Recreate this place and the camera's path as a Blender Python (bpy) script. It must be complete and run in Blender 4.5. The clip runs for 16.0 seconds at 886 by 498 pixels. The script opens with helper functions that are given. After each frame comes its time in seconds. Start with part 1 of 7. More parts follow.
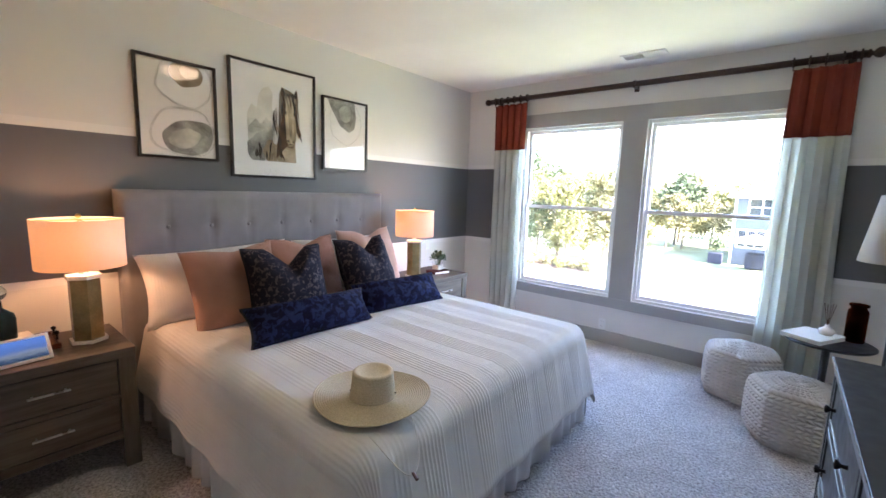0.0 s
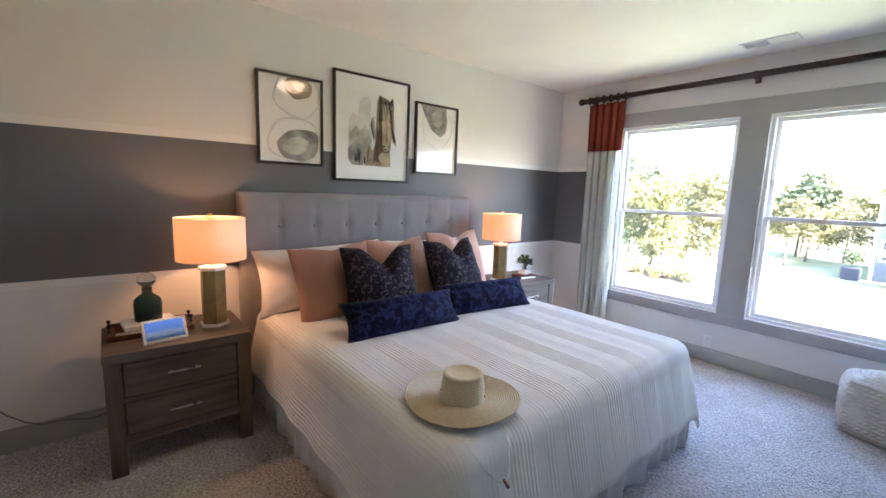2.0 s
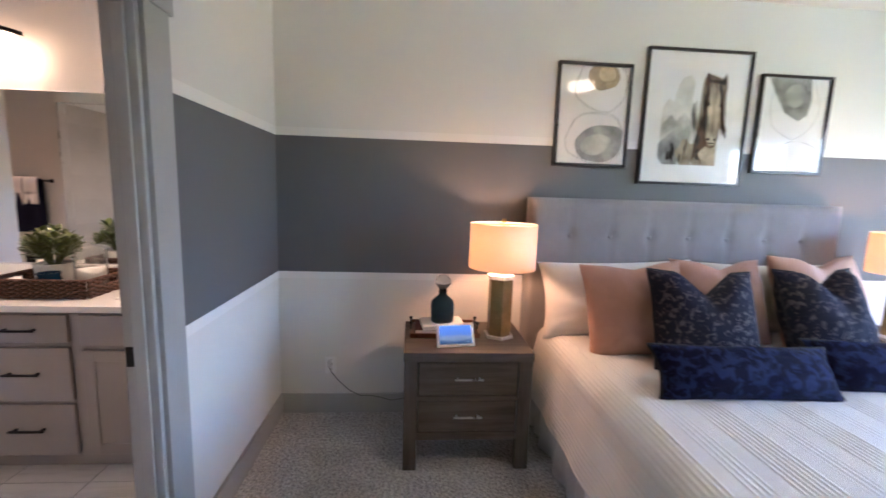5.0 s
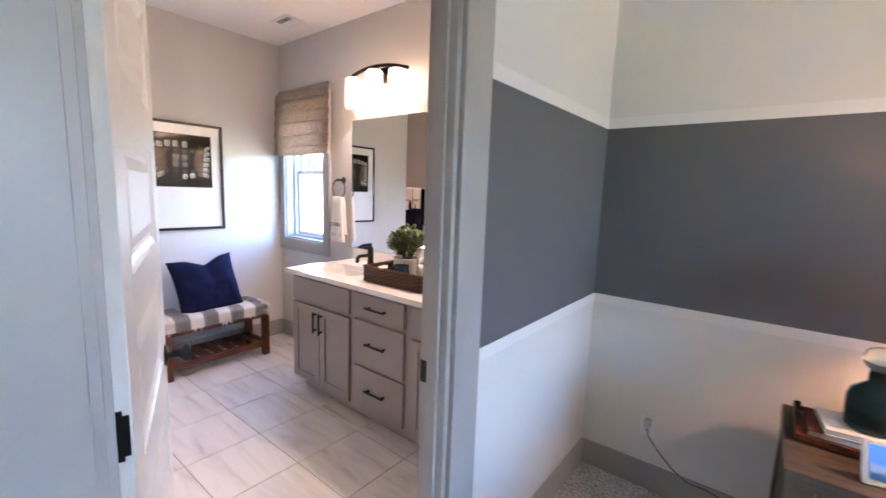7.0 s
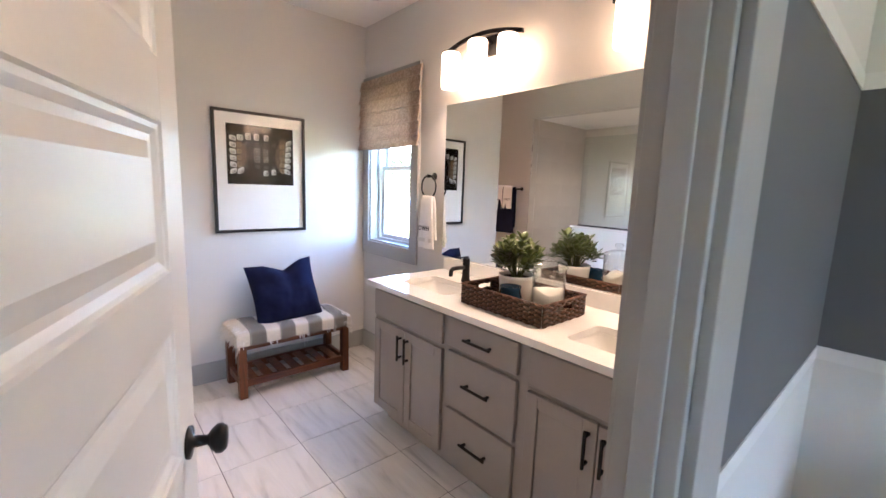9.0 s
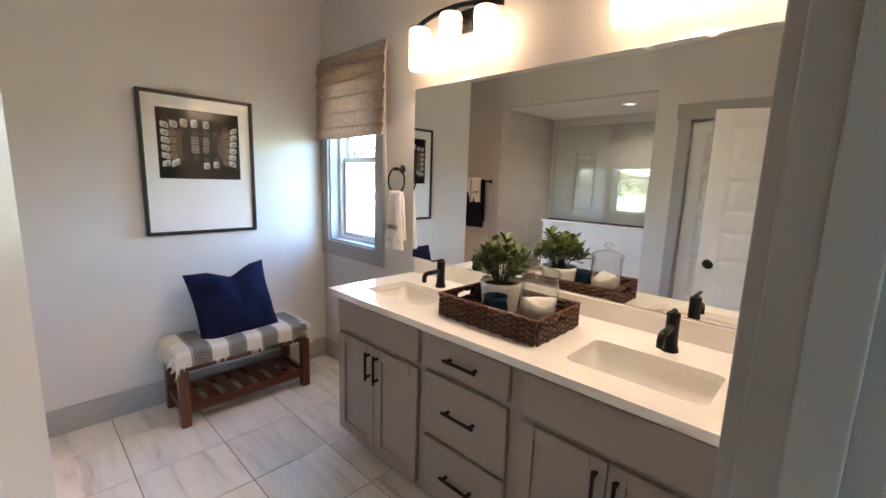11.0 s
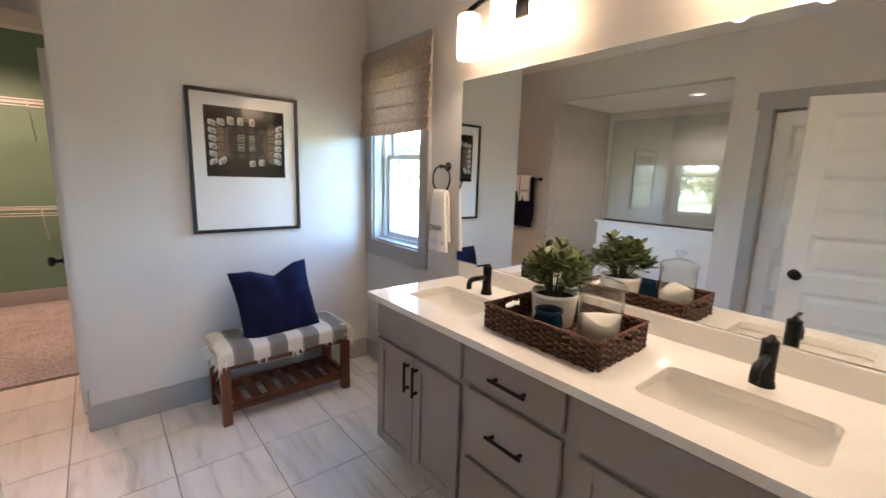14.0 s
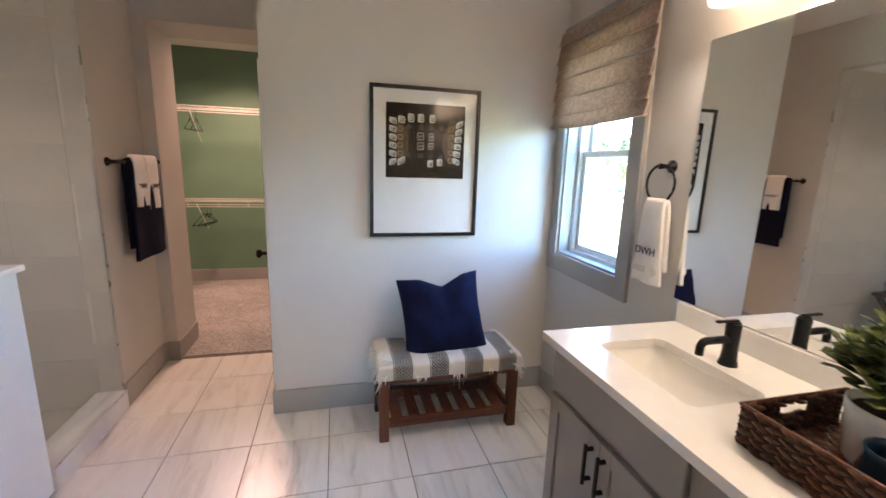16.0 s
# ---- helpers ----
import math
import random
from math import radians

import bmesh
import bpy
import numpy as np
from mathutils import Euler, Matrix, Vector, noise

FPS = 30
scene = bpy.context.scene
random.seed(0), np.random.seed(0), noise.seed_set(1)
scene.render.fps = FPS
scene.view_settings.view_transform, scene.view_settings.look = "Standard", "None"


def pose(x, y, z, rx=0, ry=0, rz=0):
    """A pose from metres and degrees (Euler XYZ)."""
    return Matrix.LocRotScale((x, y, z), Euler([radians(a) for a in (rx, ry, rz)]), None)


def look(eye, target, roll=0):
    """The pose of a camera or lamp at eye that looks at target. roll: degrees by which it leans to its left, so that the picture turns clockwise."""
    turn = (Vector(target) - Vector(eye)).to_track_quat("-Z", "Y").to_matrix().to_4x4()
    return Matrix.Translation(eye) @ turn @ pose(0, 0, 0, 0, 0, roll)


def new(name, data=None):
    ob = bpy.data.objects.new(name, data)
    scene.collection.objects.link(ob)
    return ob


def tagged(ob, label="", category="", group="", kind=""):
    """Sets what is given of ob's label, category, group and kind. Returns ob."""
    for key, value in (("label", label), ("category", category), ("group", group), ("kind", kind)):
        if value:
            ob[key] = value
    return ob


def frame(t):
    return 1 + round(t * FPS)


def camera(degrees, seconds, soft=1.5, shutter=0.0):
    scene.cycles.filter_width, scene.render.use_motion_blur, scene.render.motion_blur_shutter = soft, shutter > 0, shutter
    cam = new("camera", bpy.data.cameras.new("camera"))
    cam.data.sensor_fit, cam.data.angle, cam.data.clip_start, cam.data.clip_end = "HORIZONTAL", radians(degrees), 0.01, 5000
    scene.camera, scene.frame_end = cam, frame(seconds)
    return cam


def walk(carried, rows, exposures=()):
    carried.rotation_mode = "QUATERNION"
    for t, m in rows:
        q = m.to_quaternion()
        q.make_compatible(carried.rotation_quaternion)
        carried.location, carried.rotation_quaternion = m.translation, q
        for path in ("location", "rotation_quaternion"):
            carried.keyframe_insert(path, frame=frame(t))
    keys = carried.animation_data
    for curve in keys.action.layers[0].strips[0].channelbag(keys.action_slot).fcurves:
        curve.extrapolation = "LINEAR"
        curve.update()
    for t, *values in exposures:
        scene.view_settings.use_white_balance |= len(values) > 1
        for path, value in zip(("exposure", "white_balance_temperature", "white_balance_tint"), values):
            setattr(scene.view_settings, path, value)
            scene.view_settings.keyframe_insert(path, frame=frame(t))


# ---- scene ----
cam = camera(93.8, 16.0, shutter=0.4)
METRES, EYE, TILT, LEAN, TURN = 3.2, 1.5, 0.0, 0.0, 38.5
PATH = [
    (0, (-2.07, -0.784, 1.53), (-3.332, 0.743, 1.251), 1.8),
    (0.5, (-2.076, -0.78, 1.516), (-3.41, 0.686, 1.244), 1.7),
    (1, (-2.087, -0.786, 1.512), (-3.491, 0.613, 1.243), 1.8),
    (1.5, (-2.099, -0.804, 1.518), (-3.57, 0.524, 1.247), 1.8),
    (2, (-2.109, -0.816, 1.528), (-3.646, 0.434, 1.251), 1.9),
    (2.5, (-2.149, -0.834, 1.514), (-3.748, 0.336, 1.243), 1.8),
    (3, (-2.209, -0.874, 1.506), (-3.873, 0.204, 1.238), 1.8),
    (5.5, (-2.742, -0.852, 1.494), (-4.711, -1.072, 1.22), 1.8),
    (6, (-2.881, -0.866, 1.492), (-4.765, -1.479, 1.222), 1.8),
    (6.5, (-2.977, -0.898, 1.474), (-4.71, -1.861, 1.207), 1.9),
    (7, (-3.072, -0.993, 1.464), (-4.624, -2.225, 1.191), 2.0),
    (7.5, (-3.135, -1.107, 1.457), (-4.527, -2.514, 1.169), 2.0),
    (8, (-3.209, -1.26, 1.449), (-4.502, -2.758, 1.16), 2.0),
    (10.5, (-3.52, -1.727, 1.472), (-4.892, -3.146, 1.151), 1.9),
    (11, (-3.521, -1.756, 1.473), (-4.945, -3.121, 1.144), 1.8),
    (11.5, (-3.515, -1.766, 1.475), (-4.984, -3.082, 1.143), 1.8),
    (12, (-3.517, -1.762, 1.476), (-5.011, -3.049, 1.143), 1.8),
    (12.5, (-3.521, -1.766, 1.472), (-5.02, -3.048, 1.14), 1.8),
    (13, (-3.53, -1.785, 1.458), (-4.998, -3.103, 1.129), 1.8),
    (13.5, (-3.572, -1.821, 1.471), (-4.963, -3.217, 1.129), 1.8),
    (14, (-3.632, -1.874, 1.477), (-4.895, -3.386, 1.129), 1.8),
    (14.5, (-3.69, -1.916, 1.487), (-4.778, -3.555, 1.125), 1.8),
    (15, (-3.721, -2.021, 1.486), (-4.622, -3.769, 1.119), 1.8),
    (15.5, (-3.783, -2.182, 1.506), (-4.485, -4.016, 1.127), 1.8),
    (16, (-3.872, -2.298, 1.503), (-4.368, -4.195, 1.111), 1.8),
]
walk(cam, [(t, look(eye, target, roll)) for t, eye, target, roll in PATH], [(0.0, 4.86, 6050, 19), (3.0, 4.98, 6050, 18), (5.5, 5.42, 5330, 19), (8.0, 5.76, 5380, 18), (10.5, 5.16, 5600, 7), (13.5, 5.12, 5500, 7), (14.5, 5.03, 5480, 6), (16.0, 5.12, 5430, 6)])

# ---------- small builders ----------
def thing(name, loc, rz=0, label="", category="", group="", kind=""):
    ob = new(name)
    ob.location, ob.rotation_euler = loc, (0, 0, radians(rz))
    return tagged(ob, label, category, group, kind)


def part(name, bm, material, parent=None, label="", smooth=False, kind=""):
    me = bpy.data.meshes.new(name)
    if smooth:
        for f in bm.faces:
            f.smooth = True
    bm.to_mesh(me)
    bm.free()
    me.materials.append(material)
    ob = new(name, me)
    if parent is not None:
        ob.parent = parent
    return tagged(ob, label, kind=kind)


def box(bm, x0, x1, y0, y1, z0, z1, bevel=0.0, seg=2):
    m = Matrix.Translation(((x0 + x1) / 2, (y0 + y1) / 2, (z0 + z1) / 2)) @ Matrix.Diagonal((x1 - x0, y1 - y0, z1 - z0, 1))
    vs = bmesh.ops.create_cube(bm, size=1, matrix=m)["verts"]
    if bevel:
        es = list({e for v in vs for e in v.link_edges})
        bmesh.ops.bevel(bm, geom=es, offset=bevel, segments=seg, affect="EDGES", profile=0.5)
    return bm


def boxes(*rows, bevel=0.0):
    bm = bmesh.new()
    for r in rows:
        box(bm, *r, bevel=bevel)
    return bm


def tube(bm, p0, p1, r0, r1=None, seg=16, caps=True):
    p0, p1 = Vector(p0), Vector(p1)
    d = p1 - p0
    m = Matrix.Translation((p0 + p1) / 2) @ d.to_track_quat("Z", "Y").to_matrix().to_4x4()
    bmesh.ops.create_cone(bm, cap_ends=caps, segments=seg, radius1=r0, radius2=r0 if r1 is None else r1, depth=d.length, matrix=m)
    return bm


def lathe(bm, profile, seg=32, at=(0, 0, 0), axis="Z", squash=1.0):
    rings = []
    turn = Matrix.Identity(3) if axis == "Z" else (Matrix.Rotation(radians(90), 3, "Y") if axis == "X" else Matrix.Rotation(radians(-90), 3, "X"))
    for r, z in profile:
        if r < 1e-5:
            rings.append([bm.verts.new(turn @ Vector((0, 0, z)) + Vector(at))])
        else:
            rings.append([bm.verts.new(turn @ Vector((r * math.cos(2 * math.pi * i / seg), squash * r * math.sin(2 * math.pi * i / seg), z)) + Vector(at)) for i in range(seg)])
    for a, b in zip(rings, rings[1:]):
        for i in range(seg):
            j = (i + 1) % seg
            if len(a) == 1 and len(b) == 1:
                continue
            if len(a) == 1:
                bm.faces.new((a[0], b[i], b[j]))
            elif len(b) == 1:
                bm.faces.new((a[i], a[j], b[0]))
            else:
                bm.faces.new((a[i], a[j], b[j], b[i]))
    bmesh.ops.recalc_face_normals(bm, faces=bm.faces)
    return bm


def sweep(bm, points, r, seg=8, closed=False):
    pts = [Vector(p) for p in points]
    rings = []
    n = len(pts)
    up = Vector((0, 0, 1))
    for i, p in enumerate(pts):
        a = pts[(i - 1) % n] if closed or i else p
        b = pts[(i + 1) % n] if closed or i < n - 1 else p
        d = (b - a).normalized()
        side = d.cross(up if abs(d.z) < 0.95 else Vector((1, 0, 0))).normalized()
        top = side.cross(d)
        rings.append([bm.verts.new(p + r * (math.cos(2 * math.pi * k / seg) * side + math.sin(2 * math.pi * k / seg) * top)) for k in range(seg)])
    pairs = list(zip(rings, rings[1:])) + ([(rings[-1], rings[0])] if closed else [])
    for a, b in pairs:
        for k in range(seg):
            bm.faces.new((a[k], a[(k + 1) % seg], b[(k + 1) % seg], b[k]))
    if not closed:
        bm.faces.new(rings[0][::-1])
        bm.faces.new(rings[-1])
    bmesh.ops.recalc_face_normals(bm, faces=bm.faces)
    return bm


def grid_surface(bm, nu, nv, f, closed_u=False):
    vs = [[bm.verts.new(f(i / (nu if closed_u else nu - 1), j / (nv - 1))) for j in range(nv)] for i in range(nu)]
    for i in range(nu if closed_u else nu - 1):
        for j in range(nv - 1):
            a, b = vs[i], vs[(i + 1) % nu]
            bm.faces.new((a[j], b[j], b[j + 1], a[j + 1]))
    return vs


def wall_slab(name, axis, a, b, u0, u1, z0, z1, material, holes=(), kind="structure", label=""):
    """A wall between a and b across its thickness, from u0 to u1 along it, with holes (u0, u1, z0, z1) through it."""
    us = sorted({u0, u1, *[h[0] for h in holes], *[h[1] for h in holes]})
    zs = sorted({z0, z1, *[h[2] for h in holes], *[h[3] for h in holes]})
    bm = bmesh.new()
    solid = {}
    for i in range(len(us) - 1):
        for k in range(len(zs) - 1):
            uc, zc = (us[i] + us[i + 1]) / 2, (zs[k] + zs[k + 1]) / 2
            solid[i, k] = not any(h[0] < uc < h[1] and h[2] < zc < h[3] for h in holes)
    cache = {}

    def v(side, u, z):
        key = (side, u, z)
        if key not in cache:
            cache[key] = bm.verts.new((side, u, z) if axis == "x" else (u, side, z))
        return cache[key]

    for (i, k), full in solid.items():
        if not full:
            continue
        A, B, C, D = (us[i], zs[k]), (us[i + 1], zs[k]), (us[i + 1], zs[k + 1]), (us[i], zs[k + 1])
        bm.faces.new([v(a, *p) for p in (A, B, C, D)])
        bm.faces.new([v(b, *p) for p in (D, C, B, A)])
        for (p, q), (di, dk) in (((A, B), (0, -1)), ((B, C), (1, 0)), ((C, D), (0, 1)), ((D, A), (-1, 0))):
            if not solid.get((i + di, k + dk), False):
                bm.faces.new([v(a, *p), v(b, *p), v(b, *q), v(a, *q)])
    bmesh.ops.recalc_face_normals(bm, faces=bm.faces)
    return part(name, bm, material, None, label, kind=kind)


# ---------- world, sun, lamps ----------
EXPOSURE = 5.2
world = bpy.data.worlds.new("world")
scene.world = world
world.use_nodes = True
_n = world.node_tree.nodes
_sky = _n.new("ShaderNodeTexSky")
_sky.sky_type, _sky.sun_disc = "NISHITA", False
SUN_EL, SUN_AZ = radians(48), radians(94)
_sky.sun_elevation, _sky.sun_rotation = SUN_EL, SUN_AZ
world.node_tree.links.new(_sky.outputs[0], _n["Background"].inputs[0])
_n["Background"].inputs[1].default_value = 0.15
sun = bpy.data.lights.new("sun", "SUN")
sun.energy, sun.angle, sun.color = 3.1, radians(0.5), (1, 0.94, 0.84)
sun_ob = new("sun", sun)
sun_ob.matrix_world = look((0, 0, 0), (-math.sin(SUN_AZ) * math.cos(SUN_EL), -math.cos(SUN_AZ) * math.cos(SUN_EL), -math.sin(SUN_EL)))


def point_lamp(name, loc, power, color, radius=0.03):
    l = bpy.data.lights.new(name, "POINT")
    l.energy, l.color, l.shadow_soft_size = power, color, radius
    o = new(name, l)
    o.location = loc
    return o


WARM = (1.0, 0.50, 0.23)
point_lamp("bulb_bedside", (-4.92, -0.337, 1.20), 0.43, WARM)
point_lamp("bulb_bedside", (-4.92, 2.21, 1.20), 0.43, WARM)


def down_lamp(name, loc, power, color, radius=0.03):
    """A bulb that shines downwards, out of the lower end of a shade or a recess."""
    l = bpy.data.lights.new(name, "SPOT")
    l.energy, l.color, l.shadow_soft_size, l.spot_size, l.spot_blend = power, color, radius, radians(150), 0.6
    new(name, l).location = loc


down_lamp("bulb_closet", (-2.9, -6.95, 2.70), 8.5, (1, 0.50, 0.31), 0.2)
down_lamp("bulb_shower", (-2.0, -3.66, 2.37), 1.2, (1, 0.76, 0.60))
for _yc in (-3.29, -2.19):
    for _dy in (-0.225, 0.0, 0.225):
        down_lamp("bulb_vanity", (-5.125, _yc + _dy, 2.05), 0.33, (1.0, 0.69, 0.45))

# ---------- materials ----------
def nodes_of(name, rough=0.5, metal=0.0, color=(0.5, 0.5, 0.5), spec=None):
    m = bpy.data.materials.new(name)
    m.use_nodes = True
    b = m.node_tree.nodes["Principled BSDF"]
    b.inputs["Roughness"].default_value = rough
    b.inputs["Metallic"].default_value = metal
    b.inputs["Base Color"].default_value = (*color, 1)
    if spec is not None:
        b.inputs["Specular IOR Level"].default_value = spec
    return m, m.node_tree, b


def add(nt, kind, **inputs):
    n = nt.nodes.new(kind)
    for k, v in inputs.items():
        n.inputs[k.replace("_", " ")].default_value = v
    return n


def ramp(nt, src, stops):
    r = nt.nodes.new("ShaderNodeValToRGB")
    el = r.color_ramp.elements
    while len(el) < len(stops):
        el.new(0.5)
    for e, (p, c) in zip(el, stops):
        e.position, e.color = p, (*c, 1)
    nt.links.new(src, r.inputs[0])
    return r


def coords(nt, scale=(1, 1, 1), what="Object", rot=(0, 0, 0)):
    t, mp = nt.nodes.new("ShaderNodeTexCoord"), nt.nodes.new("ShaderNodeMapping")
    mp.inputs["Scale"].default_value = scale
    mp.inputs["Rotation"].default_value = rot
    nt.links.new(t.outputs[what], mp.inputs[0])
    return mp.outputs[0]


def bump(nt, b, src, strength=0.3, dist=0.002):
    n = add(nt, "ShaderNodeBump", Strength=strength, Distance=dist)
    nt.links.new(src, n.inputs["Height"])
    nt.links.new(n.outputs[0], b.inputs["Normal"])


def mix(nt, fac, a, b, mode="MIX"):
    n = nt.nodes.new("ShaderNodeMix")
    n.data_type, n.blend_type = "RGBA", mode
    for s, v in ((n.inputs[0], fac), (n.inputs[6], a), (n.inputs[7], b)):
        if isinstance(v, bpy.types.NodeSocket):
            nt.links.new(v, s)
        else:
            s.default_value = v if isinstance(v, (int, float)) else (*v, 1)
    return n.outputs[2]


def mottled(name, color, rough=0.6, vary=0.12, scale=3.0, fine=60.0, bumpy=0.15, dist=0.001, metal=0.0, stretch=(1, 1, 1), spec=None, sheen=0.0):
    """A surface with broad mottling and a fine grain."""
    m, nt, b = nodes_of(name, rough, metal, color, spec)
    co = coords(nt, stretch)
    a = add(nt, "ShaderNodeTexNoise", Scale=scale, Detail=5.0)
    f = add(nt, "ShaderNodeTexNoise", Scale=fine, Detail=3.0)
    nt.links.new(co, a.inputs[0]), nt.links.new(co, f.inputs[0])
    lo, hi = [c * (1 - vary) for c in color], [min(1, c * (1 + vary)) for c in color]
    big = ramp(nt, a.outputs[0], [(0.3, lo), (0.7, hi)])
    small = ramp(nt, f.outputs[0], [(0.25, (1 - vary,) * 3), (0.75, (1, 1, 1))])
    nt.links.new(mix(nt, 0.7, big.outputs[0], small.outputs[0], "MULTIPLY"), b.inputs["Base Color"])
    bump(nt, b, f.outputs[0], bumpy, dist)
    if sheen:
        b.inputs["Sheen Weight"].default_value = sheen
    return m


def wood(name, dark, light, rough=0.45, along="x", scale=1.0, bumpy=0.2):
    m, nt, b = nodes_of(name, rough)
    st = {"x": (2, 26, 26), "y": (26, 2, 26), "z": (26, 26, 2)}[along]
    co = coords(nt, tuple(s * scale for s in st))
    oi = nt.nodes.new("ShaderNodeObjectInfo")
    shift = nt.nodes.new("ShaderNodeVectorMath")
    shift.operation = "MULTIPLY_ADD"
    cmb = nt.nodes.new("ShaderNodeCombineXYZ")
    for i in range(3):
        nt.links.new(oi.outputs["Random"], cmb.inputs[i])
    nt.links.new(cmb.outputs[0], shift.inputs[0])
    shift.inputs[1].default_value = (13, 17, 19)
    nt.links.new(co, shift.inputs[2])
    n = add(nt, "ShaderNodeTexNoise", Scale=1.0, Detail=8.0, Roughness=0.65, Distortion=0.6)
    nt.links.new(shift.outputs[0], n.inputs[0])
    r = ramp(nt, n.outputs[0], [(0.3, dark), (0.5, [(x + y) / 2 for x, y in zip(dark, light)]), (0.72, light)])
    big = add(nt, "ShaderNodeTexNoise", Scale=3.0, Detail=2.0)
    nt.links.new(coords(nt), big.inputs[0])
    r2 = ramp(nt, big.outputs[0], [(0.3, (0.8,) * 3), (0.7, (1, 1, 1))])
    nt.links.new(mix(nt, 0.8, r.outputs[0], r2.outputs[0], "MULTIPLY"), b.inputs["Base Color"])
    bump(nt, b, n.outputs[0], bumpy, 0.001)
    return m


def plain(name, color, rough=0.4, metal=0.0, **kw):
    m, nt, b = nodes_of(name, rough, metal, color)
    for k, v in kw.items():
        b.inputs[k.replace("_", " ")].default_value = v
    n = add(nt, "ShaderNodeTexNoise", Scale=18.0, Detail=4.0)
    nt.links.new(coords(nt), n.inputs[0])
    r = ramp(nt, n.outputs[0], [(0.3, (max(0.02, rough * 0.85),) * 3), (0.7, (min(1, rough * 1.15),) * 3)])
    nt.links.new(r.outputs[0], b.inputs["Roughness"])
    return m


def glass(name, color=(1, 1, 1), rough=0.0, thin=True, gloss=0.04, edge=5.0):
    """Thin panes: clear with a Fresnel gloss. Vessels: refracting glass."""
    m = bpy.data.materials.new(name)
    m.use_nodes = True
    nt = m.node_tree
    out = nt.nodes["Material Output"]
    nt.nodes.remove(nt.nodes["Principled BSDF"])
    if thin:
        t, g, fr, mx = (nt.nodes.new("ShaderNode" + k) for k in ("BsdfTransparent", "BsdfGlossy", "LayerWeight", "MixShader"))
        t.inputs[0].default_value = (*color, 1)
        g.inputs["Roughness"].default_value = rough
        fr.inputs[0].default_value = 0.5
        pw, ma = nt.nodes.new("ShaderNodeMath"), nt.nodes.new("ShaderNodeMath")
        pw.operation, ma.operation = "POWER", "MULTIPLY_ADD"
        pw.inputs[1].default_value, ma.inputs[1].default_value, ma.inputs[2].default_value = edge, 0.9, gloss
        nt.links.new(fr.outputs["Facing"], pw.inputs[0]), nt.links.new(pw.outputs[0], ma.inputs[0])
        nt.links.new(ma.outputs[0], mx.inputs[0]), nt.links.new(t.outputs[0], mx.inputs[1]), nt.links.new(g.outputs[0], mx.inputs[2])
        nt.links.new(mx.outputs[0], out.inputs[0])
    else:
        g = nt.nodes.new("ShaderNodeBsdfGlass")
        g.inputs["Color"].default_value, g.inputs["Roughness"].default_value, g.inputs["IOR"].default_value = (*color, 1), rough, 1.45
        nt.links.new(g.outputs[0], out.inputs[0])
    return m


def glow(name, color, strength, base=(0.9, 0.88, 0.84)):
    m, nt, b = nodes_of(name, 0.5, 0, base)
    b.inputs["Emission Color"].default_value = (*color, 1)
    b.inputs["Emission Strength"].default_value = strength
    return m


def banded_paint(name, above, band, z0, z1):
    """Wall paint with a painted dark belt between two heights."""
    m, nt, b = nodes_of(name, 0.62)
    g = nt.nodes.new("ShaderNodeNewGeometry")
    s = nt.nodes.new("ShaderNodeSeparateXYZ")
    nt.links.new(g.outputs["Position"], s.inputs[0])
    lo, hi, mu = (nt.nodes.new("ShaderNodeMath") for _ in range(3))
    lo.operation, hi.operation, mu.operation = "GREATER_THAN", "LESS_THAN", "MULTIPLY"
    nt.links.new(s.outputs[2], lo.inputs[0]), nt.links.new(s.outputs[2], hi.inputs[0])
    lo.inputs[1].default_value, hi.inputs[1].default_value = z0, z1
    nt.links.new(lo.outputs[0], mu.inputs[0]), nt.links.new(hi.outputs[0], mu.inputs[1])
    n = add(nt, "ShaderNodeTexNoise", Scale=1.3, Detail=4.0)
    nt.links.new(g.outputs["Position"], n.inputs[0])
    r = ramp(nt, n.outputs[0], [(0.3, (0.94,) * 3), (0.7, (1, 1, 1))])
    c = mix(nt, mu.outputs[0], above, band)
    nt.links.new(mix(nt, 1.0, c, r.outputs[0], "MULTIPLY"), b.inputs["Base Color"])
    f = add(nt, "ShaderNodeTexNoise", Scale=220.0, Detail=2.0)
    nt.links.new(g.outputs["Position"], f.inputs[0])
    bump(nt, b, f.outputs[0], 0.12, 0.0006)
    return m


BAND0, BAND1 = 0.960, 1.806
M_WALL = banded_paint("wall_paint_banded", (0.73, 0.72, 0.685), (0.128, 0.130, 0.134), BAND0, BAND1)
M_WALLB = mottled("wall_paint_greige", (0.64, 0.62, 0.585), 0.6, 0.04, 1.3, 220, 0.12, 0.0006)
M_STRIPE = mottled("white_stripe_paint", (0.78, 0.77, 0.74), 0.5, 0.03, 3, 200, 0.1, 0.0005)
M_CEIL = mottled("ceiling_paint", (0.86, 0.845, 0.81), 0.8, 0.03, 2, 260, 0.25, 0.0008)
M_TRIM = mottled("trim_paint_grey", (0.375, 0.37, 0.355), 0.38, 0.04, 4, 90, 0.08, 0.0005)
M_GREEN = mottled("green_wall_paint", (0.15, 0.26, 0.18), 0.6, 0.05, 2, 220, 0.12, 0.0006)
M_DOOR = mottled("white_door_paint", (0.72, 0.71, 0.68), 0.3, 0.03, 5, 120, 0.06, 0.0004)
M_WHITE = mottled("white_paint", (0.78, 0.78, 0.77), 0.35, 0.03, 5, 120, 0.05, 0.0004)
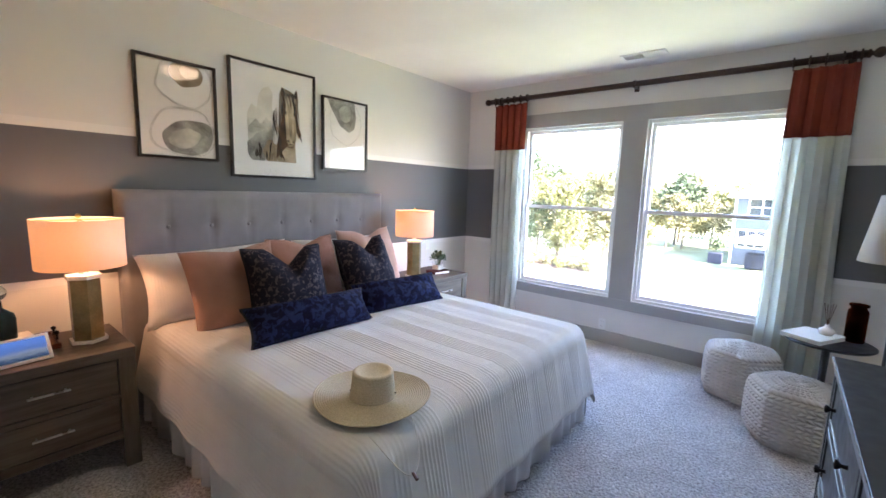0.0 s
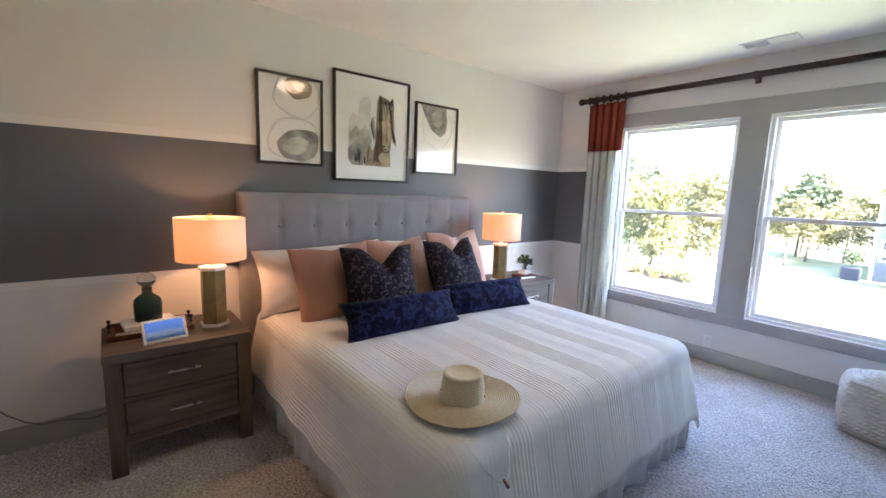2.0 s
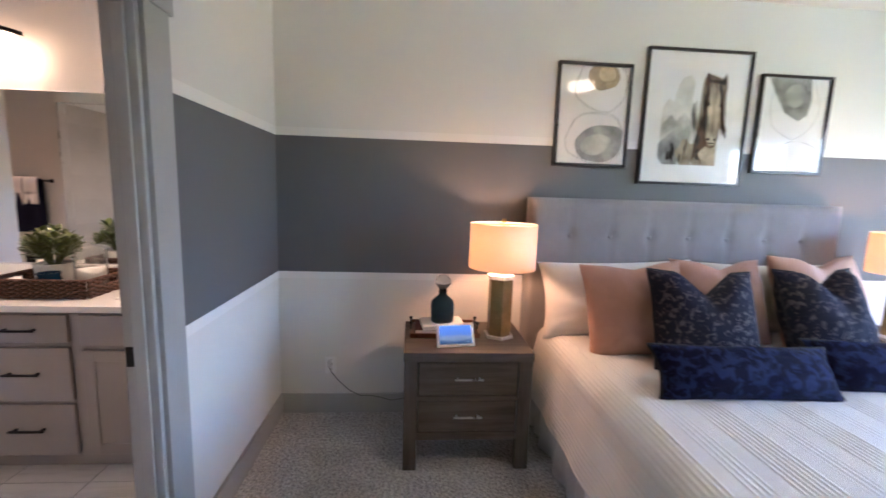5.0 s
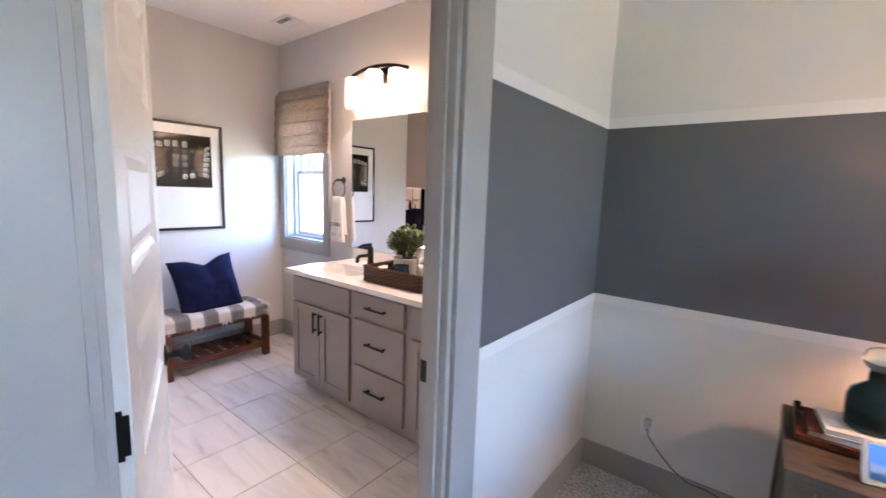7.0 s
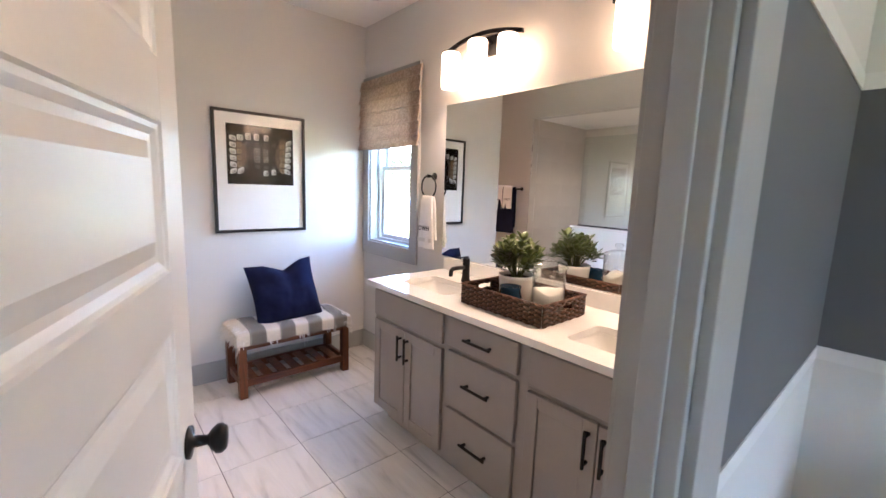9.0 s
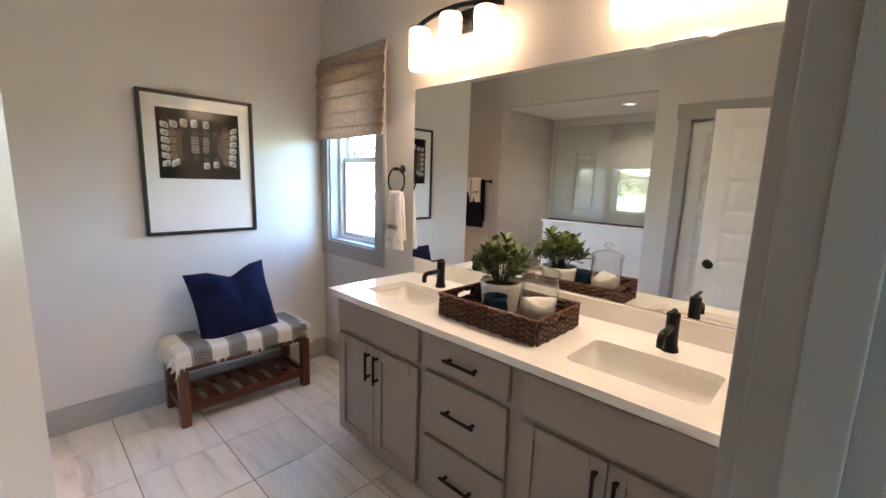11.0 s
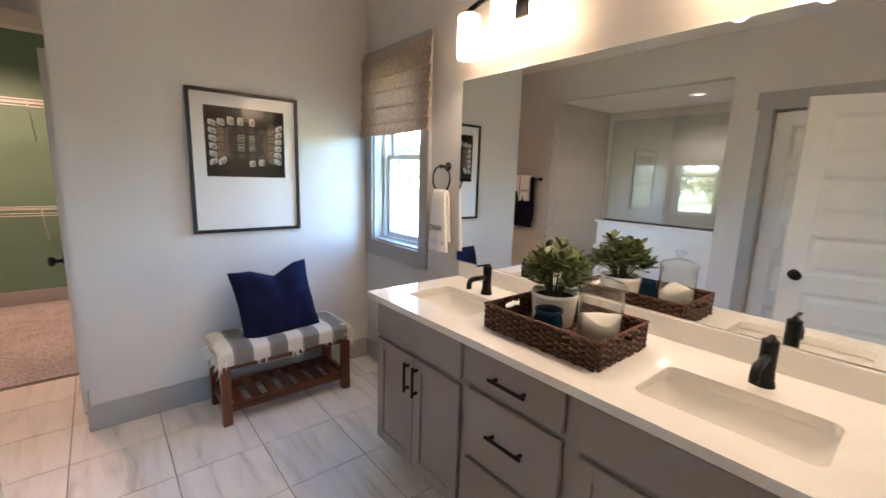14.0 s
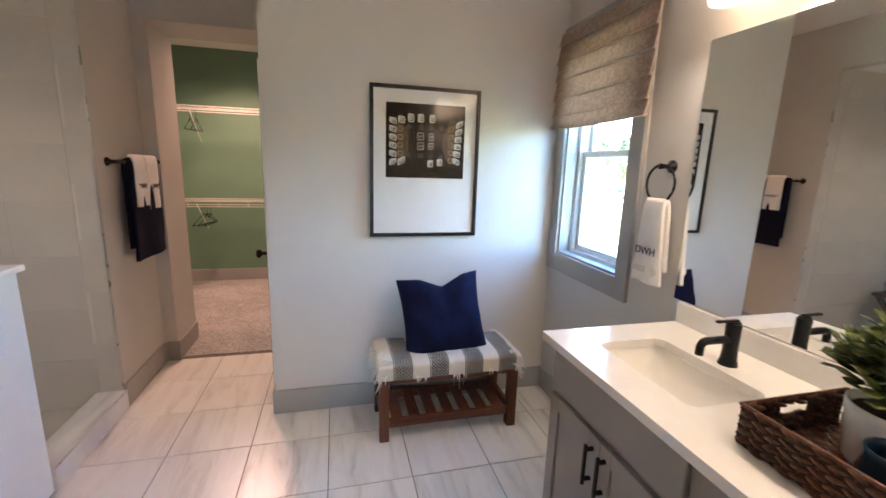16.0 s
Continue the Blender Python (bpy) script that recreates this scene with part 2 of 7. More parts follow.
M_VINYL = mottled("white_vinyl", (0.82, 0.83, 0.83), 0.3, 0.02, 5, 120, 0.04, 0.0003)
M_BLACK = plain("black_metal", (0.012, 0.012, 0.013), 0.38, 0.6)
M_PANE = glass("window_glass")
M_SHOWERPANE = glass("shower_glass", (0.93, 0.96, 0.95), gloss=0.13, edge=3.0)
M_GREYWOOD = wood("weathered_oak", (0.060, 0.045, 0.034), (0.155, 0.122, 0.095), 0.5, "y")
M_GREYWOODZ = wood("weathered_oak_upright", (0.060, 0.045, 0.034), (0.155, 0.122, 0.095), 0.5, "z")
M_REDWOOD = wood("acacia_wood", (0.040, 0.010, 0.004), (0.18, 0.055, 0.016), 0.35, "z", 0.8)
M_REDWOODX = wood("acacia_wood_rail", (0.040, 0.010, 0.004), (0.18, 0.055, 0.016), 0.35, "x", 0.8)
M_RODWOOD = wood("dark_rod_wood", (0.018, 0.008, 0.006), (0.05, 0.022, 0.016), 0.35, "x")
M_DARK = plain("espresso_lacquer", (0.018, 0.019, 0.021), 0.40)
M_CAB = mottled("cabinet_paint_taupe", (0.31, 0.28, 0.255), 0.36, 0.04, 5, 150, 0.06, 0.0004)
M_QUARTZ = mottled("white_quartz", (0.85, 0.83, 0.79), 0.12, 0.03, 9, 160, 0.0, 0.0002)
M_PORC = plain("white_porcelain", (0.86, 0.84, 0.80), 0.1)
M_MIRROR = plain("mirror_silver", (0.90, 0.92, 0.91), 0.01, 1.0)
for _x in M_MIRROR.node_tree.nodes:
    if _x.type == "BSDF_PRINCIPLED":
        for _l in list(_x.inputs["Roughness"].links):
            M_MIRROR.node_tree.links.remove(_l)
        _x.inputs["Roughness"].default_value = 0.0
M_BRASS = plain("brushed_brass", (0.55, 0.38, 0.13), 0.32, 1.0)
M_GOLD = mottled("antique_gold", (0.26, 0.19, 0.085), 0.36, 0.3, 9, 90, 0.15, 0.0006, 0.85)
M_MARBLE = mottled("white_marble", (0.72, 0.70, 0.66), 0.2, 0.12, 14, 60, 0.0)
M_STEEL = plain("brushed_steel", (0.6, 0.6, 0.6), 0.3, 1.0)
M_RUST = mottled("rust_linen", (0.22, 0.034, 0.016), 0.85, 0.12, 6, 300, 0.4, 0.0008)
M_SAND = mottled("white_sand", (0.88, 0.85, 0.78), 0.9, 0.06, 20, 500, 0.6, 0.001)
M_WHITECLOTH = mottled("white_cotton", (0.78, 0.76, 0.72), 0.9, 0.05, 6, 260, 0.5, 0.0012)
M_TERRY = mottled("white_terry", (0.90, 0.885, 0.855), 0.95, 0.05, 10, 330, 0.7, 0.002)
M_NAVYTERRY = mottled("navy_terry", (0.006, 0.008, 0.028), 0.95, 0.2, 10, 330, 1.0, 0.003, spec=0.2)
M_PAPER = mottled("paper", (0.80, 0.79, 0.77), 0.7, 0.02, 6, 80, 0.05)
M_DOME = glow("lit_frosted_dome", (1.0, 0.70, 0.42), 0.75)
M_FRAME = plain("black_frame_wood", (0.012, 0.011, 0.011), 0.32)


def carpet_material(name, lo, hi):
    m, nt, b = nodes_of(name, 0.95)
    co = coords(nt)
    a = add(nt, "ShaderNodeTexNoise", Scale=62.0, Detail=5.0, Roughness=0.7)
    w = add(nt, "ShaderNodeTexNoise", Scale=3.2, Detail=3.0, Distortion=1.2)
    c = add(nt, "ShaderNodeTexVoronoi", Scale=80.0)
    for x in (a, w, c):
        nt.links.new(co, x.inputs[0])
    r = ramp(nt, a.outputs[0], [(0.36, lo), (0.60, hi)])
    r2 = ramp(nt, w.outputs[0], [(0.38, (0.80,) * 3), (0.6, (1, 1, 1))])
    nt.links.new(mix(nt, 0.9, r.outputs[0], r2.outputs[0], "MULTIPLY"), b.inputs["Base Color"])
    ad = nt.nodes.new("ShaderNodeMath")
    ad.operation = "ADD"
    nt.links.new(a.outputs[0], ad.inputs[0]), nt.links.new(c.outputs[0], ad.inputs[1])
    bump(nt, b, ad.outputs[0], 0.9, 0.013)
    b.inputs["Sheen Weight"].default_value = 0.15
    return m


M_CARPET = carpet_material("cut_pile_carpet", (0.28, 0.262, 0.258), (0.72, 0.69, 0.675))


def tile_material():
    m, nt, b = nodes_of("veined_porcelain_tile", 0.28)
    oi = nt.nodes.new("ShaderNodeObjectInfo")
    cmb = nt.nodes.new("ShaderNodeCombineXYZ")
    for i in range(3):
        nt.links.new(oi.outputs["Random"], cmb.inputs[i])
    sh = nt.nodes.new("ShaderNodeVectorMath")
    sh.operation = "MULTIPLY_ADD"
    sh.inputs[1].default_value = (31, 47, 11)
    nt.links.new(cmb.outputs[0], sh.inputs[0])
    nt.links.new(coords(nt, (13, 1.7, 1), "Object", (0, 0, 0.22)), sh.inputs[2])
    n = add(nt, "ShaderNodeTexNoise", Scale=0.8, Detail=6.0, Roughness=0.6, Distortion=0.7)
    nt.links.new(sh.outputs[0], n.inputs[0])
    r = ramp(nt, n.outputs[0], [(0.26, (0.44, 0.42, 0.39)), (0.42, (0.70, 0.675, 0.64)), (0.56, (0.79, 0.765, 0.73)), (0.8, (0.73, 0.705, 0.67))])
    nt.links.new(r.outputs[0], b.inputs["Base Color"])
    bump(nt, b, n.outputs[0], 0.05, 0.001)
    return m


M_TILE = tile_material()
M_GROUT = mottled("grey_grout", (0.20, 0.18, 0.165), 0.9, 0.1, 20, 200, 0.3)
M_WALLTILE = mottled("beige_wall_tile", (0.60, 0.57, 0.52), 0.25, 0.05, 3, 60, 0.03)


M_WALLGROUT = mottled("pale_wall_grout", (0.56, 0.53, 0.48), 0.85, 0.05, 10, 120, 0.1)
# ---------- the rooms ----------
WX, NY, EX = -5.27, 3.54, -1.28          # bedroom west, north, east faces
SY, SYB = -1.70, -1.80                   # south wall: bedroom face, bathroom face
BWX, BSY, BEX = -5.25, -4.745, -2.61     # bathroom west, south, east faces
PX, CY = -3.50, -5.62                    # passage west face, closet wall face
H = 2.743
W1, W2, WZ0, WZ1 = (-4.482, -3.402), (-3.182, -2.102), 0.490, 2.255
BW = (-4.65, -4.05, 0.98, 2.20)
DOOR = (-4.014, -3.19, 0.0, 2.05)

bm = boxes((WX - 0.2, EX + 0.2, -1.76, NY + 0.2, -0.15, 0.0))
part("floor_bedroom", bm, M_CARPET, kind="structure")
part("ceiling", boxes((-5.6, -1.0, -8.3, 3.8, H, H + 0.15)), M_CEIL, kind="structure")
wall_slab("wall_north", "y", NY, NY + 0.16, WX - 0.16, EX + 0.16, 0, H, M_WALL, [(*W1, WZ0, WZ1), (*W2, WZ0, WZ1)])
wall_slab("wall_west_bedroom", "x", WX - 0.16, WX, -1.76, NY, 0, H, M_WALL)
wall_slab("wall_east_bedroom", "x", EX, EX + 0.16, SY, NY, 0, H, M_WALL)
wall_slab("wall_south_bedroom", "y", -1.76, SY, WX, EX + 0.16, 0, H, M_WALL, [DOOR])
wall_slab("wall_south_bathroom_side", "y", SYB, -1.7605, BWX, EX + 0.16, 0, H, M_WALLB, [DOOR])
wall_slab("wall_west_bathroom", "x", BWX - 0.18, BWX, BSY, -1.7605, 0, H, M_WALLB, [BW])
wall_slab("wall_bench", "y", BSY - 0.12, BSY, BWX - 0.18, PX, 0, H, M_WALLB)
wall_slab("wall_passage", "x", PX - 0.12, PX, CY, BSY - 0.12, 0, H, M_WALLB)
DOOR2 = (-2.86, -2.10, 0.0, 2.08)
wall_slab("wall_east_bathroom", "x", BEX, BEX + 0.12, CY, SYB, 0, H, M_WALLB, [(-4.98, -3.17, 0, 2.38), DOOR2])
CB = CY - 0.42                            # closet side of the deep opening
wall_slab("wall_closet_front", "y", CB, CY, -5.0, -1.3, 0, H, M_WALLB, [(-3.5, -2.70, 0, 2.38)])
wall_slab("wall_closet_back", "y", -8.02, -7.90, -5.0, -1.3, 0, H, M_GREEN)
wall_slab("wall_closet_west", "x", -5.0, -4.88, -7.90, CB, 0, H, M_GREEN)
wall_slab("wall_closet_east", "x", -1.45, -1.3, -7.90, CB, 0, H, M_GREEN)
part("floor_closet", boxes((-5.0, -1.3, -8.0, CY - 0.04, -0.15, 0.004)), M_CARPET, kind="structure")
# shower room
wall_s_e = wall_slab("wall_shower_east", "x", -1.35, -1.2, CY, -3.0, 0, H, M_WALLGROUT)
wall_s_n = wall_slab("wall_shower_north", "y", -3.17, -3.05, BEX + 0.12, -1.35, 0, H, M_WALLGROUT)
wall_s_s = wall_slab("wall_shower_south", "y", -5.10, -4.98, BEX + 0.12, -1.35, 0, H, M_WALLGROUT)
wall_slab("wall_toilet_room_east", "x", -1.35, -1.2, -3.0, SYB, 0, H, M_WALLB)


def base_run(name, x0, x1, y0, y1, h=0.135):
    bm = boxes((x0, x1, y0, y1, 0, h), bevel=0.003)
    return part(name, bm, M_TRIM, kind="structure")


T = 0.016
base_run("baseboard", WX, WX + T, SY, NY)
base_run("baseboard", WX + T, EX, NY - T, NY)
base_run("baseboard", EX - T, EX, SY, NY - T)
base_run("baseboard", WX + T, -4.155, SY, SY + T)
base_run("baseboard", -3.07, EX - T, SY, SY + T)
base_run("baseboard", BWX + T, PX + T, BSY, BSY + T, 0.15)
base_run("baseboard", BWX, BWX + T, BSY, -3.66, 0.15)
base_run("baseboard", PX, PX + T, CY + T, BSY, 0.15)
base_run("baseboard", BEX - T, BEX, CY + T, -4.99, 0.15)
base_run("baseboard", BEX - T, BEX, -3.15, -2.98, 0.15)
base_run("baseboard", -2.70, BEX - T, CY, CY + T, 0.15)
base_run("baseboard", -2.70 - T, -2.70, CB, CY + T, 0.15)
base_run("baseboard", -4.88, -1.45, -7.90, -7.90 + T, 0.15)


def stripe(x0, x1, y0, y1):
    for z0, z1 in ((BAND0 - 0.045, BAND0), (BAND1, BAND1 + 0.05)):
        part("trim_stripe", boxes((x0, x1, y0, y1, z0, z1)), M_STRIPE, kind="structure")


S = 0.003
stripe(WX, WX + S, SY, NY)
stripe(WX + S, -4.595, NY - S, NY)
stripe(-2.025, EX, NY - S, NY)
stripe(EX - S, EX, SY, NY - S)
stripe(WX + S, -4.16, SY, SY + S)
stripe(-3.06, EX - S, SY, SY + S)


def casing(name, axis, face, out, u0, u1, z1, w=0.10, t=0.018, ear=0.02, head=0.14, mat=None):
    """Flat casing round a door opening: two legs and a wider head, on the face of a wall, standing out by t."""
    a, b = (face, face + t * out) if out > 0 else (face - t, face)
    a2, b2 = (face, face + (t + 0.006)) if out > 0 else (face - t - 0.006, face)
    legs = [((u0 - w), u0 - 0.004, 0, z1, a, b), (u1 + 0.004, u1 + w, 0, z1, a, b), (u0 - w - ear, u1 + w + ear, z1, z1 + head, a2, b2)]
    for p0, p1, q0, q1, f0, f1 in legs:
        row = (p0, p1, f0, f1, q0, q1) if axis == "y" else (f0, f1, p0, p1, q0, q1)
        part(name, boxes(row, bevel=0.002), mat or M_TRIM, kind="structure")


casing("door_casing", "y", SY, 1, DOOR[0] + 0.005, DOOR[1] - 0.005, DOOR[3], w=0.138)
casing("door_casing", "y", SYB, -1, DOOR[0], DOOR[1], DOOR[3])
casing("door_casing", "x", BEX, -1, DOOR2[0], DOOR2[1], DOOR2[3])
# jamb and stops of the bathroom doorway
for nm, row in (("door_jamb", (DOOR[0] - 0.001, DOOR[0] + 0.019, SYB, SY, 0, DOOR[3])), ("door_jamb", (DOOR[1] - 0.019, DOOR[1] + 0.001, SYB, SY, 0, DOOR[3])),
                ("door_jamb", (DOOR[0] + 0.019, DOOR[1] - 0.019, SYB, SY, DOOR[3] - 0.019, DOOR[3])),
                ("door_stop", (DOOR[0] + 0.019, DOOR[0] + 0.030, -1.766, -1.727, 0, DOOR[3] - 0.019)),
                ("door_stop", (DOOR[1] - 0.035, DOOR[1] - 0.019, -1.766, -1.727, 0, DOOR[3] - 0.019)),
                ("door_stop", (DOOR[0] + 0.030, DOOR[1] - 0.035, -1.766, -1.727, DOOR[3] - 0.030, DOOR[3] - 0.019))):
    part(nm, boxes(row, bevel=0.002), M_TRIM, kind="structure")
part("strike_plate", boxes((DOOR[0] + 0.019, DOOR[0] + 0.0215, -1.797, -1.770, 0.88, 0.95), bevel=0.0008), M_BLACK, None, "black strike plate on the door jamb", kind="structure")

# window trim in the bedroom: one flat board frame round both windows
for row in ((W1[0] - 0.09, W1[0], 0.39, WZ1), (W2[1], W2[1] + 0.09, 0.39, WZ1), (W1[1], W2[0], WZ0, WZ1), (W1[0] - 0.09, W2[1] + 0.09, WZ1, WZ1 + 0.14), (W1[0], W2[1], 0.39, WZ0)):
    part("window_trim", boxes((row[0], row[1], NY - 0.02, NY, row[2], row[3]), bevel=0.002), M_TRIM, kind="structure")


def bar_frame(bm, a0, a1, z0, z1, y0, y1, w, axis="y", wb=None):
    wb = wb or w
    rows = [(a0, a0 + w, z0, z1), (a1 - w, a1, z0, z1), (a0 + w, a1 - w, z0, z0 + wb), (a0 + w, a1 - w, z1 - w, z1)]
    for p, q, r, s in rows:
        if axis == "y":
            box(bm, p, q, y0, y1, r, s, 0.002, 1)
        else:
            box(bm, y0, y1, p, q, r, s, 0.002, 1)


def sash_window(name, a0, a1, z0, z1, near, axis="y", sign=1, label=""):
    """A double-hung window set in its opening; near is the room face, sign the way out."""
    w = thing(name, (0, 0, 0), 0, label or "white vinyl double-hung window with clear glass", "window", kind="structure")
    f = lambda d: near + sign * d
    s = lambda p, q: (min(f(p), f(q)), max(f(p), f(q)))
    bm = bmesh.new()
    bar_frame(bm, a0, a1, z0, z1, *s(0.02, 0.12), 0.028, axis)
    part("window_frame", bm, M_VINYL, w)
    mid = z0 + (z1 - z0) * 0.507
    bm = bmesh.new()
    bar_frame(bm, a0 + 0.028, a1 - 0.028, z0 + 0.028, mid + 0.018, *s(0.045, 0.075), 0.034, axis)
    low = part("lower_sash", bm, M_VINYL, w)
    bm = bmesh.new()
    bar_frame(bm, a0 + 0.028, a1 - 0.028, mid - 0.018, z1 - 0.028, *s(0.08, 0.108), 0.034, axis)
    up = part("upper_sash", bm, M_VINYL, w)
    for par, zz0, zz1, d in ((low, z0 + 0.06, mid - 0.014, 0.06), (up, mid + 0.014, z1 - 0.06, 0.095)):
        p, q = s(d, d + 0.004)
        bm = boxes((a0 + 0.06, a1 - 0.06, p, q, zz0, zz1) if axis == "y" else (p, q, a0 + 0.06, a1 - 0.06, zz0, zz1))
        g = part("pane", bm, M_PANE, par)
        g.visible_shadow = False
    return w


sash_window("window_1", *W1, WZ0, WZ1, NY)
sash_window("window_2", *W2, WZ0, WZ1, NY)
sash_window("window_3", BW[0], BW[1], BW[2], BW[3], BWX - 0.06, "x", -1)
for row in ((BW[0] - 0.09, BW[0], 0.87, 2.20), (BW[1], BW[1] + 0.09, 0.87, 2.20), (BW[0] - 0.09, BW[1] + 0.09, 2.20, 2.33), (BW[0], BW[1], 0.87, 0.98)):
    part("window_trim", boxes((BWX, BWX + 0.02, row[0], row[1], row[2], row[3]), bevel=0.002), M_TRIM, kind="structure")
part("window_return", boxes((BWX - 0.06, BWX, BW[0], BW[0] + 0.012, BW[2], BW[3]), (BWX - 0.06, BWX, BW[1] - 0.012, BW[1], BW[2], BW[3]), (BWX - 0.06, BWX, BW[0] + 0.012, BW[1] - 0.012, BW[2], BW[2] + 0.012)), M_TRIM, kind="structure")

# curb, half wall and glass of the shower
part("shower_curb", boxes((BEX - 0.02, BEX + 0.14, -4.98, -4.30, 0, 0.12), bevel=0.004), M_TILE, kind="structure")
part("edge_strip", boxes((BEX - 0.0225, BEX - 0.0175, -4.98, -4.30, 0.118, 0.123)), M_STEEL, kind="structure")
part("edge_strip", boxes((BEX - 0.003, BEX + 0.003, -4.985, -4.977, 0.123, 2.38)), M_STEEL, kind="structure")
part("half_wall", boxes((BEX, BEX + 0.12, -4.30, -3.17, 0, 1.03)), M_WHITE, kind="structure")
part("half_wall_cap", boxes((BEX - 0.02, BEX + 0.14, -4.325, -3.17, 1.03, 1.055), bevel=0.004), M_QUARTZ, kind="structure")
part("shower_glass_channel", boxes((BEX + 0.05, BEX + 0.07, -4.26, -3.18, 1.055, 1.07)), M_BLACK, kind="structure")
g = part("shower_glass_panel", boxes((BEX + 0.056, BEX + 0.064, -4.26, -3.18, 1.07, 2.10), bevel=0.001), M_SHOWERPANE, kind="structure", label="clear glass shower panel")
g.visible_shadow = False
part("ceiling_shower", boxes((BEX + 0.121, -1.355, -4.975, -3.175, 2.381, 2.44)), M_CEIL, kind="structure")
part("floor_shower", boxes((BEX + 0.14, -1.35, -4.98, -3.17, -0.15, 0.03)), M_WALLTILE, kind="structure")


def five_panel_door(parent, w, h, t=0.035):
    """A leaf in local coordinates: hinge edge at x = 0, free edge at x = -w, thickness along y."""
    bm = bmesh.new()
    st, rail = 0.115, 0.105
    box(bm, -st, 0, 0, t, 0, h, 0.0015, 1)
    box(bm, -w, -w + st, 0, t, 0, h, 0.0015, 1)
    n = 5
    ph = (h - 0.20 - rail * n) / n
    z = 0.20
    box(bm, -w + st, -st, 0, t, 0, 0.20)
    # each panel: a moulding that falls back from the stiles, a narrow flat, a bevel up to the raised field
    steps = [(0.0, 0.0), (0.004, 0.004), (0.012, 0.0055), (0.022, 0.0115), (0.034, 0.0115), (0.062, 0.0035)]
    for i in range(n):
        x0, x1, z1 = -w + st, -st, z + ph
        for face in (0, 1):
            rings = []
            for inset, deep in steps:
                y = deep if face == 0 else t - deep
                rings.append([bm.verts.new(p) for p in ((x0 + inset, y, z + inset), (x1 - inset, y, z + inset), (x1 - inset, y, z1 - inset), (x0 + inset, y, z1 - inset))])
            for p, q in zip(rings, rings[1:]):
                for k in range(4):
                    quad = (p[k], p[(k + 1) % 4], q[(k + 1) % 4], q[k])
                    bm.faces.new(quad if face == 0 else quad[::-1])
            bm.faces.new(rings[-1] if face == 0 else rings[-1][::-1])
        box(bm, x0, x1, 0, t, z1, z1 + rail)
        z = z1 + rail
    part("door_leaf", bm, M_DOOR, parent)
    for sgn, y in ((-1, 0.0), (1, t)):
        bm = bmesh.new()
        lathe(bm, [(0.0, 0), (0.032, 0), (0.032, 0.006), (0.012, 0.010), (0.010, 0.035), (0.020, 0.042), (0.029, 0.052), (0.029, 0.062), (0.022, 0.070), (0.0, 0.072)], 24)
        bmesh.ops.rotate(bm, verts=bm.verts, cent=(0, 0, 0), matrix=Matrix.Rotation(radians(90 if sgn < 0 else -90), 3, "X"))
        bmesh.ops.translate(bm, verts=bm.verts, vec=(-w + 0.065, y, 0.92))
        part("door_knob", bm, M_BLACK, parent, "round black door knob", smooth=True)
    for z in (0.22, 1.03, 1.82):
        part("hinge", boxes((-0.0005, 0.0035, 0.004, t - 0.004, z - 0.036, z + 0.036), (-0.0005, 0.0035, 0.004, t - 0.013, z + 0.036, z + 0.045), (-0.0005, 0.0035, 0.004, t - 0.013, z - 0.045, z - 0.036), bevel=0.001), M_BLACK, parent, "black butt hinge")


door_1 = thing("door_1", (DOOR[1] - 0.039, SYB - 0.008, 0.012), 69, "white five-panel interior door standing open into the bathroom", "door", kind="structure")
five_panel_door(door_1, 0.735, 2.00)
door_2 = thing("door_2", (BEX + 0.05, DOOR2[0] + 0.005, 0.012), -90, "white five-panel interior door, closed", "door", kind="structure")
five_panel_door(door_2, 0.75, 2.05)


def register(name, x0, x1, y0, y1, n, label):
    v = thing(name, ((x0 + x1) / 2, (y0 + y1) / 2, H), 0, label, "vent")
    w, d = (x1 - x0) / 2, (y1 - y0) / 2
    bm = bmesh.new()
    for r in ((-w, -w + 0.02, -d, d), (w - 0.02, w, -d, d), (-w + 0.02, w - 0.02, -d, -d + 0.02), (-w + 0.02, w - 0.02, d - 0.02, d), (-0.008, 0.008, -d + 0.02, d - 0.02)):
        box(bm, *r, -0.008, 0)
    part("vent_frame", bm, M_WHITE, v)
    # black sheet in place of the shaded duct behind the slats
    part("vent_duct_shade", boxes((-w + 0.02, w - 0.02, -d + 0.02, d - 0.02, -0.002, -0.0005)), M_FRAME, v)
    for i in range(n):
        for s0, s1, tilt in ((-w + 0.02, -0.008, 1), (0.008, w - 0.02, -1)):
            yy = -d + 0.02 + (2 * d - 0.04) * (i + 0.5) / n
            bm = bmesh.new()
            box(bm, s0, s1, -0.008, 0.008, -0.0008, 0.0008)
            bmesh.ops.rotate(bm, verts=bm.verts, cent=(0, 0, 0), matrix=Matrix.Rotation(radians(35 * tilt), 3, "X"))
            bmesh.ops.translate(bm, verts=bm.verts, vec=(0, yy, -0.006))
            part("vent_slat", bm, M_WHITE, v)
    return v


register("ceiling_vent", -3.36, -3.0, 3.12, 3.28, 8, "white slatted ceiling air vent above the windows")
register("ceiling_vent", -5.06, -4.90, -4.24, -4.02, 8, "small white slatted ceiling vent over the bathroom")

